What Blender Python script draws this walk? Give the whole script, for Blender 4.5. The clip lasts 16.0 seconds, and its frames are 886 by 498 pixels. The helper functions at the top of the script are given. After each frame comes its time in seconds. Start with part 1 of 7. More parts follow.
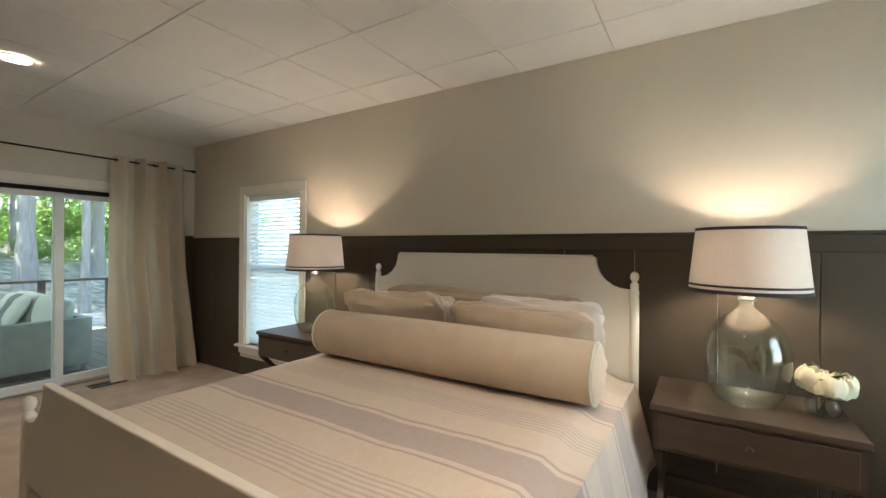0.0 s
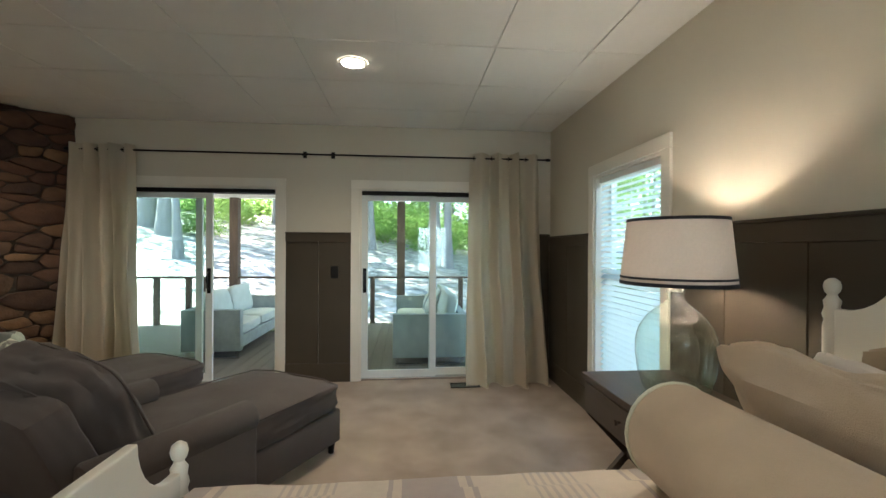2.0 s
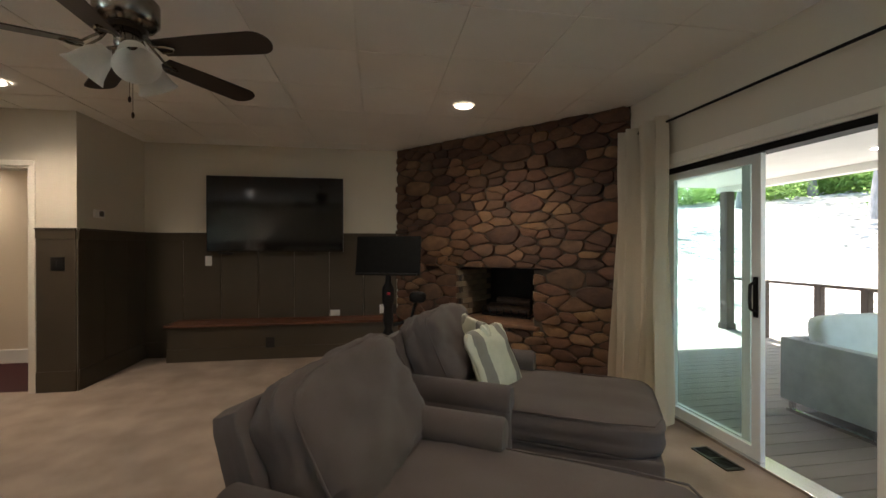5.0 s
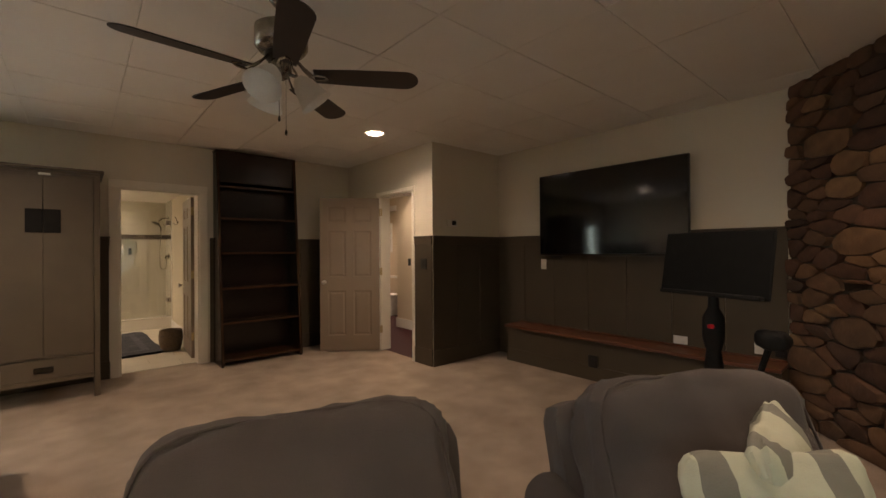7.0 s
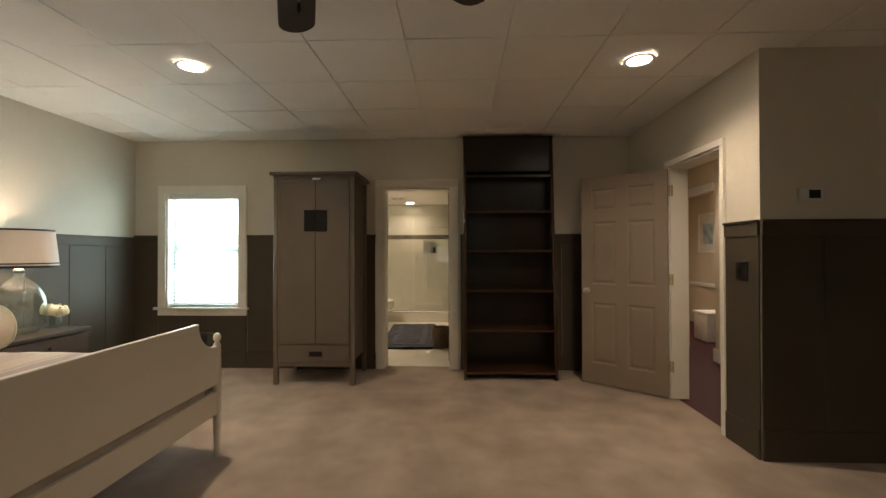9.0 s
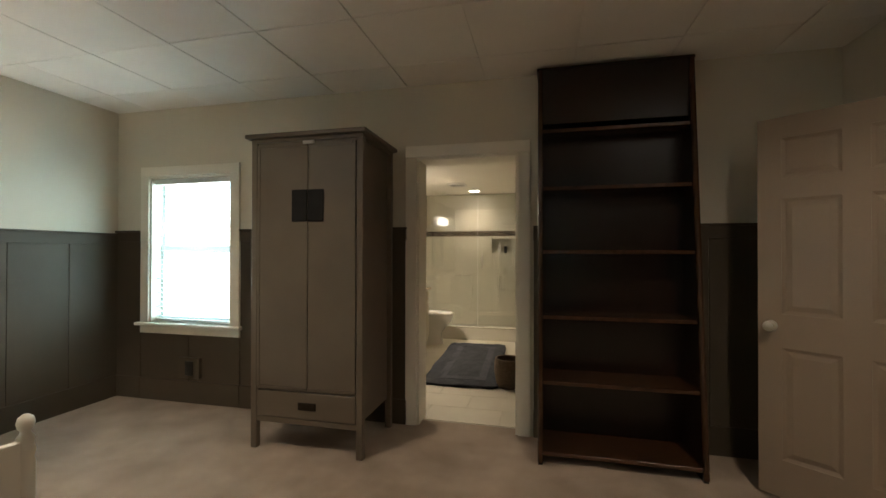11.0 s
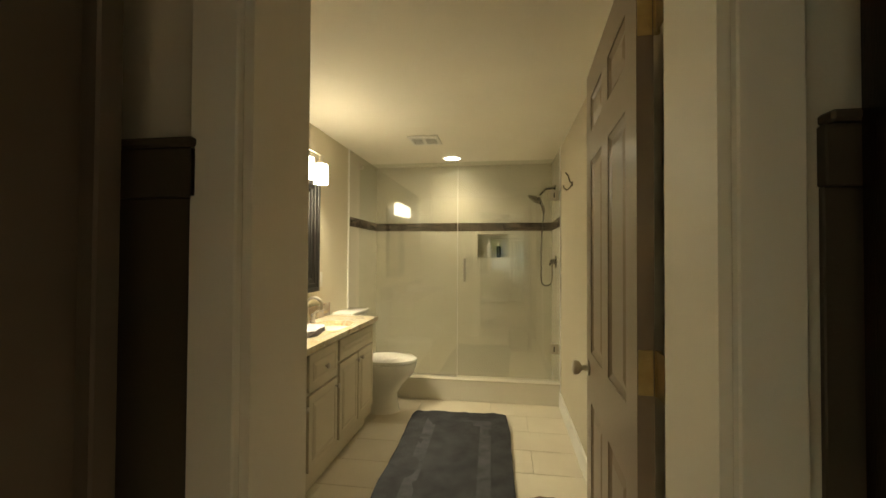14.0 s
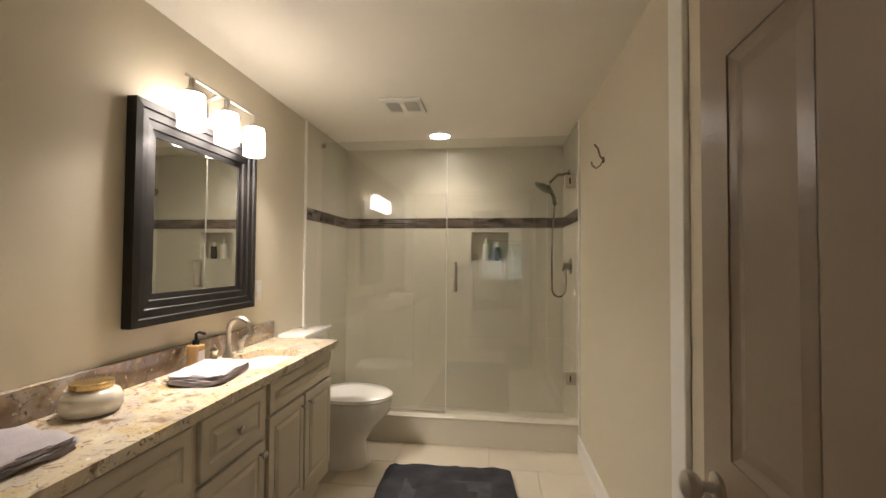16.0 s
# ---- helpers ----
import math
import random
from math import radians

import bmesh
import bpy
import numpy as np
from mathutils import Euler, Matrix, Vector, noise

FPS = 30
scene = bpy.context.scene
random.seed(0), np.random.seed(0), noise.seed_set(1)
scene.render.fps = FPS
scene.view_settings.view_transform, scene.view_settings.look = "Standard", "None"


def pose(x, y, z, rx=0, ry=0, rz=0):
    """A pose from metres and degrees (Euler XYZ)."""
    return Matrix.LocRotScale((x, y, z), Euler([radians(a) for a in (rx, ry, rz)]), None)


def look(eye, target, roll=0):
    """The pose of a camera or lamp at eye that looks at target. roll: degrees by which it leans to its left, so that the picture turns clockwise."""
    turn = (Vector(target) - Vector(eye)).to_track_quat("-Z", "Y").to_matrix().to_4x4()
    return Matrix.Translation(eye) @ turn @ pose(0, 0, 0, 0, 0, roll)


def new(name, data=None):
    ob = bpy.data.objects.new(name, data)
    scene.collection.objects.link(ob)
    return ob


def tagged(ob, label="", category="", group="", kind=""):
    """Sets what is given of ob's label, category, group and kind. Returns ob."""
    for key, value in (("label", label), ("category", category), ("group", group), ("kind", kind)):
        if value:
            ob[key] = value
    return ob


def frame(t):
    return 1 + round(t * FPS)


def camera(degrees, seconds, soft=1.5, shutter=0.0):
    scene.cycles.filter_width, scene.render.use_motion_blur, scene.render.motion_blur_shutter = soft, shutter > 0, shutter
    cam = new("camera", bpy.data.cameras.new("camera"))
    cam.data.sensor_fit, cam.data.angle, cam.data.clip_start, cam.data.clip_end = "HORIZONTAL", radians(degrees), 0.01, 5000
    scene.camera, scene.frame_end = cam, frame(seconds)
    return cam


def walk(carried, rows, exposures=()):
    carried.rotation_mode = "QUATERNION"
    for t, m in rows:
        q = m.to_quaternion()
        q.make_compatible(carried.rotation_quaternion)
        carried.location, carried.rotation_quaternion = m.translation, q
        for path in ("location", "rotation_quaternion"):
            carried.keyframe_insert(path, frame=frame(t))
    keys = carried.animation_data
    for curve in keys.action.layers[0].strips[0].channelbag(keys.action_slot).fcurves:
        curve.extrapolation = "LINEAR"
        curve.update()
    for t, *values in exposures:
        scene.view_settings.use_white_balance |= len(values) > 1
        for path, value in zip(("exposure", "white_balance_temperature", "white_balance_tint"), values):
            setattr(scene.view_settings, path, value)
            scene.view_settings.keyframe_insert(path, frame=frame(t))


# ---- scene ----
cam = camera(93.5, 16.0)
PATH = [
    (0, (-2.506, 1.726, 1.389), (-0.811, 2.788, 1.387), 0.5),
    (0.5, (-2.145, 1.919, 1.38), (-0.662, 3.261, 1.378), 0.3),
    (1, (-1.815, 2.146, 1.367), (-0.701, 3.807, 1.369), 0.5),
    (1.5, (-1.54, 2.404, 1.359), (-0.879, 4.292, 1.359), 0.4),
    (2, (-1.331, 2.698, 1.356), (-1.153, 4.69, 1.355), 0.3),
    (2.5, (-1.139, 3.012, 1.348), (-1.468, 4.984, 1.349), 0.2),
    (3, (-1.007, 3.356, 1.344), (-1.811, 5.187, 1.345), 0.3),
    (3.5, (-0.971, 3.704, 1.322), (-2.191, 5.289, 1.333), 0.5),
    (4, (-0.957, 4.045, 1.313), (-2.523, 5.288, 1.327), 0.6),
    (4.2, (-0.96, 4.175, 1.315), (-2.639, 5.261, 1.326), 0.5),
    (6.3, (-1.738, 5.638, 1.348), (-3.468, 4.634, 1.344), -0.6),
    (6.5, (-1.909, 5.711, 1.336), (-3.533, 4.545, 1.338), -0.5),
    (7, (-2.374, 5.712, 1.341), (-3.687, 4.203, 1.349), -0.4),
    (7.5, (-2.783, 5.579, 1.357), (-3.722, 3.813, 1.362), -0.4),
    (8, (-3.123, 5.363, 1.355), (-3.694, 3.446, 1.365), -0.3),
    (8.5, (-3.361, 5.067, 1.322), (-3.574, 3.078, 1.341), -0.2),
    (9, (-3.531, 4.702, 1.308), (-3.462, 2.704, 1.327), -0.1),
    (9.5, (-3.652, 4.288, 1.305), (-3.386, 2.306, 1.326), 0.0),
    (9.7, (-3.675, 4.112, 1.309), (-3.342, 2.14, 1.327), 0.1),
    (12, (-3.473, 2.324, 1.334), (-3.009, 0.378, 1.35), 0.1),
    (12.5, (-3.377, 1.912, 1.342), (-2.956, -0.043, 1.357), 0.3),
    (13, (-3.276, 1.449, 1.339), (-2.882, -0.511, 1.358), 0.3),
    (13.5, (-3.192, 1.027, 1.335), (-2.837, -0.941, 1.36), 0.1),
    (14, (-3.135, 0.654, 1.316), (-2.837, -1.323, 1.352), 0.3),
    (14.5, (-3.073, 0.332, 1.313), (-2.819, -1.651, 1.352), 0.3),
    (15, (-3.061, 0.057, 1.304), (-2.801, -1.926, 1.352), 0.4),
    (15.5, (-3.04, -0.142, 1.305), (-2.785, -2.124, 1.359), 0.4),
    (16, (-3.04, -0.186, 1.308), (-2.793, -2.17, 1.363), 0.4),
]
EXPOSURES = [(0, 3.2, 6500, 15), (1, 3.25, 6450, 14), (2, 3.2, 6100, 9), (3.0, 3.18, 5750, 2), (3.5, 3.2, 5800, 1), (4.2, 3.15, 5850, 5), (6.3, 3.05, 7400, 25),
             (7, 3.0, 7400, 23), (8, 3.05, 7000, 17), (9, 3.15, 6800, 14), (9.5, 3.1, 6700, 13), (12, 3.0, 6400, 1), (12.5, 2.9, 6400, -5), (13, 2.9, 6900, -2), (14.5, 3.35, 7400, -3), (15, 3.2, 7000, 7), (15.5, 3.25, 6250, 14), (16, 3.2, 6000, 15)]
walk(cam, [(t, look(eye, target, roll)) for t, eye, target, roll in PATH], EXPOSURES)

# ---- world, sun, exposure ----
def make_world():
    w = bpy.data.worlds.new("sky")
    scene.world = w
    w.use_nodes = True
    nt = w.node_tree
    sky = nt.nodes.new("ShaderNodeTexSky")
    sky.sky_type = "NISHITA"
    sky.sun_disc = False
    sky.sun_elevation = radians(58)
    sky.sun_rotation = radians(-70)
    bg = nt.nodes["Background"]
    bg.inputs["Strength"].default_value = SKY
    nt.links.new(sky.outputs[0], bg.inputs["Color"])
    d = bpy.data.lights.new("sun", "SUN")
    d.energy, d.angle, d.color = SUN, radians(0.5), (1.0, 0.95, 0.86)
    ob = new("sun", d)
    a, e = radians(-70), radians(58)
    ob.matrix_world = look((math.sin(a) * math.cos(e) * 40, math.cos(a) * math.cos(e) * 40, math.sin(e) * 40), (0, 0, 0))


SKY, SUN = 0.15, 5.0
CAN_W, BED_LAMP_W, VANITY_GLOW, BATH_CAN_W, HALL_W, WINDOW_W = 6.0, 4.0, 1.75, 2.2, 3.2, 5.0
make_world()


# ---- materials ----
def pm(name, c1, c2=None, scale=8.0, rough=0.6, bump=0.0, bscale=60.0, metal=0.0, stretch=(1, 1, 1), vary=0.0, sheen=0.0, coat=0.0, fine=0.0, emit=None):
    """Principled material: two tones blended by noise, a finer grain, bump, and a random shift from piece to piece."""
    m = bpy.data.materials.new(name)
    m.use_nodes = True
    nt = m.node_tree
    L = nt.links.new
    p = nt.nodes["Principled BSDF"]
    p.inputs["Roughness"].default_value = rough
    p.inputs["Metallic"].default_value = metal
    p.inputs["Sheen Weight"].default_value = sheen
    p.inputs["Coat Weight"].default_value = coat
    c2 = c2 or tuple(v * 0.85 for v in c1)
    tc = nt.nodes.new("ShaderNodeTexCoord")
    mp = nt.nodes.new("ShaderNodeMapping")
    mp.inputs["Scale"].default_value = stretch
    L(tc.outputs["Object"], mp.inputs["Vector"])
    n = nt.nodes.new("ShaderNodeTexNoise")
    n.inputs["Scale"].default_value, n.inputs["Detail"].default_value = scale, 5.0
    L(mp.outputs[0], n.inputs["Vector"])
    ramp = nt.nodes.new("ShaderNodeValToRGB")
    ramp.color_ramp.elements[0].position, ramp.color_ramp.elements[1].position = 0.32, 0.68
    ramp.color_ramp.elements[0].color, ramp.color_ramp.elements[1].color = (*c1, 1), (*c2, 1)
    L(n.outputs["Fac"], ramp.inputs["Fac"])
    col = ramp.outputs["Color"]
    g = nt.nodes.new("ShaderNodeTexNoise")
    g.inputs["Scale"].default_value, g.inputs["Detail"].default_value = bscale, 3.0
    L(mp.outputs[0], g.inputs["Vector"])
    if fine or vary:
        hsv = nt.nodes.new("ShaderNodeHueSaturation")
        L(col, hsv.inputs["Color"])
        ma = nt.nodes.new("ShaderNodeMath")
        ma.operation = "MULTIPLY_ADD"
        L(g.outputs["Fac"], ma.inputs[0])
        ma.inputs[1].default_value, ma.inputs[2].default_value = fine * 2, 1 - fine
        val = ma.outputs[0]
        if vary:
            oi = nt.nodes.new("ShaderNodeObjectInfo")
            mb = nt.nodes.new("ShaderNodeMath")
            mb.operation = "MULTIPLY_ADD"
            L(oi.outputs["Random"], mb.inputs[0])
            mb.inputs[1].default_value = vary * 2
            sub = nt.nodes.new("ShaderNodeMath")
            sub.operation = "SUBTRACT"
            L(val, sub.inputs[0])
            sub.inputs[1].default_value = vary
            L(sub.outputs[0], mb.inputs[2])
            val = mb.outputs[0]
        L(val, hsv.inputs["Value"])
        col = hsv.outputs["Color"]
    L(col, p.inputs["Base Color"])
    if bump:
        b = nt.nodes.new("ShaderNodeBump")
        b.inputs["Strength"].default_value, b.inputs["Distance"].default_value = min(1.0, bump), 0.004 if bump <= 1 else 0.004 * bump
        L(g.outputs["Fac"], b.inputs["Height"])
        L(b.outputs[0], p.inputs["Normal"])
    if emit:
        p.inputs["Emission Color"].default_value = (*emit[0], 1)
        p.inputs["Emission Strength"].default_value = emit[1]
    return m


def glass_mat(name, tint, ior=1.5, rough=0.0, edge=4.0):
    """Clear pane: passes light straight on, mirrors more at a slant."""
    m = bpy.data.materials.new(name)
    m.use_nodes = True
    nt = m.node_tree
    nt.nodes.remove(nt.nodes["Principled BSDF"])
    out = nt.nodes["Material Output"]
    t, g, mix, f, pw, ma = (nt.nodes.new("ShaderNode" + k) for k in ("BsdfTransparent", "BsdfGlossy", "MixShader", "LayerWeight", "Math", "Math"))
    t.inputs["Color"].default_value = (*tint, 1)
    g.inputs["Roughness"].default_value = rough
    f.inputs["Blend"].default_value = 0.5
    pw.operation, ma.operation = "POWER", "MULTIPLY_ADD"
    pw.inputs[1].default_value = edge
    ma.inputs[1].default_value, ma.inputs[2].default_value = 0.6, ((ior - 1) / (ior + 1)) ** 2
    nt.links.new(f.outputs["Facing"], pw.inputs[0])
    nt.links.new(pw.outputs[0], ma.inputs[0])
    nt.links.new(ma.outputs[0], mix.inputs[0])
    nt.links.new(t.outputs[0], mix.inputs[1])
    nt.links.new(g.outputs[0], mix.inputs[2])
    nt.links.new(mix.outputs[0], out.inputs["Surface"])
    return m


def cloth_through(name, c, through_share=0.45):
    """Thin cloth or frosted glass that lets light through."""
    m = bpy.data.materials.new(name)
    m.use_nodes = True
    nt = m.node_tree
    nt.nodes.remove(nt.nodes["Principled BSDF"])
    d, t, mix = (nt.nodes.new("ShaderNode" + k) for k in ("BsdfDiffuse", "BsdfTranslucent", "MixShader"))
    n = nt.nodes.new("ShaderNodeTexNoise")
    n.inputs["Scale"].default_value, n.inputs["Detail"].default_value = 90, 4
    r = nt.nodes.new("ShaderNodeValToRGB")
    r.color_ramp.elements[0].color = (*[v * 0.88 for v in c], 1)
    r.color_ramp.elements[1].color = (*c, 1)
    tc = nt.nodes.new("ShaderNodeTexCoord")
    nt.links.new(tc.outputs["Object"], n.inputs["Vector"])
    nt.links.new(n.outputs["Fac"], r.inputs["Fac"])
    nt.links.new(r.outputs[0], d.inputs["Color"])
    nt.links.new(r.outputs[0], t.inputs["Color"])
    mix.inputs[0].default_value = through_share
    nt.links.new(d.outputs[0], mix.inputs[1])
    nt.links.new(t.outputs[0], mix.inputs[2])
    nt.links.new(mix.outputs[0], nt.nodes["Material Output"].inputs["Surface"])
    return m


def glow_mat(name, c, power):
    m = bpy.data.materials.new(name)
    m.use_nodes = True
    p = m.node_tree.nodes["Principled BSDF"]
    p.inputs["Base Color"].default_value = (*c, 1)
    p.inputs["Emission Color"].default_value = (*c, 1)
    p.inputs["Emission Strength"].default_value = power
    return m


def stripe_mat(name, period, bands, base, axis="X", rough=0.9):
    """Woven cloth with stripes: bands are (start, end, colour) over one period in metres."""
    m = pm(name, base, tuple(v * 0.93 for v in base), 5, rough, 0.25, 220)
    nt = m.node_tree
    L = nt.links.new
    p = nt.nodes["Principled BSDF"]
    tc = nt.nodes.new("ShaderNodeTexCoord")
    sep = nt.nodes.new("ShaderNodeSeparateXYZ")
    L(tc.outputs["Object"], sep.inputs[0])
    mod = nt.nodes.new("ShaderNodeMath")
    mod.operation = "FLOORED_MODULO"
    L(sep.outputs[axis], mod.inputs[0])
    mod.inputs[1].default_value = period
    div = nt.nodes.new("ShaderNodeMath")
    div.operation = "DIVIDE"
    L(mod.outputs[0], div.inputs[0])
    div.inputs[1].default_value = period
    r = nt.nodes.new("ShaderNodeValToRGB")
    r.color_ramp.interpolation = "CONSTANT"
    els = r.color_ramp.elements
    els[0].position, els[0].color = 0.0, (*base, 1)
    els[1].position, els[1].color = 0.999, (*base, 1)
    for a, b, c in bands:
        e = els.new(a / period)
        e.color = (*c, 1)
        e = els.new(b / period)
        e.color = (*base, 1)
    L(div.outputs[0], r.inputs["Fac"])
    mixn = nt.nodes.new("ShaderNodeMix")
    mixn.data_type, mixn.blend_type = "RGBA", "MULTIPLY"
    mixn.inputs["Factor"].default_value = 1.0
    w = nt.nodes.new("ShaderNodeTexNoise")
    w.inputs["Scale"].default_value = 30
    wr = nt.nodes.new("ShaderNodeValToRGB")
    wr.color_ramp.elements[0].color, wr.color_ramp.elements[1].color = (0.86, 0.86, 0.86, 1), (1, 1, 1, 1)
    L(tc.outputs["Object"], w.inputs["Vector"])
    L(w.outputs["Fac"], wr.inputs["Fac"])
    L(r.outputs[0], mixn.inputs["A"])
    L(wr.outputs[0], mixn.inputs["B"])
    L(mixn.outputs["Result"], p.inputs["Base Color"])
    return m


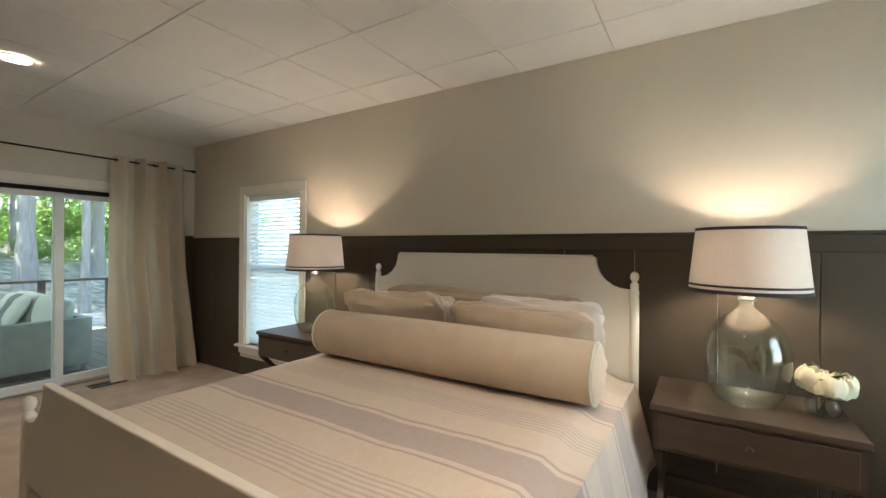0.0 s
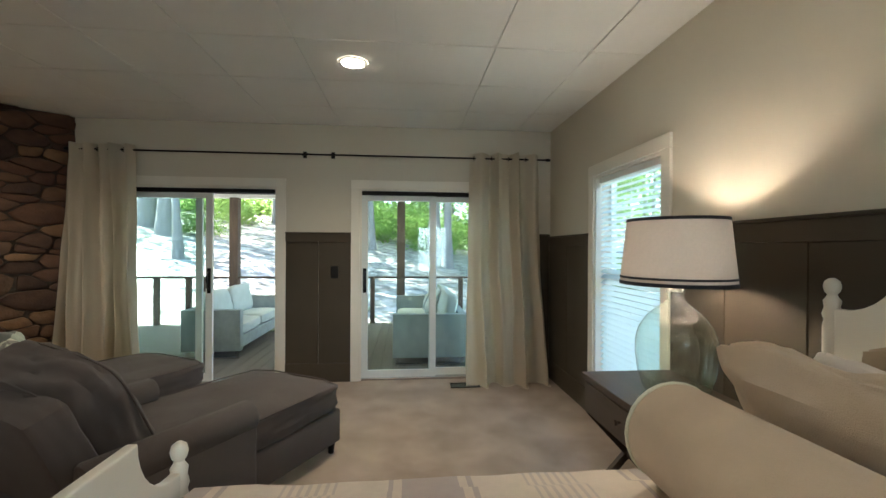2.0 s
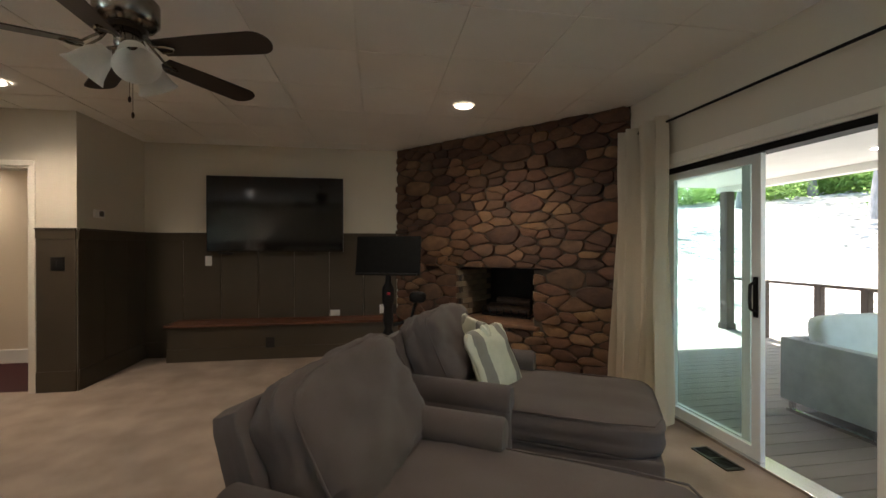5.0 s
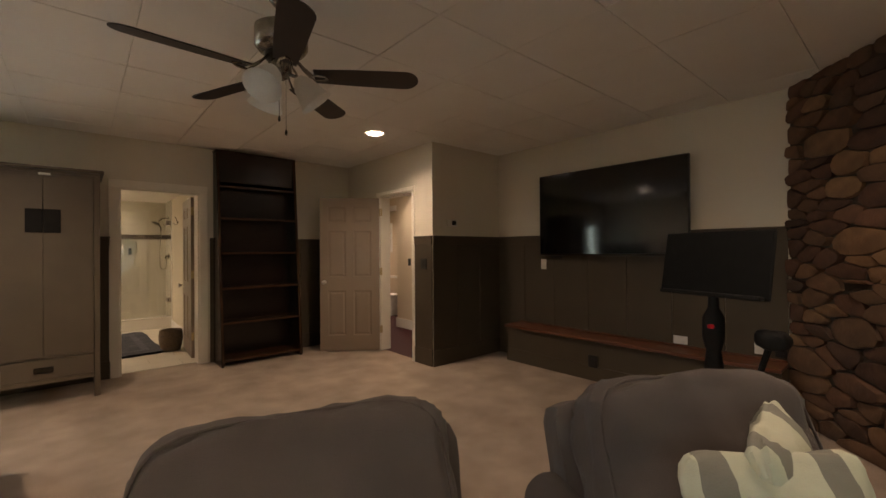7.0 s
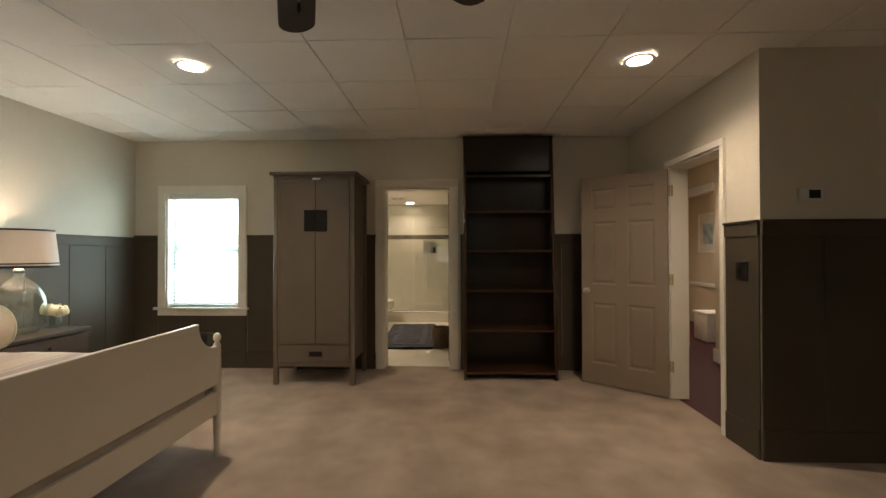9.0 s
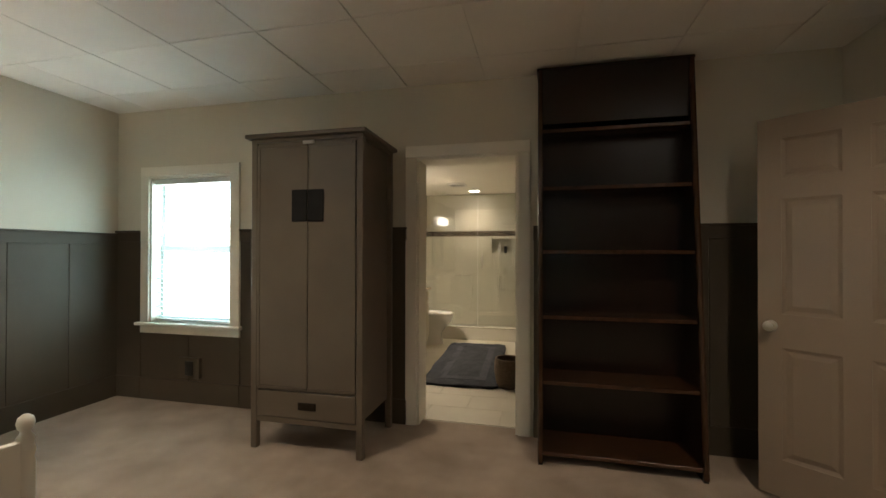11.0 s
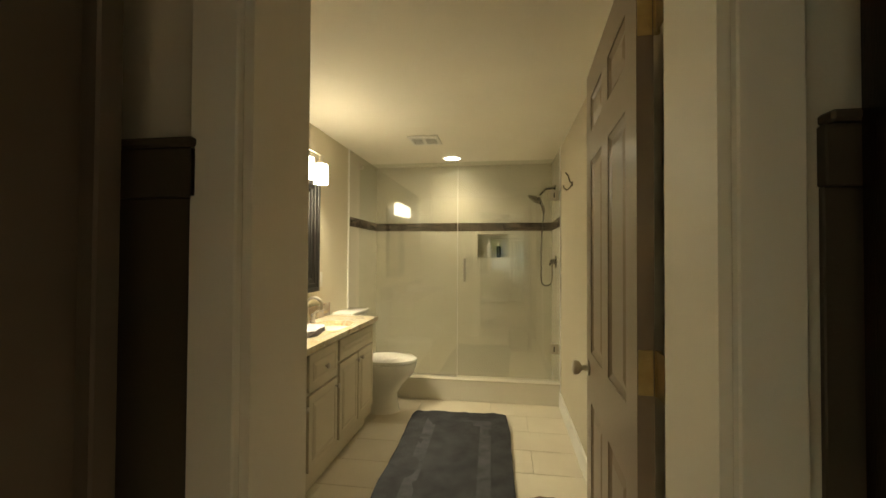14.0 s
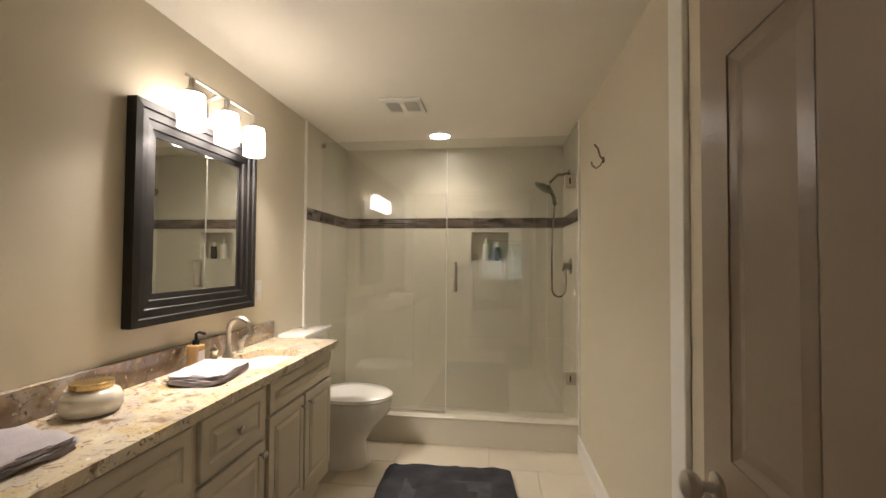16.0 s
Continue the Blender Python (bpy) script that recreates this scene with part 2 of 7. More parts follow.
M = dict(
    wall=pm("wall_paint", (0.66, 0.605, 0.49), (0.63, 0.575, 0.465), 1.3, 0.75, 0.12, 180),
    bath_wall=pm("bath_paint", (0.62, 0.56, 0.43), (0.59, 0.53, 0.405), 1.3, 0.6, 0.1, 180),
    hall_wall=pm("hall_paint", (0.68, 0.58, 0.44), (0.65, 0.55, 0.42), 1.3, 0.7, 0.1, 180),
    panel=pm("wainscot_paint", (0.082, 0.065, 0.044), (0.068, 0.054, 0.037), 2.0, 0.52, 0.12, 120, vary=0.03),
    door_paint=pm("door_paint", (0.262, 0.200, 0.143), (0.232, 0.178, 0.128), 2.0, 0.28, 0.1, 120),
    trim=pm("trim_paint", (0.81, 0.76, 0.65), (0.77, 0.72, 0.62), 3.0, 0.4, 0.06, 90),
    white=pm("white_paint", (0.80, 0.78, 0.73), (0.77, 0.75, 0.70), 3.0, 0.4, 0.06, 90),
    tile=pm("ceiling_tile", (0.86, 0.84, 0.785), (0.83, 0.81, 0.755), 3.0, 0.9, 0.5, 260, fine=0.03),
    tbar=pm("ceiling_bar", (0.62, 0.60, 0.55), (0.58, 0.56, 0.51), 4.0, 0.5),
    bath_ceiling=pm("bath_ceiling", (0.85, 0.81, 0.72), (0.82, 0.78, 0.69), 2.0, 0.85, 0.1, 200),
    carpet=pm("carpet", (0.44, 0.338, 0.255), (0.30, 0.228, 0.168), 3.4, 1.0, 1.4, 260, sheen=0.1, fine=0.24),
    maroon=pm("maroon_floor", (0.055, 0.010, 0.013), (0.038, 0.008, 0.010), 6.0, 0.6, 0.1, 40, stretch=(1, 8, 1)),
    bath_tile=pm("floor_tile", (0.66, 0.60, 0.48), (0.60, 0.54, 0.43), 3.0, 0.35, 0.05, 40, vary=0.03),
    grout=pm("grout", (0.57, 0.515, 0.415), None, 20, 0.9),
    shower_tile=pm("shower_tile", (0.66, 0.62, 0.52), (0.63, 0.59, 0.49), 1.2, 0.22, 0.04, 30, vary=0.02),
    mosaic=pm("mosaic_glass", (0.085, 0.062, 0.050), (0.16, 0.125, 0.10), 22, 0.12, 0.05, 60, vary=0.75),
    mortar=pm("stone_mortar", (0.075, 0.054, 0.039), (0.050, 0.037, 0.027), 9, 0.95, 1.0, 70),
    firebrick=pm("fire_brick", (0.22, 0.165, 0.10), (0.15, 0.11, 0.07), 6, 0.9, 0.8, 60, vary=0.15),
    firebox_black=pm("firebox_black", (0.014, 0.012, 0.011), (0.03, 0.025, 0.02), 5, 0.95, 0.5, 40),
    log=pm("charred_log", (0.10, 0.062, 0.040), (0.030, 0.022, 0.017), 14, 0.95, 1.0, 60, stretch=(1, 1, 6)),
    bed=pm("bed_lacquer", (0.74, 0.69, 0.59), (0.71, 0.66, 0.56), 2.5, 0.38, 0.05, 60),
    linen=pm("linen", (0.62, 0.50, 0.365), (0.57, 0.455, 0.33), 9, 0.95, 0.5, 330, sheen=0.15, fine=0.05),
    linen_edge=pm("linen_edge", (0.66, 0.66, 0.52), (0.62, 0.62, 0.49), 9, 0.95, 0.4, 300),
    back_pillow=pm("flax", (0.48, 0.375, 0.27), (0.43, 0.335, 0.24), 9, 0.95, 0.5, 330, fine=0.05),
    white_cloth=pm("white_cotton", (0.76, 0.70, 0.63), (0.72, 0.66, 0.60), 7, 0.9, 0.3, 300),
    sheet=pm("mattress_cloth", (0.70, 0.64, 0.55), None, 7, 0.9, 0.3, 300),
    oak=pm("washed_oak", (0.088, 0.056, 0.035), (0.054, 0.035, 0.022), 5, 0.55, 0.25, 70, stretch=(1, 0.12, 1), fine=0.10),
    walnut=pm("bench_top", (0.165, 0.060, 0.030), (0.105, 0.038, 0.020), 7, 0.35, 0.15, 70, stretch=(1, 0.15, 1)),
    dark_wood=pm("dark_bookcase", (0.022, 0.0088, 0.0040), (0.005, 0.0024, 0.0014), 4, 0.27, 0.15, 60, stretch=(6, 6, 1)),
    # Browner copy of the bookcase wood; paints highlights on edges and shelves.
    edge_highlight_wood=pm("bookcase_highlight", (0.060, 0.026, 0.012), (0.030, 0.013, 0.006), 6, 0.25, 0.15, 60, stretch=(6, 6, 1)),
    armoire=pm("armoire_lacquer", (0.138, 0.109, 0.079), (0.115, 0.091, 0.066), 3, 0.42, 0.1, 90),
    black=pm("black_metal", (0.006, 0.0055, 0.005), (0.009, 0.008, 0.007), 20, 0.6),
    black_soft=pm("black_cloth", (0.003, 0.003, 0.003), (0.005, 0.005, 0.0045), 20, 0.9, 0.3, 200),
    bronze=pm("dark_bronze", (0.030, 0.024, 0.018), (0.045, 0.034, 0.024), 15, 0.35, metal=0.8),
    screen=pm("tv_screen", (0.004, 0.004, 0.005), (0.005, 0.005, 0.006), 3, 0.08),
    nickel=pm("brushed_nickel", (0.62, 0.58, 0.52), (0.55, 0.51, 0.46), 40, 0.28, metal=1.0),
    dark_nickel=pm("dark_nickel", (0.30, 0.275, 0.24), (0.22, 0.20, 0.175), 30, 0.24, metal=1.0),
    brass=pm("aged_brass", (0.55, 0.42, 0.22), (0.45, 0.34, 0.17), 30, 0.32, metal=1.0),
    steel=pm("steel", (0.60, 0.60, 0.60), None, 30, 0.25, metal=1.0),
    chaise=pm("grey_twill", (0.100, 0.080, 0.071), (0.077, 0.061, 0.054), 3.5, 0.95, 0.7, 380, sheen=0.06, fine=0.10),
    curtain=cloth_through("curtain_linen", (0.66, 0.575, 0.44), 0.26),
    shade=cloth_through("lamp_shade_linen", (0.66, 0.575, 0.50), 0.035),
    black_band=pm("black_ribbon", (0.010, 0.010, 0.014), (0.014, 0.013, 0.018), 30, 0.7),
    opal=cloth_through("opal_glass", (0.86, 0.85, 0.80), 0.55),
    lit_opal=glow_mat("lit_opal_glass", (1.0, 0.93, 0.80), 9.0),
    lit_shade=glow_mat("lit_glass_shade", (1.0, 0.87, 0.70), VANITY_GLOW),
    lit_can=glow_mat("lit_downlight", (1.0, 0.90, 0.76), 4.0),
    pane=glass_mat("window_pane", (0.90, 0.97, 0.96)),
    shower_pane=glass_mat("shower_pane", (0.95, 0.96, 0.935), 1.8),
    jug=glass_mat("jug_glass", (0.92, 0.99, 0.95), 2.0, 0.01, 3.4),
    clear=glass_mat("clear_glass", (0.86, 0.91, 0.90), 1.5, 0.0, 2.5),
    blind=cloth_through("blind_slat", (0.76, 0.85, 0.88), 0.58),
    flower=pm("petal", (0.83, 0.78, 0.58), (0.76, 0.70, 0.48), 30, 0.7, vary=0.05),
    leaf=pm("flower_leaf", (0.050, 0.075, 0.020), (0.035, 0.055, 0.015), 20, 0.6),
    porcelain=pm("porcelain", (0.82, 0.80, 0.74), (0.80, 0.78, 0.72), 3, 0.10, coat=0.5),
    cabinet=pm("vanity_paint", (0.64, 0.575, 0.45), (0.60, 0.54, 0.42), 3, 0.42, 0.06, 80),
    towel=pm("grey_towel", (0.45, 0.41, 0.42), (0.39, 0.355, 0.365), 12, 1.0, 1.0, 300, fine=0.08),
    rug=pm("dark_rug", (0.022, 0.023, 0.028), (0.046, 0.046, 0.052), 9, 1.0, 1.0, 240, fine=0.2),
    rug_light=pm("rug_band", (0.076, 0.076, 0.086), (0.042, 0.043, 0.049), 14, 1.0, 1.0, 240, fine=0.2),
    wicker=pm("wicker", (0.20, 0.14, 0.095), (0.13, 0.09, 0.06), 40, 0.85, 0.8, 90, fine=0.2),
    wax=pm("candle_glass", (0.74, 0.70, 0.60), (0.70, 0.66, 0.56), 10, 0.12, coat=0.6),
    gold=pm("gold_lid", (0.62, 0.45, 0.20), None, 10, 0.25, metal=1.0),
    soap=pm("amber_soap", (0.42, 0.27, 0.12), None, 10, 0.1, coat=0.5),
    paper=pm("label_paper", (0.75, 0.73, 0.68), None, 10, 0.6),
    plate_white=pm("switch_plastic", (0.78, 0.76, 0.70), None, 10, 0.35),
    plate_black=pm("black_plastic", (0.012, 0.011, 0.010), None, 10, 0.3),
    deck=pm("deck_board", (0.17, 0.15, 0.125), (0.12, 0.108, 0.092), 5, 0.8, 0.4, 60, stretch=(1, 0.1, 1), vary=0.12),
    post=pm("porch_post", (0.085, 0.060, 0.042), (0.060, 0.043, 0.031), 5, 0.8, 0.4, 60, stretch=(6, 6, 0.6)),
    # Pale, so that the roofed-over west side still reads as bright.
    porch_ceiling=pm("porch_ceiling", (0.74, 0.75, 0.72), (0.69, 0.70, 0.67), 3, 0.8),
    wicker_grey=pm("outdoor_weave", (0.36, 0.42, 0.42), (0.29, 0.34, 0.34), 8, 0.9, 0.6, 260, fine=0.08),
    outdoor_cushion=pm("outdoor_cushion", (0.52, 0.60, 0.58), (0.47, 0.55, 0.53), 8, 0.95, 0.4, 260),
    outdoor_dark=pm("outdoor_pillow", (0.10, 0.15, 0.18), (0.14, 0.19, 0.21), 8, 0.95, 0.4, 260),
    table_top=pm("concrete_top", (0.46, 0.52, 0.48), (0.40, 0.46, 0.42), 5, 0.6, 0.2, 60),
    # Pale and dark blotches paint sun dapple over the litter's own brown.
    ground=pm("dappled_litter", (0.40, 0.375, 0.34), (0.10, 0.093, 0.075), 2.8, 1.0, 1.0, 9, fine=0.45),
    bark=pm("bark", (0.27, 0.25, 0.225), (0.16, 0.145, 0.125), 5, 0.95, 1.0, 25, stretch=(4, 4, 0.7)),
    foliage=cloth_through("foliage", (0.24, 0.36, 0.11), 0.66),
    brick_out=pm("siding", (0.28, 0.24, 0.19), (0.25, 0.21, 0.17), 2, 0.8, 0.2, 40),
    art=pm("art_print", (0.55, 0.60, 0.58), (0.24, 0.34, 0.36), 7, 0.7),
    mirror=pm("mirror_silver", (0.86, 0.87, 0.86), (0.86, 0.87, 0.86), 1, 0.01, metal=1.0),
    mirror_wood=pm("mirror_black_wood", (0.005, 0.004, 0.0035), (0.009, 0.007, 0.006), 8, 0.36, 0.1, 60),
    fan_blade=pm("fan_blade", (0.020, 0.013, 0.010), (0.030, 0.019, 0.014), 7, 0.45, 0.1, 60, stretch=(0.2, 1, 1)),
    vinyl=pm("door_vinyl", (0.74, 0.76, 0.72), (0.71, 0.73, 0.69), 4, 0.35),
    red=pm("red_light", (0.5, 0.02, 0.03), None, 4, 0.4),
)


def granite(name, c1, c2):
    m = pm(name, c1, c2, 9, 0.09, fine=0.12, bscale=70, coat=0.3)
    nt = m.node_tree
    L = nt.links.new
    p = nt.nodes["Principled BSDF"]
    src = p.inputs["Base Color"].links[0].from_socket
    tc = nt.nodes.new("ShaderNodeTexCoord")
    for sc, lo, hi, c in ((4.0, 0.50, 0.70, (0.47, 0.42, 0.38)), (5.0, 0.54, 0.74, (0.56, 0.40, 0.16)), (7, 0.56, 0.68, (0.24, 0.15, 0.09)), (38, 0.56, 0.70, (0.13, 0.09, 0.06)), (19, 0.62, 0.70, (0.80, 0.75, 0.65))):
        n = nt.nodes.new("ShaderNodeTexNoise")
        n.inputs["Scale"].default_value, n.inputs["Detail"].default_value, n.inputs["Distortion"].default_value = sc, 8, 2.2
        n.noise_dimensions = "4D"
        n.inputs["W"].default_value = sc
        L(tc.outputs["Object"], n.inputs["Vector"])
        r = nt.nodes.new("ShaderNodeValToRGB")
        r.color_ramp.elements[0].position, r.color_ramp.elements[1].position = lo, hi
        L(n.outputs["Fac"], r.inputs["Fac"])
        mx = nt.nodes.new("ShaderNodeMix")
        mx.data_type = "RGBA"
        L(r.outputs["Color"], mx.inputs["Factor"])
        L(src, mx.inputs["A"])
        mx.inputs["B"].default_value = (*c, 1)
        src = mx.outputs["Result"]
    L(src, p.inputs["Base Color"])
    return m


def stone_mat():
    """River stones: the tone changes from stone to stone."""
    m = pm("field_stone", (0.178, 0.112, 0.070), (0.098, 0.061, 0.040), 9, 0.85, 1.6, 34, fine=0.24)
    nt = m.node_tree
    L = nt.links.new
    p = nt.nodes["Principled BSDF"]
    src = p.inputs["Base Color"].links[0].from_socket
    oi = nt.nodes.new("ShaderNodeObjectInfo")
    r = nt.nodes.new("ShaderNodeValToRGB")
    els = r.color_ramp.elements
    els[0].position, els[0].color = 0.0, (0.40, 0.34, 0.32, 1)
    els[1].position, els[1].color = 1.0, (1.55, 1.42, 1.08, 1)
    for pos, c in ((0.2, (0.60, 0.46, 0.42)), (0.4, (0.85, 0.62, 0.54)), (0.6, (0.74, 0.66, 0.57)), (0.8, (1.05, 0.86, 0.70))):
        e = els.new(pos)
        e.color = (*c, 1)
    L(oi.outputs["Random"], r.inputs["Fac"])
    mx = nt.nodes.new("ShaderNodeMix")
    mx.data_type, mx.blend_type = "RGBA", "MULTIPLY"
    mx.inputs["Factor"].default_value = 1.0
    L(src, mx.inputs["A"])
    L(r.outputs[0], mx.inputs["B"])
    L(mx.outputs["Result"], p.inputs["Base Color"])
    return m


for key in ("black", "black_soft", "panel", "firebox_black", "maroon"):
    M[key].node_tree.nodes["Principled BSDF"].inputs["Specular IOR Level"].default_value = 0.22  # matte
M["granite"] = granite("granite", (0.56, 0.46, 0.30), (0.66, 0.59, 0.46))
M["granite_brown"] = granite("granite_brown", (0.17, 0.12, 0.085), (0.26, 0.20, 0.155))
M["stone"] = stone_mat()
Q1, Q2 = (0.47, 0.395, 0.355), (0.53, 0.455, 0.395)
M["quilt"] = stripe_mat("striped_quilt", 0.72, [(0.06, 0.075, Q1), (0.10, 0.27, Q1), (0.295, 0.31, Q1), (0.47, 0.48, Q2), (0.495, 0.505, Q2), (0.52, 0.53, Q2), (0.545, 0.555, Q2), (0.57, 0.58, Q2), (0.595, 0.605, Q2), (0.62, 0.63, Q2)], (0.66, 0.56, 0.455))
M["throw"] = stripe_mat("throw_pillow_cloth", 1.0, [(0.33, 0.40, (0.25, 0.24, 0.20)), (0.62, 0.69, (0.25, 0.24, 0.20))], (0.60, 0.60, 0.46))


# ---- mesh helpers ----
def box(bm, x0, y0, z0, x1, y1, z1, bevel=0.0, seg=1):
    vs = [bm.verts.new((x, y, z)) for z in (z0, z1) for y in (y0, y1) for x in (x0, x1)]
    fs = [bm.faces.new([vs[i] for i in f]) for f in ((0, 2, 3, 1), (4, 5, 7, 6), (0, 1, 5, 4), (2, 6, 7, 3), (0, 4, 6, 2), (1, 3, 7, 5))]
    if bevel:
        es = list({e for f in fs for e in f.edges})
        bmesh.ops.bevel(bm, geom=es, offset=bevel, segments=seg, profile=0.5, affect="EDGES")
    return bm


def bx(*a, bevel=0.0, seg=1):
    return box(bmesh.new(), *a, bevel=bevel, seg=seg)


def lathe(profile, segs=24, bm=None, at=(0, 0, 0), cap=True):
    bm = bm or bmesh.new()
    rings = []
    for r, z in profile:
        rings.append([bm.verts.new((at[0] + r * math.cos(2 * math.pi * k / segs), at[1] + r * math.sin(2 * math.pi * k / segs), at[2] + z)) for k in range(segs)])
    for a, b in zip(rings, rings[1:]):
        for k in range(segs):
            bm.faces.new((a[k], a[(k + 1) % segs], b[(k + 1) % segs], b[k]))
    if cap:
        bm.faces.new(rings[0][::-1])
        bm.faces.new(rings[-1])
    return bm


def tube(pts, r, segs=8, bm=None, taper=None):
    """A round bar along points."""
    bm = bm or bmesh.new()
    pts = [Vector(p) for p in pts]
    rings = []
    for i, p in enumerate(pts):
        d = (pts[min(i + 1, len(pts) - 1)] - pts[max(i - 1, 0)]).normalized()
        u = d.orthogonal().normalized() if i == 0 else (u - d * u.dot(d)).normalized()
        v = d.cross(u)
        rr = r if taper is None else r + (taper - r) * i / (len(pts) - 1)
        rings.append([bm.verts.new(p + (u * math.cos(2 * math.pi * k / segs) + v * math.sin(2 * math.pi * k / segs)) * rr) for k in range(segs)])
    for a, b in zip(rings, rings[1:]):
        for k in range(segs):
            bm.faces.new((a[k], a[(k + 1) % segs], b[(k + 1) % segs], b[k]))
    bm.faces.new(rings[0][::-1])
    bm.faces.new(rings[-1])
    return bm


def slab(outline, y0, y1, bm=None, bevel=0.0):
    """An outline of (x, z) points given a thickness along y."""
    bm = bm or bmesh.new()
    a = [bm.verts.new((x, y0, z)) for x, z in outline]
    b = [bm.verts.new((x, y1, z)) for x, z in outline]
    n = len(outline)
    fs = [bm.faces.new(a), bm.faces.new(b[::-1])]
    for i in range(n):
        fs.append(bm.faces.new((a[i], b[i], b[(i + 1) % n], a[(i + 1) % n])))
    bmesh.ops.recalc_face_normals(bm, faces=fs)
    if bevel:
        es = [e for f in fs[:2] for e in f.edges]
        bmesh.ops.bevel(bm, geom=es, offset=bevel, segments=2, profile=0.5, affect="EDGES")
    return bm


def cushion(sx, sy, sz, n=9, power=4.0, wrinkle=0.006, seed=0, pinch=0.0, bm=None, at=(0, 0, 0)):
    """A stuffed block sx by sy by sz: rounded, a little uneven; pinch draws the rim to a seam (a knife-edge pillow)."""
    bm = bm or bmesh.new()
    made = {}

    def vert(p):
        key = tuple(round(c, 4) for c in p)
        if key not in made:
            q = Vector(p)
            l = (abs(q.x) ** power + abs(q.y) ** power + abs(q.z) ** power) ** (1 / power)
            q = q / l
            if pinch:
                e = max(abs(q.x), abs(q.y))
                q.z *= 1 - pinch * e ** 4
                corner = abs(q.x * q.y)
                q.x *= 1 + 0.10 * corner
                q.y *= 1 + 0.10 * corner
            w = noise.noise(Vector((q.x * 2.2 + seed * 7.3, q.y * 2.2, q.z * 2.2))) * wrinkle * 2 + noise.noise(Vector((q.x * 6 + seed, q.y * 6, q.z * 6 + 9))) * wrinkle
            made[key] = bm.verts.new((at[0] + q.x * (sx / 2 + w), at[1] + q.y * (sy / 2 + w), at[2] + q.z * (sz / 2 + w)))
        return made[key]

    k = [-1 + 2 * i / n for i in range(n + 1)]
    for ax in range(3):
        for s in (-1, 1):
            for i in range(n):
                for j in range(n):
                    quad = []
                    for a, b in ((i, j), (i + 1, j), (i + 1, j + 1), (i, j + 1)):
                        p = [0, 0, 0]
                        p[ax], p[(ax + 1) % 3], p[(ax + 2) % 3] = s, k[a], k[b]
                        quad.append(vert(p))
                    if s < 0:
                        quad.reverse()
                    bm.faces.new(quad)
    return bm


def move(bm, m):
    bmesh.ops.transform(bm, matrix=m, verts=bm.verts)
    return bm


def mesh_of(name, bm, material, smooth=False, angle=40):
    me = bpy.data.meshes.new(name)
    bm.normal_update()
    if smooth:
        lim = radians(angle)
        for f in bm.faces:
            f.smooth = True
        for e in bm.edges:
            if len(e.link_faces) == 2 and e.calc_face_angle(0) > lim:
                e.smooth = False
    bm.to_mesh(me)
    bm.free()
    me.materials.append(material)
    return me


def part(name, bm, material, parent=None, label="", smooth=False, at=None):
    """One mesh object, under a thing or a part."""
    ob = new(name, mesh_of(name, bm, material, smooth))
    if parent is not None:
        ob.parent = parent
    if at is not None:
        ob.matrix_basis = at
    if label:
        tagged(ob, label=label)
    return ob


def piece(name, me, parent, m):
    ob = new(name, me)
    ob.parent = parent
    ob.matrix_basis = m
    return ob


def thing(name, m, label, category, group="", kind=""):
    ob = new(name)
    ob.empty_display_size = 0.1
    ob.matrix_basis = m
    return tagged(ob, label, category, group, kind)


def lamp(name, kind, m, watts, colour, parent=None, radius=0.03, **more):
    d = bpy.data.lights.new(name, kind)
    d.energy, d.color = watts, colour
    if kind == "AREA":
        d.shape, d.size = "DISK", radius * 2
    else:
        d.shadow_soft_size = radius
    if kind == "SPOT":
        d.spot_size, d.spot_blend = more.get("cone", 2.0), more.get("blend", 0.6)
    ob = new(name, d)
    ob.matrix_basis = m
    if parent is not None:
        ob.parent = parent
    return ob


WARM = (1.0, 0.85, 0.66)


def window_light(name, m, w, h, watts):
    """Sky light standing in a window's opening, facing the room."""
    d = bpy.data.lights.new(name, "AREA")
    d.shape, d.size, d.size_y = "RECTANGLE", w, h
    d.energy, d.color = watts, (0.80, 0.95, 1.0)
    new(name, d).matrix_world = m


# ---- the large structure ----
CEIL, BCEIL, TH = 2.605, 2.285, 0.15
EAST, NORTH, WEST = 0.20, 7.02, -6.60


def along(p0, p1):
    """A wall's own axes: x along it, y into the room, z up."""
    d = Vector((p1[0] - p0[0], p1[1] - p0[1], 0))
    return Matrix.Translation((p0[0], p0[1], 0)) @ Matrix.Rotation(math.atan2(d.y, d.x), 4, "Z"), d.length


def wall(name, p0, p1, holes, height, material, label, ends=(0, 0), thick=TH):
    """A wall with openings (s0, s1, z0, z1) cut right through it."""
    m, n = along(p0, p1)
    bm = bmesh.new()
    s = -ends[0]
    for a, b, z0, z1 in sorted(holes):
        box(bm, s, -thick, 0, a, 0, height)
        if z0 > 0:
            box(bm, a, -thick, 0, b, 0, z0)
        box(bm, a, -thick, z1, b, 0, height)
        s = b
    box(bm, s, -thick, 0, n + ends[1], 0, height)
    ob = part(name, bm, material, at=m)
    tagged(ob, label, "wall", kind="structure")
    return ob, m, n


E_WIN = (5.06, 5.96, 0.33, 1.95)
S_WIN = (4.415, 5.275, 0.69, 2.0)
SL1, SL2 = (2.82, 4.40, 0.0, 1.965), (0.50, 2.0, 0.0, 1.965)
B_DOOR, H_DOOR = (1.99, 2.755, 0.0, 2.05), (0.38, 1.12, 0.0, 2.08)
W = {}
W["east"] = wall("wall_east", (EAST, 0), (EAST, NORTH), [E_WIN], CEIL, M["wall"], "beige painted bedroom wall behind the bed", (TH, TH))
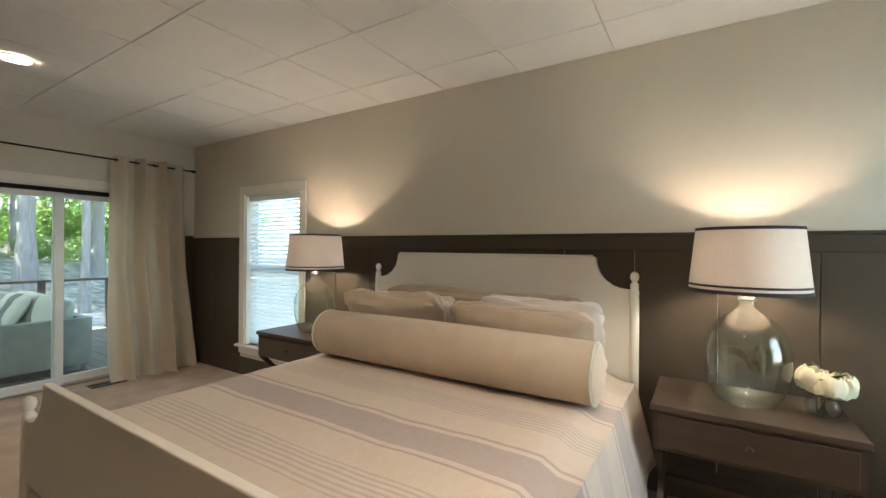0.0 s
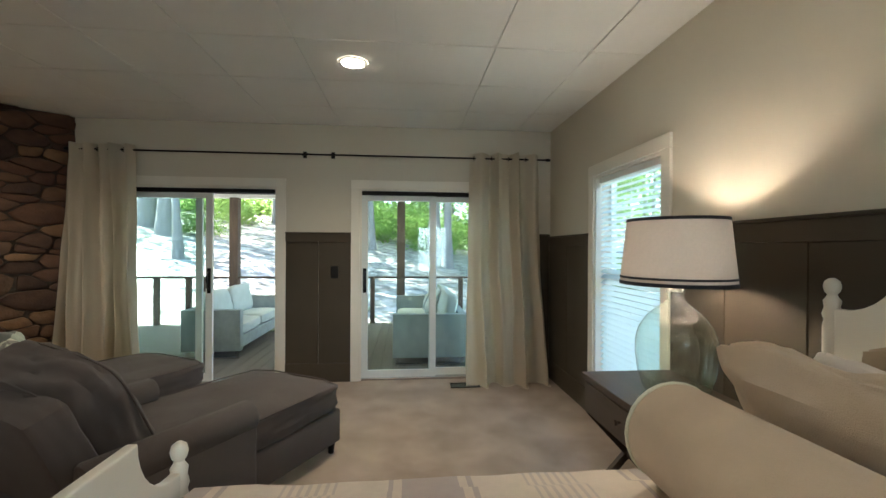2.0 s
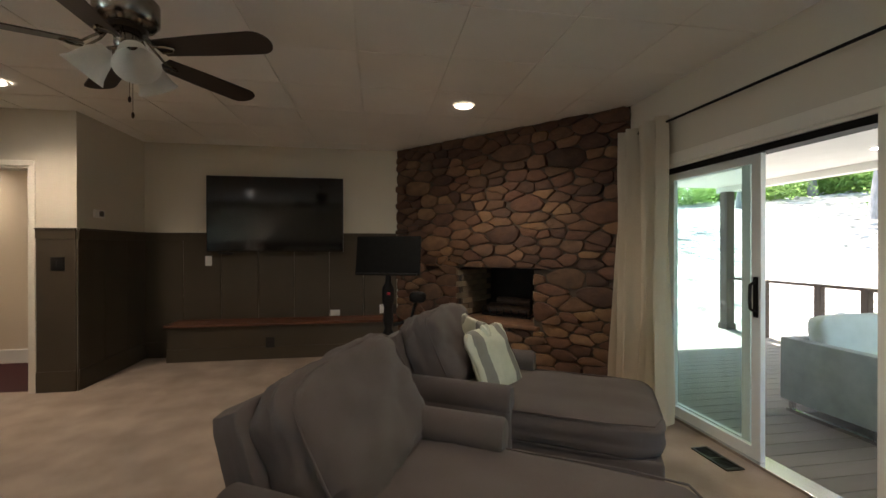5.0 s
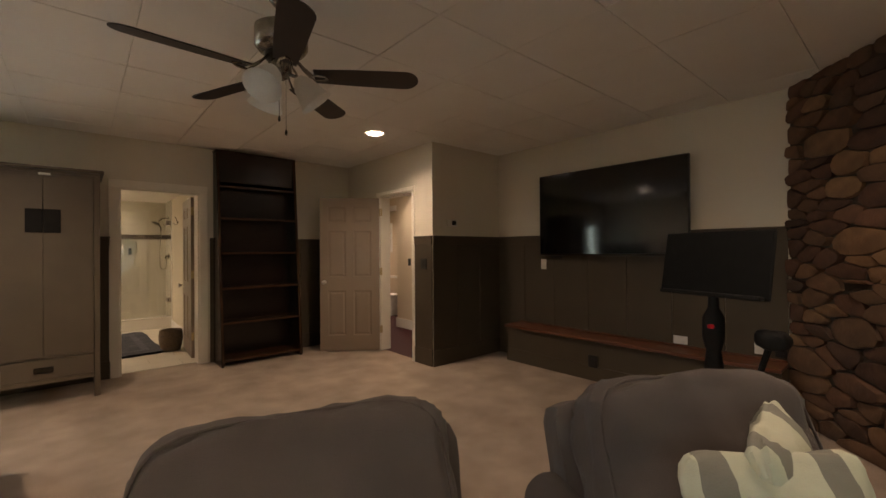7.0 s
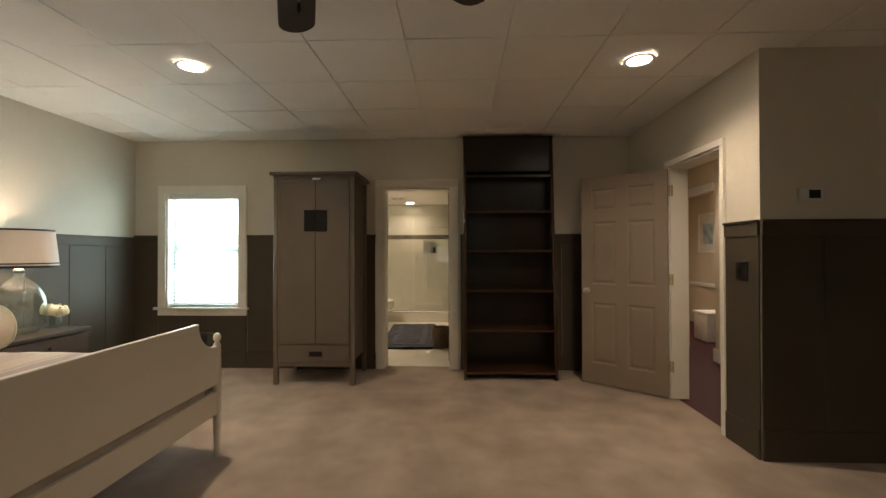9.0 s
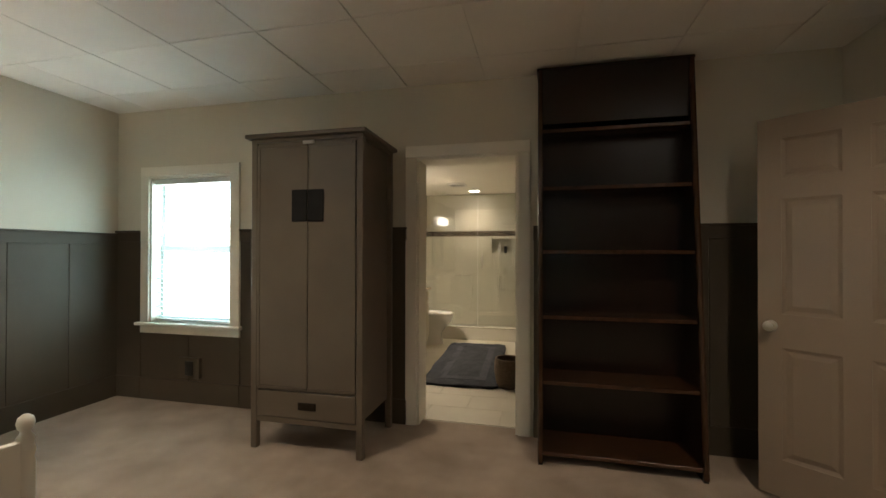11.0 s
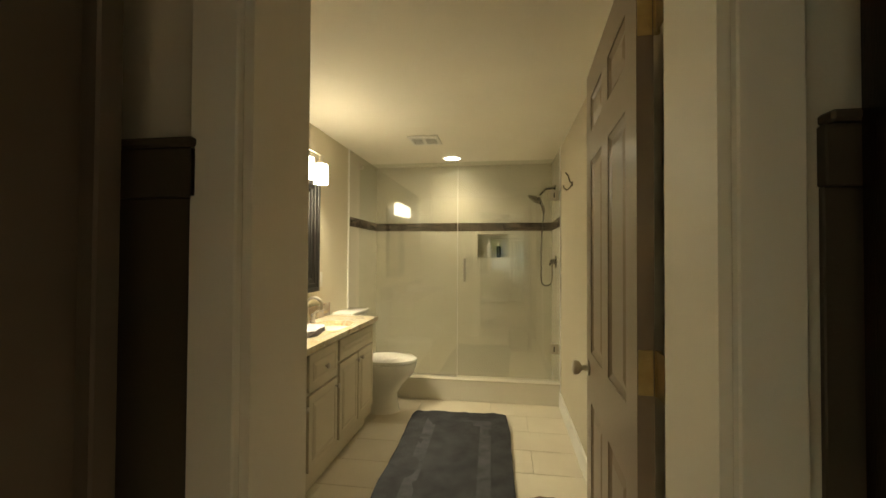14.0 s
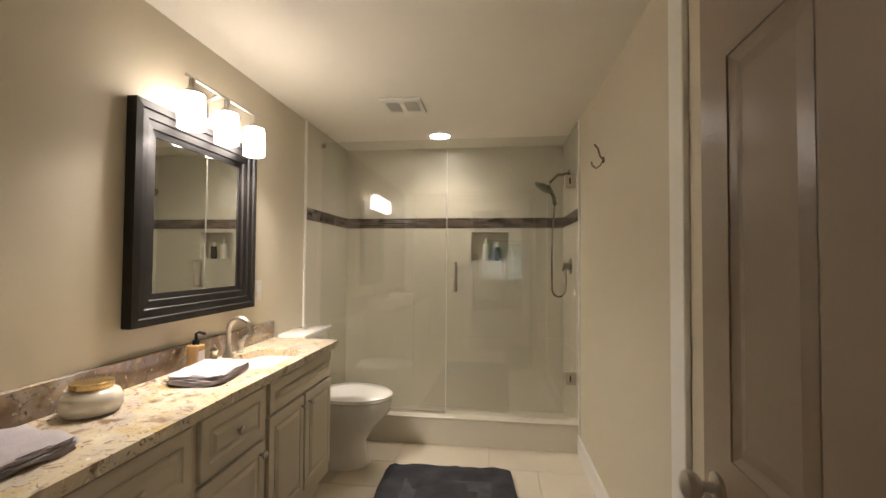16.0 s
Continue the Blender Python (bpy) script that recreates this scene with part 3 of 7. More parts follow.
W["north"] = wall("wall_north", (EAST, NORTH), (-4.5, NORTH), [SL1, SL2], CEIL, M["wall"], "beige painted wall with two sliding doors to the porch", (0, 0.3))
W["west"] = wall("wall_west", (WEST, 5.02), (WEST, 2.0), [], CEIL, M["wall"], "beige painted wall behind the television", (0.3, TH))
W["jog"] = wall("wall_jog", (WEST, 2.0), (-5.445, 2.0), [], CEIL, M["wall"], "beige painted wall end with a thermostat", (0, 0))
W["door"] = wall("wall_door", (-5.445, 2.0), (-5.445, 0), [H_DOOR], CEIL, M["wall"], "beige painted wall with the doorway to the hall", (-TH, TH))
W["south"] = wall("wall_south", (-5.445, 0), (EAST, 0), [B_DOOR, S_WIN], CEIL, M["wall"], "beige painted wall with window and bathroom doorway", (0, 0), 0.20)

fb = bx(-5.50, -0.10, -0.12, 0.35, 7.14, 0.0)
box(fb, -6.75, 1.90, -0.12, -5.50, 7.14, 0.0)
fl = tagged(part("floor", fb, M["carpet"]), "beige cut-pile carpet with worn paler tracks", "carpet", kind="structure")


def ceiling():
    bm = bmesh.new()
    box(bm, -6.75, -0.15, CEIL + 0.012, 0.35, 7.17, CEIL + 0.2)
    gx, gy, t = -1.39, 1.585, 0.61
    rng = random.Random(4)
    for i in range(-9, 4):
        for j in range(-4, 10):
            x0, y0 = gx + i * t, gy + j * t
            x1, y1 = min(x0 + t, EAST), min(y0 + t, NORTH)
            x0, y0 = max(x0, WEST), max(y0, 0)
            if x1 - x0 < 0.03 or y1 - y0 < 0.03:
                continue
            d = [rng.uniform(-0.0022, 0.0022) for _ in range(4)]
            g = 0.004
            lo = [bm.verts.new(p) for p in ((x0 + g, y0 + g, CEIL + d[0]), (x1 - g, y0 + g, CEIL + d[1]), (x1 - g, y1 - g, CEIL + d[2]), (x0 + g, y1 - g, CEIL + d[3]))]
            hi = [bm.verts.new((v.co.x, v.co.y, CEIL + 0.014)) for v in lo]
            bm.faces.new(lo[::-1])
            for k in range(4):
                bm.faces.new((lo[k], lo[(k + 1) % 4], hi[(k + 1) % 4], hi[k]))
    ob = part("ceiling", bm, M["tile"])
    return tagged(ob, "off-white acoustic tile ceiling in a square grid", "ceiling", kind="structure")


ceiling()


def wainscot(name, m, spans, top=1.50, board=0.405, base=0.19, seed=0):
    """Painted panelling: boards with open joints, a capped rail above and a tall base below."""
    ob = thing(name, m, "taupe painted board wainscot with capped rail and base", "wainscot", kind="structure")
    cache = {}
    for s0, s1 in spans:
        part("rail", bx(s0, 0, top - 0.085, s1, 0.020, top, bevel=0.002), M["panel"], ob)
        part("cap", bx(s0, 0, top, s1, 0.032, top + 0.016, bevel=0.004), M["panel"], ob)
        part("base", bx(s0, 0, 0, s1, 0.020, base, bevel=0.003), M["panel"], ob)
        n = max(1, round((s1 - s0) / board))
        w = (s1 - s0) / n
        key = round(w, 4)
        if key not in cache:
            cache[key] = mesh_of("plank", bx(0.0018, 0, base, w - 0.0018, 0.011, top - 0.085, bevel=0.002), M["panel"])
        for k in range(n):
            piece("plank", cache[key], ob, Matrix.Translation((s0 + k * w, 0, 0)))
    return ob


we = wainscot("wainscot_east", W["east"][1], [(0.0, 4.98), (6.04, 7.02)], top=1.475)
wainscot("wainscot_north", W["north"][1], [(0.012, 0.42), (2.085, 2.735), (4.485, 4.70)])
wainscot("wainscot_west", W["west"][1], [(0.0, 3.02)])
wainscot("wainscot_jog", W["jog"][1], [(0.0, 1.155)])
wainscot("wainscot_door", W["door"][1], [(0.0, 0.33), (1.17, 2.0)])
ws = wainscot("wainscot_south", W["south"][1], [(0.0, 1.88), (2.83, 4.32), (5.365, 5.645)])


def under_window(parent, s0, s1, top, base=0.19):
    """Panelling below a sill: base and two boards, no rail."""
    part("base", bx(s0, 0, 0, s1, 0.020, min(base, top), bevel=0.003), M["panel"], parent)
    if top - base > 0.1:
        w = (s1 - s0) / 2
        me = mesh_of("plank", bx(0.0018, 0, base, w - 0.0018, 0.011, top, bevel=0.002), M["panel"])
        for k in range(2):
            piece("plank", me, parent, Matrix.Translation((s0 + k * w, 0, 0)))


under_window(we, 4.982, 6.038, 0.232)
under_window(ws, 4.322, 5.363, 0.594)
part("outlet_block", bx(4.70, 0.011, 0.225, 4.92, 0.045, 0.40, bevel=0.004), M["panel"], ws, "painted block round an outlet")


def casing(name, m, hole, w=0.088, th=0.020, sill=False, depth=TH, lining=True, label="cream painted door casing"):
    """Flat boards round an opening, with the lining through the wall."""
    a, b, z0, z1 = hole
    ob = thing(name, m, label, "casing", kind="structure")
    lo = z0
    part("side_board", bx(a - w, 0, lo, a, th, z1, bevel=0.003), M["trim"], ob)
    part("side_board", bx(b, 0, lo, b + w, th, z1, bevel=0.003), M["trim"], ob)
    part("head_board", bx(a - w, 0, z1, b + w, th + 0.002, z1 + w, bevel=0.003), M["trim"], ob)
    if lining:
        part("lining", bx(a, -depth - 0.002, z0, a + 0.018, 0.002, z1), M["trim"], ob)
        part("lining", bx(b - 0.018, -depth - 0.002, z0, b, 0.002, z1), M["trim"], ob)
        part("lining", bx(a + 0.018, -depth - 0.002, z1 - 0.018, b - 0.018, 0.002, z1), M["trim"], ob)
    if sill:
        part("window_sill", bx(a - w - 0.03, -0.05, z0 - 0.028, b + w + 0.03, 0.055, z0, bevel=0.006, seg=2), M["trim"], ob)
        part("apron", bx(a - w, 0, z0 - 0.095, b + w, th, z0 - 0.028, bevel=0.003), M["trim"], ob)
    return ob


casing("window_trim_east", W["east"][1], E_WIN, sill=True, label="cream painted window casing with sill")
casing("window_trim_south", W["south"][1], S_WIN, sill=True, label="cream painted window casing with sill and apron")
casing("door_trim_porch", W["north"][1], SL1, label="cream casing round the sliding door")
casing("door_trim_porch.001", W["north"][1], SL2, label="cream casing round the sliding door")
casing("door_trim_bath", W["south"][1], B_DOOR, depth=0.20, label="cream casing round the bathroom doorway")
casing("door_trim_hall", W["door"][1], H_DOOR, w=0.05, label="cream casing round the hall doorway")


def window(name, m, hole, label):
    """A two-sash window."""
    a, b, z0, z1 = hole
    ob = thing(name, m, label, "window", kind="structure")
    mid = (z0 + z1) / 2
    for lo, hi, y in ((z0, mid + 0.02, -0.115), (mid - 0.02, z1, -0.135)):
        bm = bmesh.new()
        box(bm, a, y - 0.02, lo, a + 0.05, y + 0.02, hi)
        box(bm, b - 0.05, y - 0.02, lo, b, y + 0.02, hi)
        box(bm, a + 0.05, y - 0.02, lo, b - 0.05, y + 0.02, lo + 0.05)
        box(bm, a + 0.05, y - 0.02, hi - 0.045, b - 0.05, y + 0.02, hi)
        part("sash", bm, M["vinyl"], ob)
        g = part("pane", bx(a + 0.05, y - 0.003, lo + 0.05, b - 0.05, y + 0.003, hi - 0.045), M["pane"], ob)
        g.visible_shadow = False
    return ob


window("window_1", W["east"][1], E_WIN, "tall double-hung window behind lowered white blind")
window("window_2", W["south"][1], S_WIN, "double-hung window with daylight behind white blind")


window_light("window_light", pose((-5.445 + 4.845), -0.215, 1.345, 90, 0, 0), 0.84, 1.28, WINDOW_W)


def blind(name, m, hole, tilt, label):
    a, b, z0, z1 = hole
    ob = thing(name, m, label, "blind")
    part("headrail", bx(a + 0.02, -0.085, z1 - 0.065, b - 0.02, -0.025, z1 - 0.02, bevel=0.003), M["white"], ob)
    part("bottom_rail", bx(a + 0.025, -0.078, z0 + 0.012, b - 0.025, -0.032, z0 + 0.028, bevel=0.003), M["white"], ob)
    bm = bmesh.new()
    w = b - a - 0.05
    rows = [(-0.024, 0.0), (-0.012, 0.0028), (0.0, 0.0036), (0.012, 0.0028), (0.024, 0.0)]
    vs = [[bm.verts.new((x, y, z)) for y, z in rows] for x in (0, w)]
    for k in range(4):
        bm.faces.new((vs[0][k], vs[1][k], vs[1][k + 1], vs[0][k + 1]))
    me = mesh_of("slat", bm, M["blind"], True)
    z = z0 + 0.05
    k = 0
    while z < z1 - 0.075:
        k += 1
        j = 1.5 * math.sin(k * 2.7)
        piece("slat", me, ob, Matrix.Translation((a + 0.025, -0.055, z)) @ Matrix.Rotation(radians(tilt + j), 4, "X"))
        z += 0.0425
    for f in (0.12, 0.5, 0.88):
        x = a + (b - a) * f
        part("cord", bx(x, -0.0565, z0 + 0.02, x + 0.0015, -0.0535, z1 - 0.04), M["white"], ob)
    return ob


blind("window_blind", W["east"][1], E_WIN, -38, "white slatted blind lowered over the window")
blind("window_blind", W["south"][1], S_WIN, -5, "white slatted blind with its slats open")


def slider(name, m, hole, slide, label, handle_on):
    """A sliding glass door: outer frame, dark head track, a fixed and a sliding leaf."""
    a, b, z0, z1 = hole
    ob = thing(name, m, label, "sliding door", kind="structure")
    part("head_track", bx(a + 0.018, -0.12, z1 - 0.06, b - 0.018, -0.012, z1 - 0.019), M["black"], ob, "dark bronze head track")
    part("sill_track", bx(a + 0.018, -0.14, 0.0, b - 0.018, 0.0, 0.022, bevel=0.003), M["steel"], ob, "grey metal sill track")
    w = (b - a - 0.036) / 2 + 0.035

    def leaf(s, y, with_handle):
        bm = bmesh.new()
        e = 0.062
        box(bm, s, y - 0.017, 0.023, s + e, y + 0.017, z1 - 0.061)
        box(bm, s + w - e, y - 0.017, 0.023, s + w, y + 0.017, z1 - 0.061)
        box(bm, s + e, y - 0.017, 0.023, s + w - e, y + 0.017, 0.095)
        box(bm, s + e, y - 0.017, z1 - 0.115, s + w - e, y + 0.017, z1 - 0.061)
        lf = part("leaf", bm, M["vinyl"], ob)
        g = part("pane", bx(s + e, y - 0.004, 0.095, s + w - e, y + 0.004, z1 - 0.115), M["pane"], lf)
        g.visible_shadow = False
        if with_handle is not None:
            hx = s + (e / 2 if with_handle == 0 else w - e / 2)
            hb = bmesh.new()
            box(hb, hx - 0.018, y + 0.017, 0.90, hx + 0.018, y + 0.024, 1.15, bevel=0.003)
            tube([(hx, y + 0.02, 0.93), (hx, y + 0.058, 0.955), (hx, y + 0.062, 1.03), (hx, y + 0.058, 1.10), (hx, y + 0.02, 1.12)], 0.010, 8, hb)
            part("handle", hb, M["black"], lf, "black pull handle")
        return lf

    fixed_s = b - 0.018 - w if slide[0] == "b" else a + 0.018
    leaf(fixed_s, -0.095, None)
    leaf(slide[1], -0.045, handle_on)
    return ob


w1 = (SL1[1] - SL1[0] - 0.036) / 2 + 0.035
slider("sliding_door_1", W["north"][1], SL1, ("b", SL1[1] - 0.018 - w1 - 0.12), "white-framed sliding glass door standing partly open", 0)
slider("sliding_door_2", W["north"][1], SL2, ("a", SL2[1] - 0.018 - ((SL2[1] - SL2[0] - 0.036) / 2 + 0.035)), "white-framed sliding glass door, closed, with black handle", 1)


# ---- hinged doors ----
def panel_door(name, m, width, height, material, label, knob_mat, hinge_mat, leaf=0.036, lock=(0.80, 0.98), upper=(1.60, 1.71)):
    """Six-panel door; x from the hinge to the lock, y through its thickness."""
    ob = thing(name, m, label, "door", kind="structure")
    t = 0.036
    bm = bmesh.new()
    st, mid = 0.105, 0.10
    rails = [(0.0, 0.20), lock, upper, (height - 0.115, height)]
    box(bm, 0, 0, 0, st, t, height)
    box(bm, width - st, 0, 0, width, t, height)
    box(bm, width / 2 - mid / 2, 0, 0, width / 2 + mid / 2, t, height)
    for z0, z1 in rails:
        for x0, x1 in ((st, width / 2 - mid / 2), (width / 2 + mid / 2, width - st)):
            box(bm, x0, 0, z0, x1, t, z1)
    part("stile_and_rail", bm, material, ob)
    for (_, z0), (z1, _) in zip(rails, rails[1:]):
        for x0, x1 in ((st, width / 2 - mid / 2), (width / 2 + mid / 2, width - st)):
            pb = bmesh.new()
            for y0, y1, s in ((0.0, 0.009, 1), (t, t - 0.009, -1)):
                for a, b, ya, yb in ((0.0, 0.014, y0 + 0.003 * s, y1), (0.014, 0.020, y1, y1 + 0.001 * s), (0.020, 0.045, y1, y1 - 0.006 * s)):
                    o = [pb.verts.new((x, ya, z)) for x, z in ((x0 + a, z0 + a), (x1 - a, z0 + a), (x1 - a, z1 - a), (x0 + a, z1 - a))]
                    i = [pb.verts.new((x, yb, z)) for x, z in ((x0 + b, z0 + b), (x1 - b, z0 + b), (x1 - b, z1 - b), (x0 + b, z1 - b))]
                    for k in range(4):
                        pb.faces.new((o[k], o[(k + 1) % 4], i[(k + 1) % 4], i[k]))
                pb.faces.new(i)
            part("panel", pb, material, ob)
    for s in (-1, 1):
        y = t if s > 0 else 0
        kb = lathe([(0.028, 0.0), (0.028, 0.006), (0.011, 0.010), (0.010, 0.028), (0.022, 0.036), (0.028, 0.048), (0.026, 0.058), (0.015, 0.064)], 20)
        move(kb, Matrix.Translation((width - 0.06, y, sum(lock) / 2 + 0.025)) @ Matrix.Rotation(radians(-90 * s), 4, "X"))
        part("knob", kb, knob_mat, ob, "round nickel knob", True)
    for z in (0.22, 1.0, 1.80):
        hb = bmesh.new()
        box(hb, -0.004, -0.003, z, 0.036, 0.0, z + 0.10, bevel=0.001)
        tube([(-0.004, -0.006, z), (-0.004, -0.006, z + 0.10)], 0.007, 8, hb)
        box(hb, -leaf, -0.005, z, -0.004, -0.002, z + 0.10, bevel=0.001)
        if leaf > 0.05:
            box(hb, -0.003, 0.003, z, 0.0, 0.034, z + 0.10, bevel=0.001)
            for dy in (0.010, 0.026):
                for dz in (0.02, 0.08):
                    tube([(-0.003, dy, z + dz), (-0.0045, dy, z + dz)], 0.004, 8, hb)
        part("hinge", hb, hinge_mat, ob, "brass butt hinge")
    return ob


a_h = math.atan2(0.378 - 0.885, -4.80 + 5.43)
panel_door("door_1", Matrix.Translation((-5.43, 0.888, 0.015)) @ Matrix.Rotation(a_h, 4, "Z"), 0.79, 2.04, M["door_paint"], "taupe six-panel door standing open into the room", M["nickel"], M["brass"])
panel_door("door_2", Matrix.Translation((-3.459, -0.325, 0.012)) @ Matrix.Rotation(radians(-92.6), 4, "Z"), 0.765, 2.025, M["door_paint"], "taupe six-panel bathroom door standing open", M["nickel"], M["brass"], 0.075, (0.757, 0.945), (1.668, 1.78))


# ---- stone fireplace ----
FP, FPN = along((-4.5, NORTH), (WEST, 5.02))
OPEN = (0.95, 1.90, 0.50, 1.095)


def fireplace():
    ob = thing("fireplace", FP, "corner fireplace of rough brown fieldstones in dark mortar", "fireplace")
    a, b, z0, z1 = OPEN
    d = -0.012
    for p in ((0, 0, a, CEIL), (b, 0, FPN, CEIL), (a, z1, b, CEIL), (a, 0, b, z0)):
        part("mortar_bed", bx(p[0], -0.9, p[1], p[2], d, p[3]), M["mortar"], ob)
    # firebox lining in brick, and the grate with logs
    bw, bh = 0.215, 0.068
    me = mesh_of("brick", bx(0.003, 0, 0.003, bw - 0.003, 0.03, bh - 0.003, bevel=0.003), M["firebrick"])
    for r in range(8):
        for c in range(3):
            piece("brick", me, ob, Matrix.Translation((b, d - 0.03 - (c + 1) * bw + (r % 2) * 0.1, z0 + r * bh + 0.03)) @ Matrix.Rotation(radians(90), 4, "Z"))
            piece("brick", me, ob, Matrix.Translation((a, d - 0.03 - c * bw - (r % 2) * 0.1, z0 + r * bh + 0.03)) @ Matrix.Rotation(radians(-90), 4, "Z"))
    part("firebox_back", bx(a, -0.78, z0, b, -0.75, z1), M["firebox_black"], ob)
    part("hearth_slab", bx(a - 0.06, -0.75, z0 - 0.03, b + 0.06, 0.045, z0 + 0.012, bevel=0.012, seg=2), M["stone"], ob, "reddish stone hearth slab")
    for k, (x0, x1, y, z) in enumerate(((a + 0.2, b - 0.2, -0.35, 0.60), (a + 0.26, b - 0.16, -0.45, 0.61), (a + 0.22, b - 0.3, -0.40, 0.69))):
        part("log", tube([(x0, y, z), ((x0 + x1) / 2, y + 0.02, z + 0.015), (x1, y - 0.02, z)], 0.048, 10), M["log"], ob, "charred log", True)
    g = bmesh.new()
    for k in range(7):
        x = a + 0.2 + k * 0.095
        tube([(x, -0.24, 0.62), (x, -0.25, 0.54), (x, -0.55, 0.54)], 0.008, 6, g)
    tube([(a + 0.17, -0.28, 0.535), (b - 0.15, -0.28, 0.535)], 0.01, 6, g)
    part("grate", g, M["black"], ob)
    part("lintel_bar", bx(a - 0.08, d, z1, b + 0.08, -0.005, z1 + 0.012), M["black"], ob)
    # stones: cells of a stretched Voronoi pattern, each drawn in, rounded and puffed
    rng = random.Random(11)
    ST = 2.2
    seeds = []
    tries = 0
    while len(seeds) < 285 and tries < 60000:
        tries += 1
        x, z = rng.uniform(0, FPN), rng.uniform(0, CEIL)
        if a < x < b and z0 < z < z1:
            continue
        big = rng.random()
        r = 0.062 if big < 0.5 else (0.115 if big < 0.82 else 0.205)
        r *= 1 - 0.6 * min(1, tries / 9000) if tries > 500 else 1
        if all((x - q[0]) ** 2 + ((z - q[1]) * ST) ** 2 > (r + q[2]) ** 2 * 0.98 for q in seeds):
            seeds.append((x, z, r))

    def clip(poly, px, pz, nx, nz):
        out = []
        for (x0, y0), (x1, y1) in zip(poly, poly[1:] + poly[:1]):
            d0, d1 = (x0 - px) * nx + (y0 - pz) * nz, (x1 - px) * nx + (y1 - pz) * nz
            if d0 <= 0:
                out.append((x0, y0))
            if d0 * d1 < 0:
                f = d0 / (d0 - d1)
                out.append((x0 + (x1 - x0) * f, y0 + (y1 - y0) * f))
        return out

    for i, (x, z, r) in enumerate(seeds):
        poly = [(0.004, 0.0), (FPN - 0.004, 0.0), (FPN - 0.004, CEIL * ST), (0.004, CEIL * ST)]
        zz = z * ST
        for j, (u, v, q) in enumerate(seeds):
            vv = v * ST
            dx, dz = u - x, vv - zz
            l2 = dx * dx + dz * dz
            if j == i or l2 > 0.6:
                continue
            f = 0.5 + (r * r - q * q) / (2 * l2) * 0.8
            poly = clip(poly, x + dx * f, zz + dz * f, dx, dz)
            if len(poly) < 3:
                break
        if len(poly) < 3:
            continue
        if x <= a:
            if z0 - 0.05 < z < z1 + 0.05:
                poly = clip(poly, a, 0, 1, 0)
        if x >= b:
            if z0 - 0.05 < z < z1 + 0.05:
                poly = clip(poly, b, 0, -1, 0)
        if z >= z1:
            poly = clip(poly, 0, (z1 + 0.014) * ST, 0, -1)
        if z <= z0 and a - 0.1 < x < b + 0.1:
            poly = clip(poly, 0, (z0 - 0.035) * ST, 0, 1)
        if len(poly) < 3:
            continue
        pts = [Vector((p[0], p[1] / ST)) for p in poly]
        c = sum(pts, Vector((0, 0))) / len(pts)
        # even outline of 14 points, corners rounded
        per = [(q - p).length for p, q in zip(pts, pts[1:] + pts[:1])]
        tot = sum(per)
        if tot < 0.16:
            continue
        n = 14
        ring = []
        for k in range(n):
            w = tot * (k + 0.5) / n
            for p, q, l in zip(pts, pts[1:] + pts[:1], per):
                if w <= l:
                    ring.append(p + (q - p) * (w / l))
                    break
                w -= l
            else:
                ring.append(pts[0])
        ring = [(ring[k - 1] + ring[k] * 6 + ring[(k + 1) % n]) / 8 for k in range(n)]
        sizes = [(p - c).length for p in ring]
        mean = sum(sizes) / n
        bm = bmesh.new()
        up = rng.uniform(0.008, 0.034)
        gap = 0.004
        tilt_x, tilt_z = rng.uniform(-0.12, 0.12), rng.uniform(-0.10, 0.16)
        rings = []
        for share, y in ((0.0, -0.06), (0.0, up * 0.62), (0.045, up * 0.95), (0.22, up * 1.06)):
            rg = []
            for k, p in enumerate(ring):
                v = p - c
                l = max(0.004, v.length - gap)
                v = v.normalized() * l * (1 - share) * (1 + (0.13 * noise.noise(Vector((i * 3.1, k * 0.9, 0)))))
                yy = y + (v.x * tilt_x + v.y * tilt_z if y > 0 else 0) + (0.006 * noise.noise(Vector((i, k * 0.7, share * 9))) if y > 0 else 0)
                rg.append(bm.verts.new((v.x, yy, v.y)))
            rings.append(rg)
        for p, q in zip(rings, rings[1:]):
            for k in range(n):
                bm.faces.new((p[k], p[(k + 1) % n], q[(k + 1) % n], q[k]))
        top = bm.verts.new((0, up * 1.10, 0))
        for k in range(n):
            bm.faces.new((rings[-1][k], rings[-1][(k + 1) % n], top))
        bmesh.ops.recalc_face_normals(bm, faces=bm.faces[:])
        part("stone", bm, M["stone"], ob, smooth=True, at=Matrix.Translation((c.x, 0.0, c.y)))
    return ob


# ---- bathroom shell ----
BE, BW, BS, BN = -1.72, -3.615, -3.78, -0.20
wall("wall_bath_east", (BE, BS), (BE, BN), [], BCEIL + 0.1, M["bath_wall"], "beige painted bathroom wall with the mirror", (TH, 0), 0.1)
wall("wall_bath_west", (BW, BN), (BW, BS), [], BCEIL + 0.1, M["bath_wall"], "beige painted bathroom wall", (0, TH), 0.1)
wall("wall_bath_south", (BW, BS), (BE, BS), [(0.455, 0.78, 1.30, 1.56)], BCEIL + 0.1, M["bath_wall"], "shower back wall", (0, 0), 0.1)
part("wall_bath_north", bx(BW, BN - 0.012, 0, -3.455 - 0.085, BN, BCEIL + 0.1), M["bath_wall"])
tagged(bpy.data.objects["wall_bath_north"], "beige painted bathroom wall beside the doorway", "wall", kind="structure")
tagged(part("wall_bath_north.001", bx(-2.69 + 0.085, BN - 0.012, 0, BE, BN, BCEIL + 0.1), M["bath_wall"]), "beige painted bathroom wall beside the doorway", "wall", kind="structure")
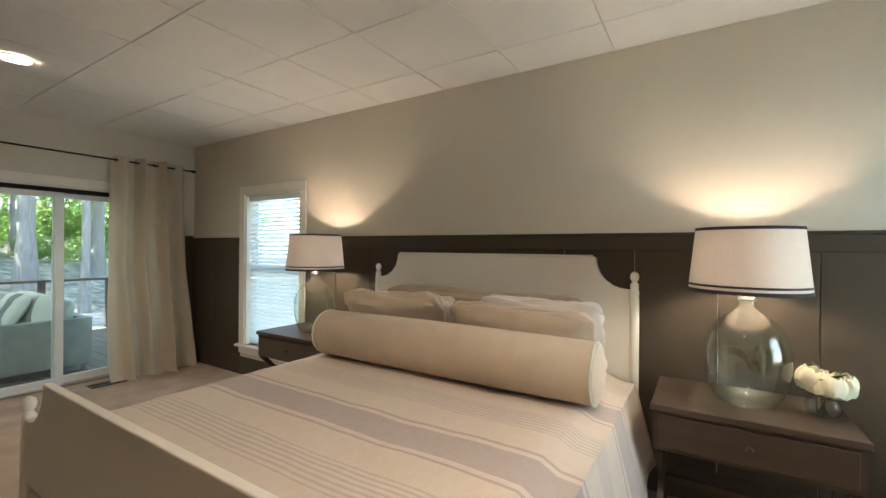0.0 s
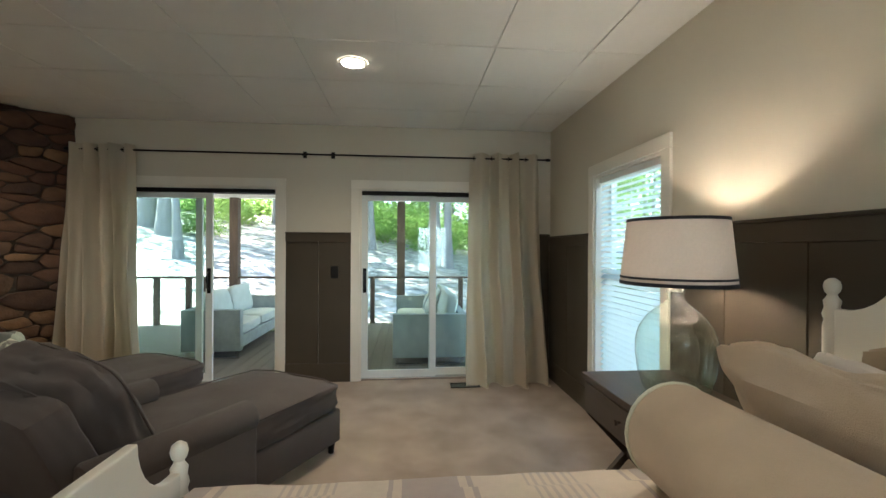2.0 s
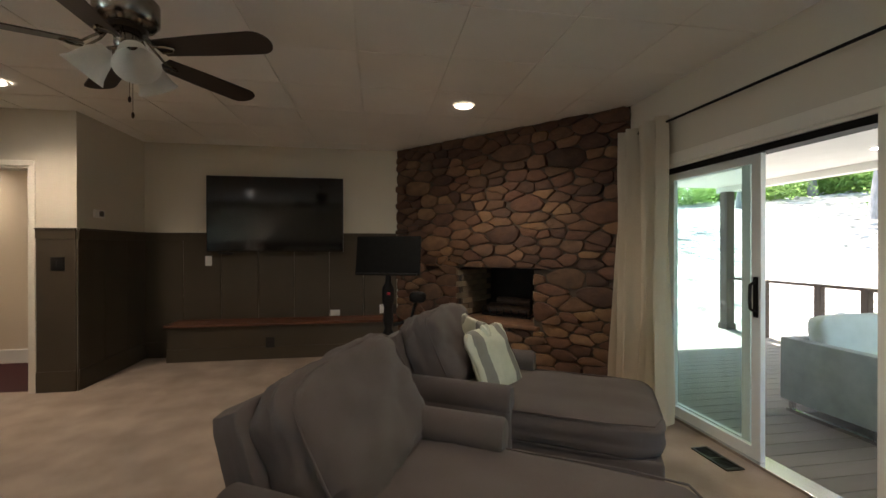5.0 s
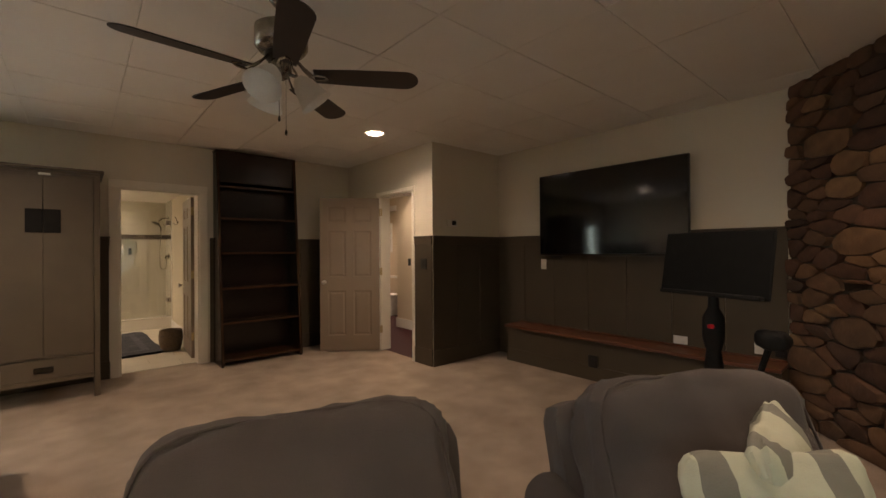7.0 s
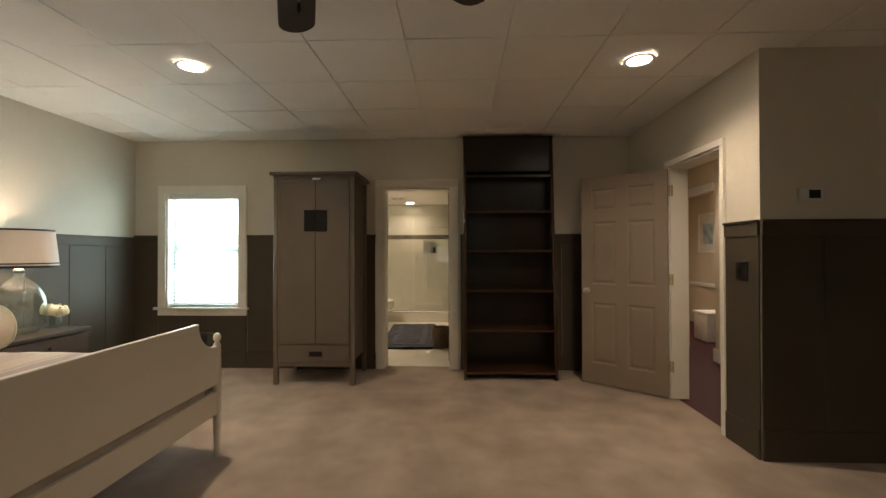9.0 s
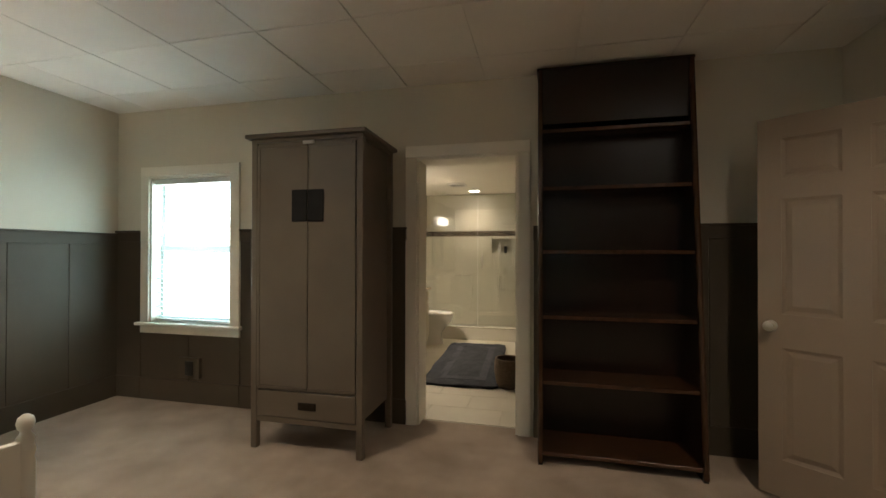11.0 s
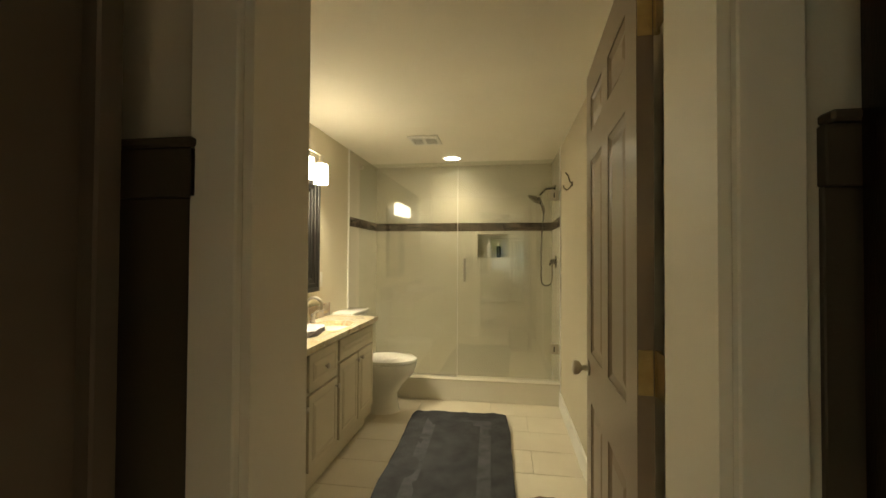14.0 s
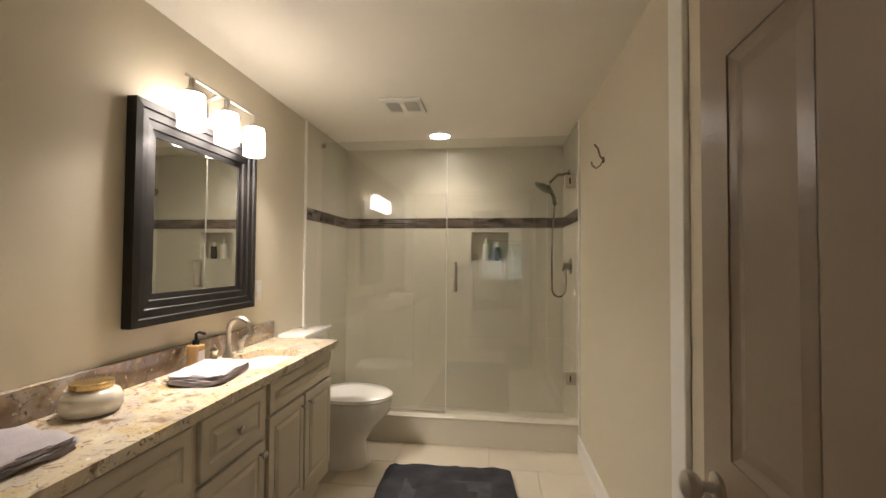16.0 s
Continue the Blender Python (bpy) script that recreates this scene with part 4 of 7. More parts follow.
tagged(part("wall_bath_north.002", bx(-3.54, BN - 0.012, 2.135, -2.605, BN, BCEIL + 0.1), M["bath_wall"]), "beige painted bathroom wall over the doorway", "wall", kind="structure")
tagged(part("ceiling_bath", bx(BW - 0.1, BS - 0.1, BCEIL, BE + 0.1, BN, BCEIL + 0.08), M["bath_ceiling"]), "cream painted flat bathroom ceiling", "ceiling", kind="structure")
casing("door_trim_bath_inner", Matrix.Translation((-2.69, BN - 0.012, 0)) @ Matrix.Rotation(radians(180), 4, "Z"), (0, 0.765, 0, 2.05), lining=False, label="cream casing on the bathroom side of the doorway")
tagged(part("door_trim_linen", bx(BW, -1.60, 0, BW + 0.02, -1.50, 2.16, bevel=0.003), M["white"]), "white casing board on the bathroom wall", "casing", kind="structure")
tagged(part("baseboard", bx(BW, -3.145, 0, BW + 0.016, -1.60, 0.13, bevel=0.004), M["white"]), "white painted bathroom baseboard", "baseboard", kind="structure")


def bath_floor():
    ob = tagged(part("floor_bath", bx(BW - 0.1, BS - 0.1, -0.12, BE + 0.1, -0.10, -0.004), M["grout"]), "cream stone floor tiles with thin joints", "floor", kind="structure")
    me = mesh_of("tile", bx(0.0015, 0.0015, -0.008, 0.6085, 0.3035, 0.002, bevel=0.0015), M["bath_tile"])
    for i in range(4):
        for j in range(13):
            x, y = BW + i * 0.61 - 0.3 * (j % 2), BS + j * 0.305
            if x > BE or y > -0.35:
                continue
            piece("tile", me, ob, Matrix.Translation((x, y, 0)))
    return ob


bath_floor()


# ---- hall beyond the open door ----
tagged(part("floor_hall", bx(-8.1, -4.0, -0.12, -5.45, 1.84, -0.002), M["maroon"]), "dark maroon wood hall floor", "floor", kind="structure")
tagged(part("ceiling_hall", bx(-8.1, -4.0, 2.42, -5.60, 1.84, 2.5), M["bath_ceiling"]), "cream hall ceiling", "ceiling", kind="structure")
HW = -6.62
tagged(part("wall_hall_west", bx(HW - 0.12, -0.42, 0, HW, 1.86, 2.45, bevel=0.01, seg=2), M["hall_wall"]), "cream hall wall", "wall", kind="structure")
tagged(part("wall_hall_north", bx(-7.0, 1.84, 0, -5.60, 1.86, 2.45), M["hall_wall"]), "cream hall wall", "wall", kind="structure")
tagged(part("wall_hall_south", bx(-8.1, -4.0, 0, -5.45, -3.9, 2.45), M["hall_wall"]), "cream hall wall", "wall", kind="structure")
tagged(part("wall_hall_east", bx(-5.60, -3.9, 0, -5.595, -0.15, 2.45), M["hall_wall"]), "cream hall wall", "wall", kind="structure")
tagged(part("wall_hall_far", bx(-8.1, -3.9, 0, -8.0, 1.84, 2.45), M["hall_wall"]), "cream wall of the room past the hall", "wall", kind="structure")
tagged(part("wall_hall_jut", bx(HW - 0.12, -3.9, 0, HW, -1.19, 2.45), M["hall_wall"]), "cream hall wall", "wall", kind="structure")
tagged(part("wall_hall_head", bx(HW - 0.12, -1.19, 2.06, HW, -0.42, 2.45), M["hall_wall"]), "cream wall over the inner doorway", "wall", kind="structure")
ht = thing("door_trim_hall_inner", Matrix.Identity(4), "white casing round the inner hall doorway", "casing", kind="structure")
part("side_board", bx(HW, -1.28, 0, HW + 0.02, -1.19, 2.06), M["white"], ht)
part("head_board", bx(HW, -1.28, 2.06, HW + 0.022, -0.42, 2.15), M["white"], ht)
tagged(part("baseboard_hall", bx(HW, -0.435, 0, HW + 0.018, 1.84, 0.16, bevel=0.004), M["white"]), "white hall baseboard", "baseboard", kind="structure")
pic = thing("framed_picture", Matrix.Translation((-8.0, -2.87, 1.66)), "framed print with a wide pale mat", "picture")
part("mat_board", bx(0, -0.26, -0.33, 0.012, 0.26, 0.33), M["paper"], pic)
part("print", bx(0.012, -0.14, -0.20, 0.014, 0.14, 0.16), M["art"], pic)
pf = bmesh.new()
for y0, z0, y1, z1 in ((-0.28, 0.33, 0.28, 0.35), (-0.28, -0.35, 0.28, -0.33), (-0.28, -0.33, -0.26, 0.33), (0.26, -0.33, 0.28, 0.33)):
    box(pf, 0, y0, z0, 0.022, y1, z1)
part("picture_frame", pf, M["white"], pic)


tagged(part("trim_chair_rail", bx(-8.0, -3.9, 0.70, -7.972, 1.84, 0.76, bevel=0.008, seg=2), M["white"]), "white chair rail round the room past the hall", "trim", kind="structure")
# Plain box standing in for a shape that looks like a toilet tank.
hb = thing("lidded_box", Matrix.Translation((-7.32, -1.66, 0)), "low pale lidded box on the dark floor, in place of a toilet-like shape", "hamper")
part("body", bx(-0.17, -0.17, 0.0, 0.17, 0.17, 0.39, bevel=0.02, seg=2), M["paper"], hb, smooth=True)
part("lid", bx(-0.185, -0.185, 0.39, 0.185, 0.185, 0.43, bevel=0.012, seg=2), M["white"], hb, "flat white lid", True)


# ---- lights that the place has, and two added for the hall ----
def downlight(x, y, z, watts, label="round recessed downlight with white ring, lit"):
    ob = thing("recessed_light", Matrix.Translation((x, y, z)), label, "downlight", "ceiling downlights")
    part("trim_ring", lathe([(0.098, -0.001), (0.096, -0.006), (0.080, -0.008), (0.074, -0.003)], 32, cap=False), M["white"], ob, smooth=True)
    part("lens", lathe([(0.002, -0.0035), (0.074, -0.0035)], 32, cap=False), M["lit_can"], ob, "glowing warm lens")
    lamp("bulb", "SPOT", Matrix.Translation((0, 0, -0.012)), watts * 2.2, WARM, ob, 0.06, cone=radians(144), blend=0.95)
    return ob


for x, y in ((-1.69, 5.54), (-4.735, 5.53), (-4.755, 1.87), (-1.69, 1.89)):
    downlight(x, y, CEIL - 0.003, CAN_W)
downlight(-2.61, -3.40, BCEIL, BATH_CAN_W)
# Unseen fixtures, added to light the hall and the room past it.
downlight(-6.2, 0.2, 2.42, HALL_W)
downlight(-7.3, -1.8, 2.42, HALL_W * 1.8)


def ceiling_fan():
    ob = thing("ceiling_fan", Matrix.Translation((-3.12, 3.66, CEIL - 0.037)), "five-blade dark wood ceiling fan with three opal shades", "ceiling fan")
    part("canopy", lathe([(0.066, 0.035), (0.066, 0.023), (0.058, 0.0), (0.034, -0.027), (0.016, -0.033)], 28), M["dark_nickel"], ob, smooth=True)
    part("downrod", tube([(0, 0, -0.03), (0, 0, -0.14)], 0.011, 12), M["dark_nickel"], ob, smooth=True)
    part("motor", lathe([(0.02, -0.125), (0.108, -0.132), (0.124, -0.145), (0.124, -0.228), (0.106, -0.250), (0.05, -0.268)], 32), M["dark_nickel"], ob, smooth=True)
    part("flywheel", lathe([(0.07, -0.255), (0.078, -0.262), (0.078, -0.285), (0.05, -0.295)], 28), M["bronze"], ob, smooth=True)
    part("switch_housing", lathe([(0.044, -0.285), (0.048, -0.30), (0.048, -0.345), (0.03, -0.375), (0.012, -0.385)], 24), M["dark_nickel"], ob, smooth=True)
    zb = -0.36
    n = 10
    outline = [(0.155, -0.052), (0.36, -0.064), (0.60, -0.070)] + [(0.60 + 0.07 * math.sin(math.pi * k / n), -0.070 * math.cos(math.pi * k / n)) for k in range(1, n)] + [(0.60, 0.070), (0.36, 0.064), (0.155, 0.052)]
    base_angle = 147
    for k in range(5):
        rot = Matrix.Rotation(radians(base_angle + 72 * k), 4, "Z")
        bm = slab([(x, y) for x, y in outline], -0.003, 0.003, bevel=0.0015)
        move(bm, Matrix.Translation((0, 0, zb)) @ Matrix.Rotation(radians(-90 - 12), 4, "X"))
        bl = part("blade", bm, M["fan_blade"], ob, "dark walnut blade", at=rot)
        ir = bmesh.new()
        for s in (-1, 1):
            tube([(0.06, 0.008 * s, -0.275), (0.10, 0.026 * s, -0.325), (0.15, 0.030 * s, zb - 0.008), (0.20, 0.024 * s, zb - 0.008), (0.225, 0.0, zb - 0.008)], 0.006, 6, ir)
        part("blade_iron", ir, M["dark_nickel"], bl, "scrolled nickel bracket", True)
    for k in range(3):
        rot = Matrix.Rotation(radians(40 + 120 * k), 4, "Z")
        part("arm", tube([(0.03, 0, -0.355), (0.065, 0, -0.36), (0.085, 0, -0.375)], 0.009, 8), M["dark_nickel"], ob, smooth=True, at=rot)
        sh = lathe([(0.022, 0.0), (0.034, -0.012), (0.055, -0.045), (0.064, -0.085), (0.074, -0.120), (0.088, -0.145)], 24, cap=False)
        part("shade", sh, M["opal"], ob, "frosted white glass bell shade", True, rot @ Matrix.Translation((0.075, 0, -0.365)) @ Matrix.Rotation(radians(-38), 4, "Y"))
    for x, y, l in ((0.02, 0.02, 0.20), (-0.015, 0.015, 0.26)):
        ch = part("pull_chain", tube([(x, y, -0.37), (x, y, -0.37 - l)], 0.0015, 5), M["dark_nickel"], ob)
        part("chain_bob", lathe([(0.002, 0.0), (0.006, -0.008), (0.006, -0.022), (0.002, -0.028)], 10, at=(x, y, -0.37 - l)), M["bronze"], ch, smooth=True)
    return ob


ceiling_fan()


# ---- curtains ----
ROD_Y, ROD_Z = 6.93, 2.285


def curtain_rod():
    ob = thing("curtain_rod", Matrix.Identity(4), "thin black curtain rod on wall brackets with ball finials", "curtain rod")
    part("rod", tube([(0.14, ROD_Y, ROD_Z), (-4.52, ROD_Y, ROD_Z)], 0.009, 10), M["black"], ob, smooth=True)
    for x in (0.14, -4.52):
        part("finial", lathe([(0.006, -0.028), (0.014, -0.018), (0.018, 0), (0.014, 0.018), (0.006, 0.028)], 14), M["black"], ob, smooth=True, at=Matrix.Translation((x, ROD_Y, ROD_Z)) @ Matrix.Rotation(radians(90), 4, "Y"))
    for x in (0.02, -2.07, -2.35, -4.40):
        b = tube([(x, NORTH, ROD_Z + 0.012), (x, ROD_Y + 0.02, ROD_Z - 0.002), (x, ROD_Y, ROD_Z - 0.014), (x, ROD_Y - 0.014, ROD_Z)], 0.006, 8)
        part("bracket", b, M["black"], ob, smooth=True)
        part("bracket_plate", bx(x - 0.018, NORTH - 0.006, ROD_Z - 0.02, x + 0.018, NORTH, ROD_Z + 0.045, bevel=0.002), M["black"], ob)
    return ob


curtain_rod()


def curtain(x_top0, x_top1, x_bot0, x_bot1, folds, label, seed, belly):
    """A pleated panel hung from eyelets and puddling a little on the floor."""
    ob = thing("curtain", Matrix.Identity(4), label, "curtain", "porch door curtains")
    bm = bmesh.new()
    nx, nz = folds * 14, 40
    z_top = ROD_Z + 0.045
    grid = []
    for j in range(nz + 1):
        f = j / nz
        z = z_top * (1 - f) + 0.004
        row = []
        for i in range(nx + 1):
            u = i / nx
            spread = f ** 0.8
            x = (x_top0 + (x_top1 - x_top0) * u) * (1 - spread) + (x_bot0 + (x_bot1 - x_bot0) * u) * spread
            ph = 2 * math.pi * folds * (u + 0.03 * math.sin(3 * f + seed))
            amp = (0.052 + 0.022 * f * (1 + math.sin(7 * u + seed))) * (0.7 + 0.45 * math.sin(4.1 * u * folds + seed * 3))
            y = ROD_Y - 0.015 + 1.35 * amp * (math.sin(ph) + 0.28 * math.sin(2 * ph + 1.2 + seed)) - belly * max(0, f - 0.25) ** 1.5 * (0.6 + 0.8 * math.sin(2.2 * u + 0.4))
            x += 0.014 * f * math.sin(5 * f + 9 * u) + 0.012 * noise.noise(Vector((u * 9, f * 5, seed)))
            y += 0.012 * noise.noise(Vector((u * 14, f * 3, seed + 5)))
            if f > 0.93:
                y -= (f - 0.93) * 0.9 * (0.5 + 0.5 * math.sin(ph * 0.5 + seed))
                z = max(0.006, z - 0.01) + 0.02 * (1 - f) * abs(math.sin(ph))
            row.append(bm.verts.new((x, min(y, NORTH - 0.03), z)))
        grid.append(row)
    for p, q in zip(grid, grid[1:]):
        for i in range(nx):
            bm.faces.new((p[i], p[i + 1], q[i + 1], q[i]))
    part("cloth", bm, M["curtain"], ob, smooth=True)
    for k in range(folds * 2):
        u = (k + 0.5) / (folds * 2)
        x = x_top0 + (x_top1 - x_top0) * u
        e = lathe([(0.016, -0.003), (0.022, -0.003), (0.022, 0.003), (0.016, 0.003)], 14, cap=False)
        part("eyelet", e, M["bronze"], ob, at=Matrix.Translation((x, ROD_Y, ROD_Z)) @ Matrix.Rotation(radians(90), 4, "Y") @ Matrix.Rotation(radians(30 * (-1) ** k), 4, "X"))
    return ob


curtain(-0.68, 0.04, -0.72, 0.10, 4, "floor-length beige linen curtain gathered beside the porch door", 1.0, 0.16)
curtain(-4.50, -3.93, -4.58, -3.80, 5, "floor-length beige linen curtain drawn aside by the fireplace", 2.2, 0.05)


# ---- bed ----
BX0, BX1, BY0, BY1 = -1.98, 0.085, 2.06, 3.965


def bed():
    ob = thing("bed", Matrix.Identity(4), "cream painted wooden bed with scooped head and foot boards", "bed")

    def board(x, z_bot, z_top, z_scoop, inset, t, name):
        n = 8
        pts = [(BY0 + 0.02, z_bot), (BY0 + 0.02, z_scoop)]
        r = z_top - z_scoop
        for k in range(n + 1):
            a = math.pi / 2 * k / n
            pts.append((BY0 + 0.04 + inset * math.sin(a), z_scoop + r * (1 - math.cos(a))))
        right = [(BY0 + BY1 - y, z) for y, z in pts][::-1]
        bm = slab(pts + right, -t / 2, t / 2, bevel=0.005)
        move(bm, Matrix.Translation((x, 0, 0)) @ Matrix.Rotation(radians(90), 4, "Z"))
        return part(name, bm, M["bed"], ob)

    def post(x, y, h):
        p = [(0.017, 0.0), (0.020, 0.02), (0.016, 0.05), (0.022, 0.18), (0.026, 0.30), (0.026, h - 0.16), (0.022, h - 0.14), (0.027, h - 0.12), (0.021, h - 0.095), (0.024, h - 0.075), (0.016, h - 0.062), (0.013, h - 0.055)]
        ps = part("post", lathe(p, 16, at=(x, y, 0)), M["bed"], ob, smooth=True)
        part("finial", lathe([(0.010, h - 0.058), (0.020, h - 0.045), (0.024, h - 0.028), (0.020, h - 0.010), (0.008, h)], 16, at=(x, y, 0)), M["bed"], ps, "turned ball finial", True)

    board(BX1, 0.35, 1.345, 1.165, 0.17, 0.035, "headboard")
    board(BX0, 0.47, 0.885, 0.715, 0.17, 0.030, "footboard")
    part("headboard_moulding", bx(BX1 - 0.028, BY0 + 0.23, 1.345, BX1 + 0.022, BY1 - 0.23, 1.358, bevel=0.004, seg=2), M["bed"], ob)
    part("foot_rail", bx(BX0 - 0.014, BY0, 0.28, BX0 + 0.014, BY1, 0.425, bevel=0.004), M["bed"], ob)
    for y in (BY0 + 0.02, BY1 - 0.02):
        part("side_rail", bx(BX0, y - 0.014, 0.28, BX1, y + 0.014, 0.43, bevel=0.004), M["bed"], ob)
        post(BX1, y - 0.02 if y < 3 else y + 0.02, 1.265)
        post(BX0, y - 0.02 if y < 3 else y + 0.02, 0.795)
    return ob


bed()
tagged(part("mattress", bx(BX0 + 0.03, BY0 + 0.045, 0.34, BX1 - 0.04, BY1 - 0.045, 0.655, bevel=0.05, seg=3), M["sheet"], smooth=True), "thick cream mattress on the bed", "mattress")


def quilt():
    """A thick quilt over the mattress, falling down both sides."""
    bm = bmesh.new()
    y0, y1 = BY0 + 0.045, BY1 - 0.045
    drop = 0.46
    prof = []
    n = 46
    total = (y1 - y0) + 2 * drop
    for k in range(n + 1):
        s = total * k / n
        if s < drop:
            prof.append((y0 - 0.05 - 0.24 * (drop - s), 0.69 - (drop - s)))
        elif s > total - drop:
            d = s - (total - drop)
            prof.append((y1 + 0.05 + 0.24 * d, 0.69 - d))
        else:
            y = y0 + (s - drop)
            e = min(y - y0, y1 - y)
            prof.append((y, 0.690 - 0.05 * max(0, 1 - e / 0.10) ** 2))
    nx = 44
    grid = []
    for i in range(nx + 1):
        u = i / nx
        x = BX0 + 0.035 + (BX1 - 0.10 - BX0) * u
        row = []
        for k, (y, z) in enumerate(prof):
            w = 0.010 * noise.noise(Vector((x * 2.3, y * 2.0, 1.0))) + 0.006 * noise.noise(Vector((x * 7, y * 6, 4.0)))
            side = z < 0.64
            yy = y + (0.022 * math.sin(x * 11 + 2 * z) * (0.66 - z) * 2.0 if side else 0) * (1 if y > 3 else -1)
            row.append(bm.verts.new((x + 0.01 * noise.noise(Vector((y * 3, z * 3, 7))), yy + w * (1 if y > 3 else -1) * side, z + w * (not side) + 0.004)))
        grid.append(row)
    for p, q in zip(grid, grid[1:]):
        for k in range(n):
            bm.faces.new((p[k], p[k + 1], q[k + 1], q[k]))
    # hem folded under at the foot
    foot = [bm.verts.new((v.co.x - 0.004, v.co.y, v.co.z - 0.06)) for v in grid[0]]
    for k in range(n):
        bm.faces.new((foot[k], foot[k + 1], grid[0][k + 1], grid[0][k]))
    bmesh.ops.recalc_face_normals(bm, faces=bm.faces[:])
    ob = part("quilt", bm, M["quilt"], smooth=True)
    md = ob.modifiers.new("thick", "SOLIDIFY")
    md.thickness, md.offset = 0.018, -1
    return tagged(ob, "cream quilt with taupe stripes spread over the bed", "quilt")


quilt()

bol = thing("bolster_pillow", Matrix.Translation((-0.57, 2.975, 0.838)), "long round linen bolster lying across the bed", "bolster")
bm = bmesh.new()
prof = [(0.02, -0.87), (0.10, -0.868), (0.130, -0.856), (0.140, -0.835), (0.144, -0.5), (0.146, 0.0), (0.144, 0.5), (0.140, 0.835), (0.130, 0.856), (0.10, 0.868), (0.02, 0.87)]
lathe(prof, 32, bm)
for v in bm.verts:
    v.co.x *= 1 + 0.02 * noise.noise(v.co * 2.5)
    v.co.y *= 1 + 0.02 * noise.noise(v.co * 2.1 + Vector((5, 0, 0)))
part("cover", move(bm, Matrix.Rotation(radians(90), 4, "X")), M["linen"], bol, smooth=True)
for s in (-1, 1):
    part("piping", tube([(0.138 * math.cos(a * math.pi / 12), 0.848 * s, 0.138 * math.sin(a * math.pi / 12)) for a in range(25)], 0.006, 6), M["linen_edge"], bol, "pale green piped edge", True)


def pillow(x, y, z, w, h, t, lean, turn, material, label, seed, pinch=0.72):
    """A bed pillow standing on its long edge, leaning back on what is behind."""
    m = Matrix.Translation((x, y, z)) @ Matrix.Rotation(radians(turn), 4, "Z") @ Matrix.Rotation(radians(90 - lean), 4, "Y") @ Matrix.Rotation(radians(90), 4, "Z")
    ob = part("pillow", cushion(w, h, t, 14, 7.0, 0.012, seed, pinch), material, smooth=True, at=m)
    return tagged(ob, label, "pillow", "bed pillows")


pillow(-0.035, 3.01, 0.90, 1.36, 0.42, 0.12, 14, 0, M["back_pillow"], "long tan flax pillow against the headboard", 3)
pillow(-0.15, 3.40, 0.885, 0.66, 0.40, 0.14, 24, 0, M["white_cloth"], "white cotton pillow behind the shams", 5)
pillow(-0.15, 2.52, 0.905, 0.66, 0.42, 0.14, 24, 0, M["white_cloth"], "white cotton pillow behind the shams", 6)
pillow(-0.29, 3.47, 0.885, 0.74, 0.45, 0.16, 24, 3, M["linen"], "tan linen pillow sham leaning on the pillows", 7)
pillow(-0.29, 2.60, 0.870, 0.80, 0.43, 0.17, 26, -2, M["linen"], "tan linen pillow sham with pale flange", 8)


# ---- nightstands and their lamps ----
def nightstand(y0, y1, label):
    ob = thing("nightstand", Matrix.Translation((0, 0, 0)), label, "nightstand", "bedside tables")
    x0, x1 = -0.345, 0.155
    part("tabletop", bx(x0 - 0.012, y0 - 0.012, 0.650, x1, y1 + 0.012, 0.680, bevel=0.004, seg=2), M["oak"], ob)
    part("body", bx(x0 + 0.004, y0, 0.470, x1 - 0.01, y1, 0.650), M["oak"], ob)
    dr = part("drawer", bx(x0 - 0.006, y0 + 0.022, 0.488, x0 + 0.004, y1 - 0.022, 0.636, bevel=0.003), M["oak"], ob)
    part("knob", move(lathe([(0.006, 0.0), (0.007, 0.014), (0.014, 0.020), (0.012, 0.030)], 14), Matrix.Translation((x0 - 0.006, (y0 + y1) / 2, 0.565)) @ Matrix.Rotation(radians(-90), 4, "Y")), M["oak"], dr, smooth=True)
    for y in (y0 + 0.02, y1 - 0.02):
        for xa, xb in ((x0 + 0.02, x1 - 0.04), (x1 - 0.04, x0 + 0.02)):
            d = Vector((xb - xa, 0, 0.47))
            bm = bx(-0.018, -0.014 if xa < xb else -0.013, 0, 0.018, 0.014 if xa < xb else 0.013, d.length)
            part("leg", bm, M["oak"], ob, at=Matrix.Translation((xa, y, 0.002)) @ Matrix.Rotation(math.atan2(d.x, d.z), 4, "Y"))
    part("stretcher", bx((x0 + x1) / 2 - 0.026, y0 + 0.03, 0.225, (x0 + x1) / 2 + 0.006, y1 - 0.03, 0.257), M["oak"], ob)
    return ob


nightstand(1.20, 1.92, "washed oak nightstand with one drawer and crossed legs")
nightstand(4.13, 4.92, "washed oak nightstand under the window with crossed legs")


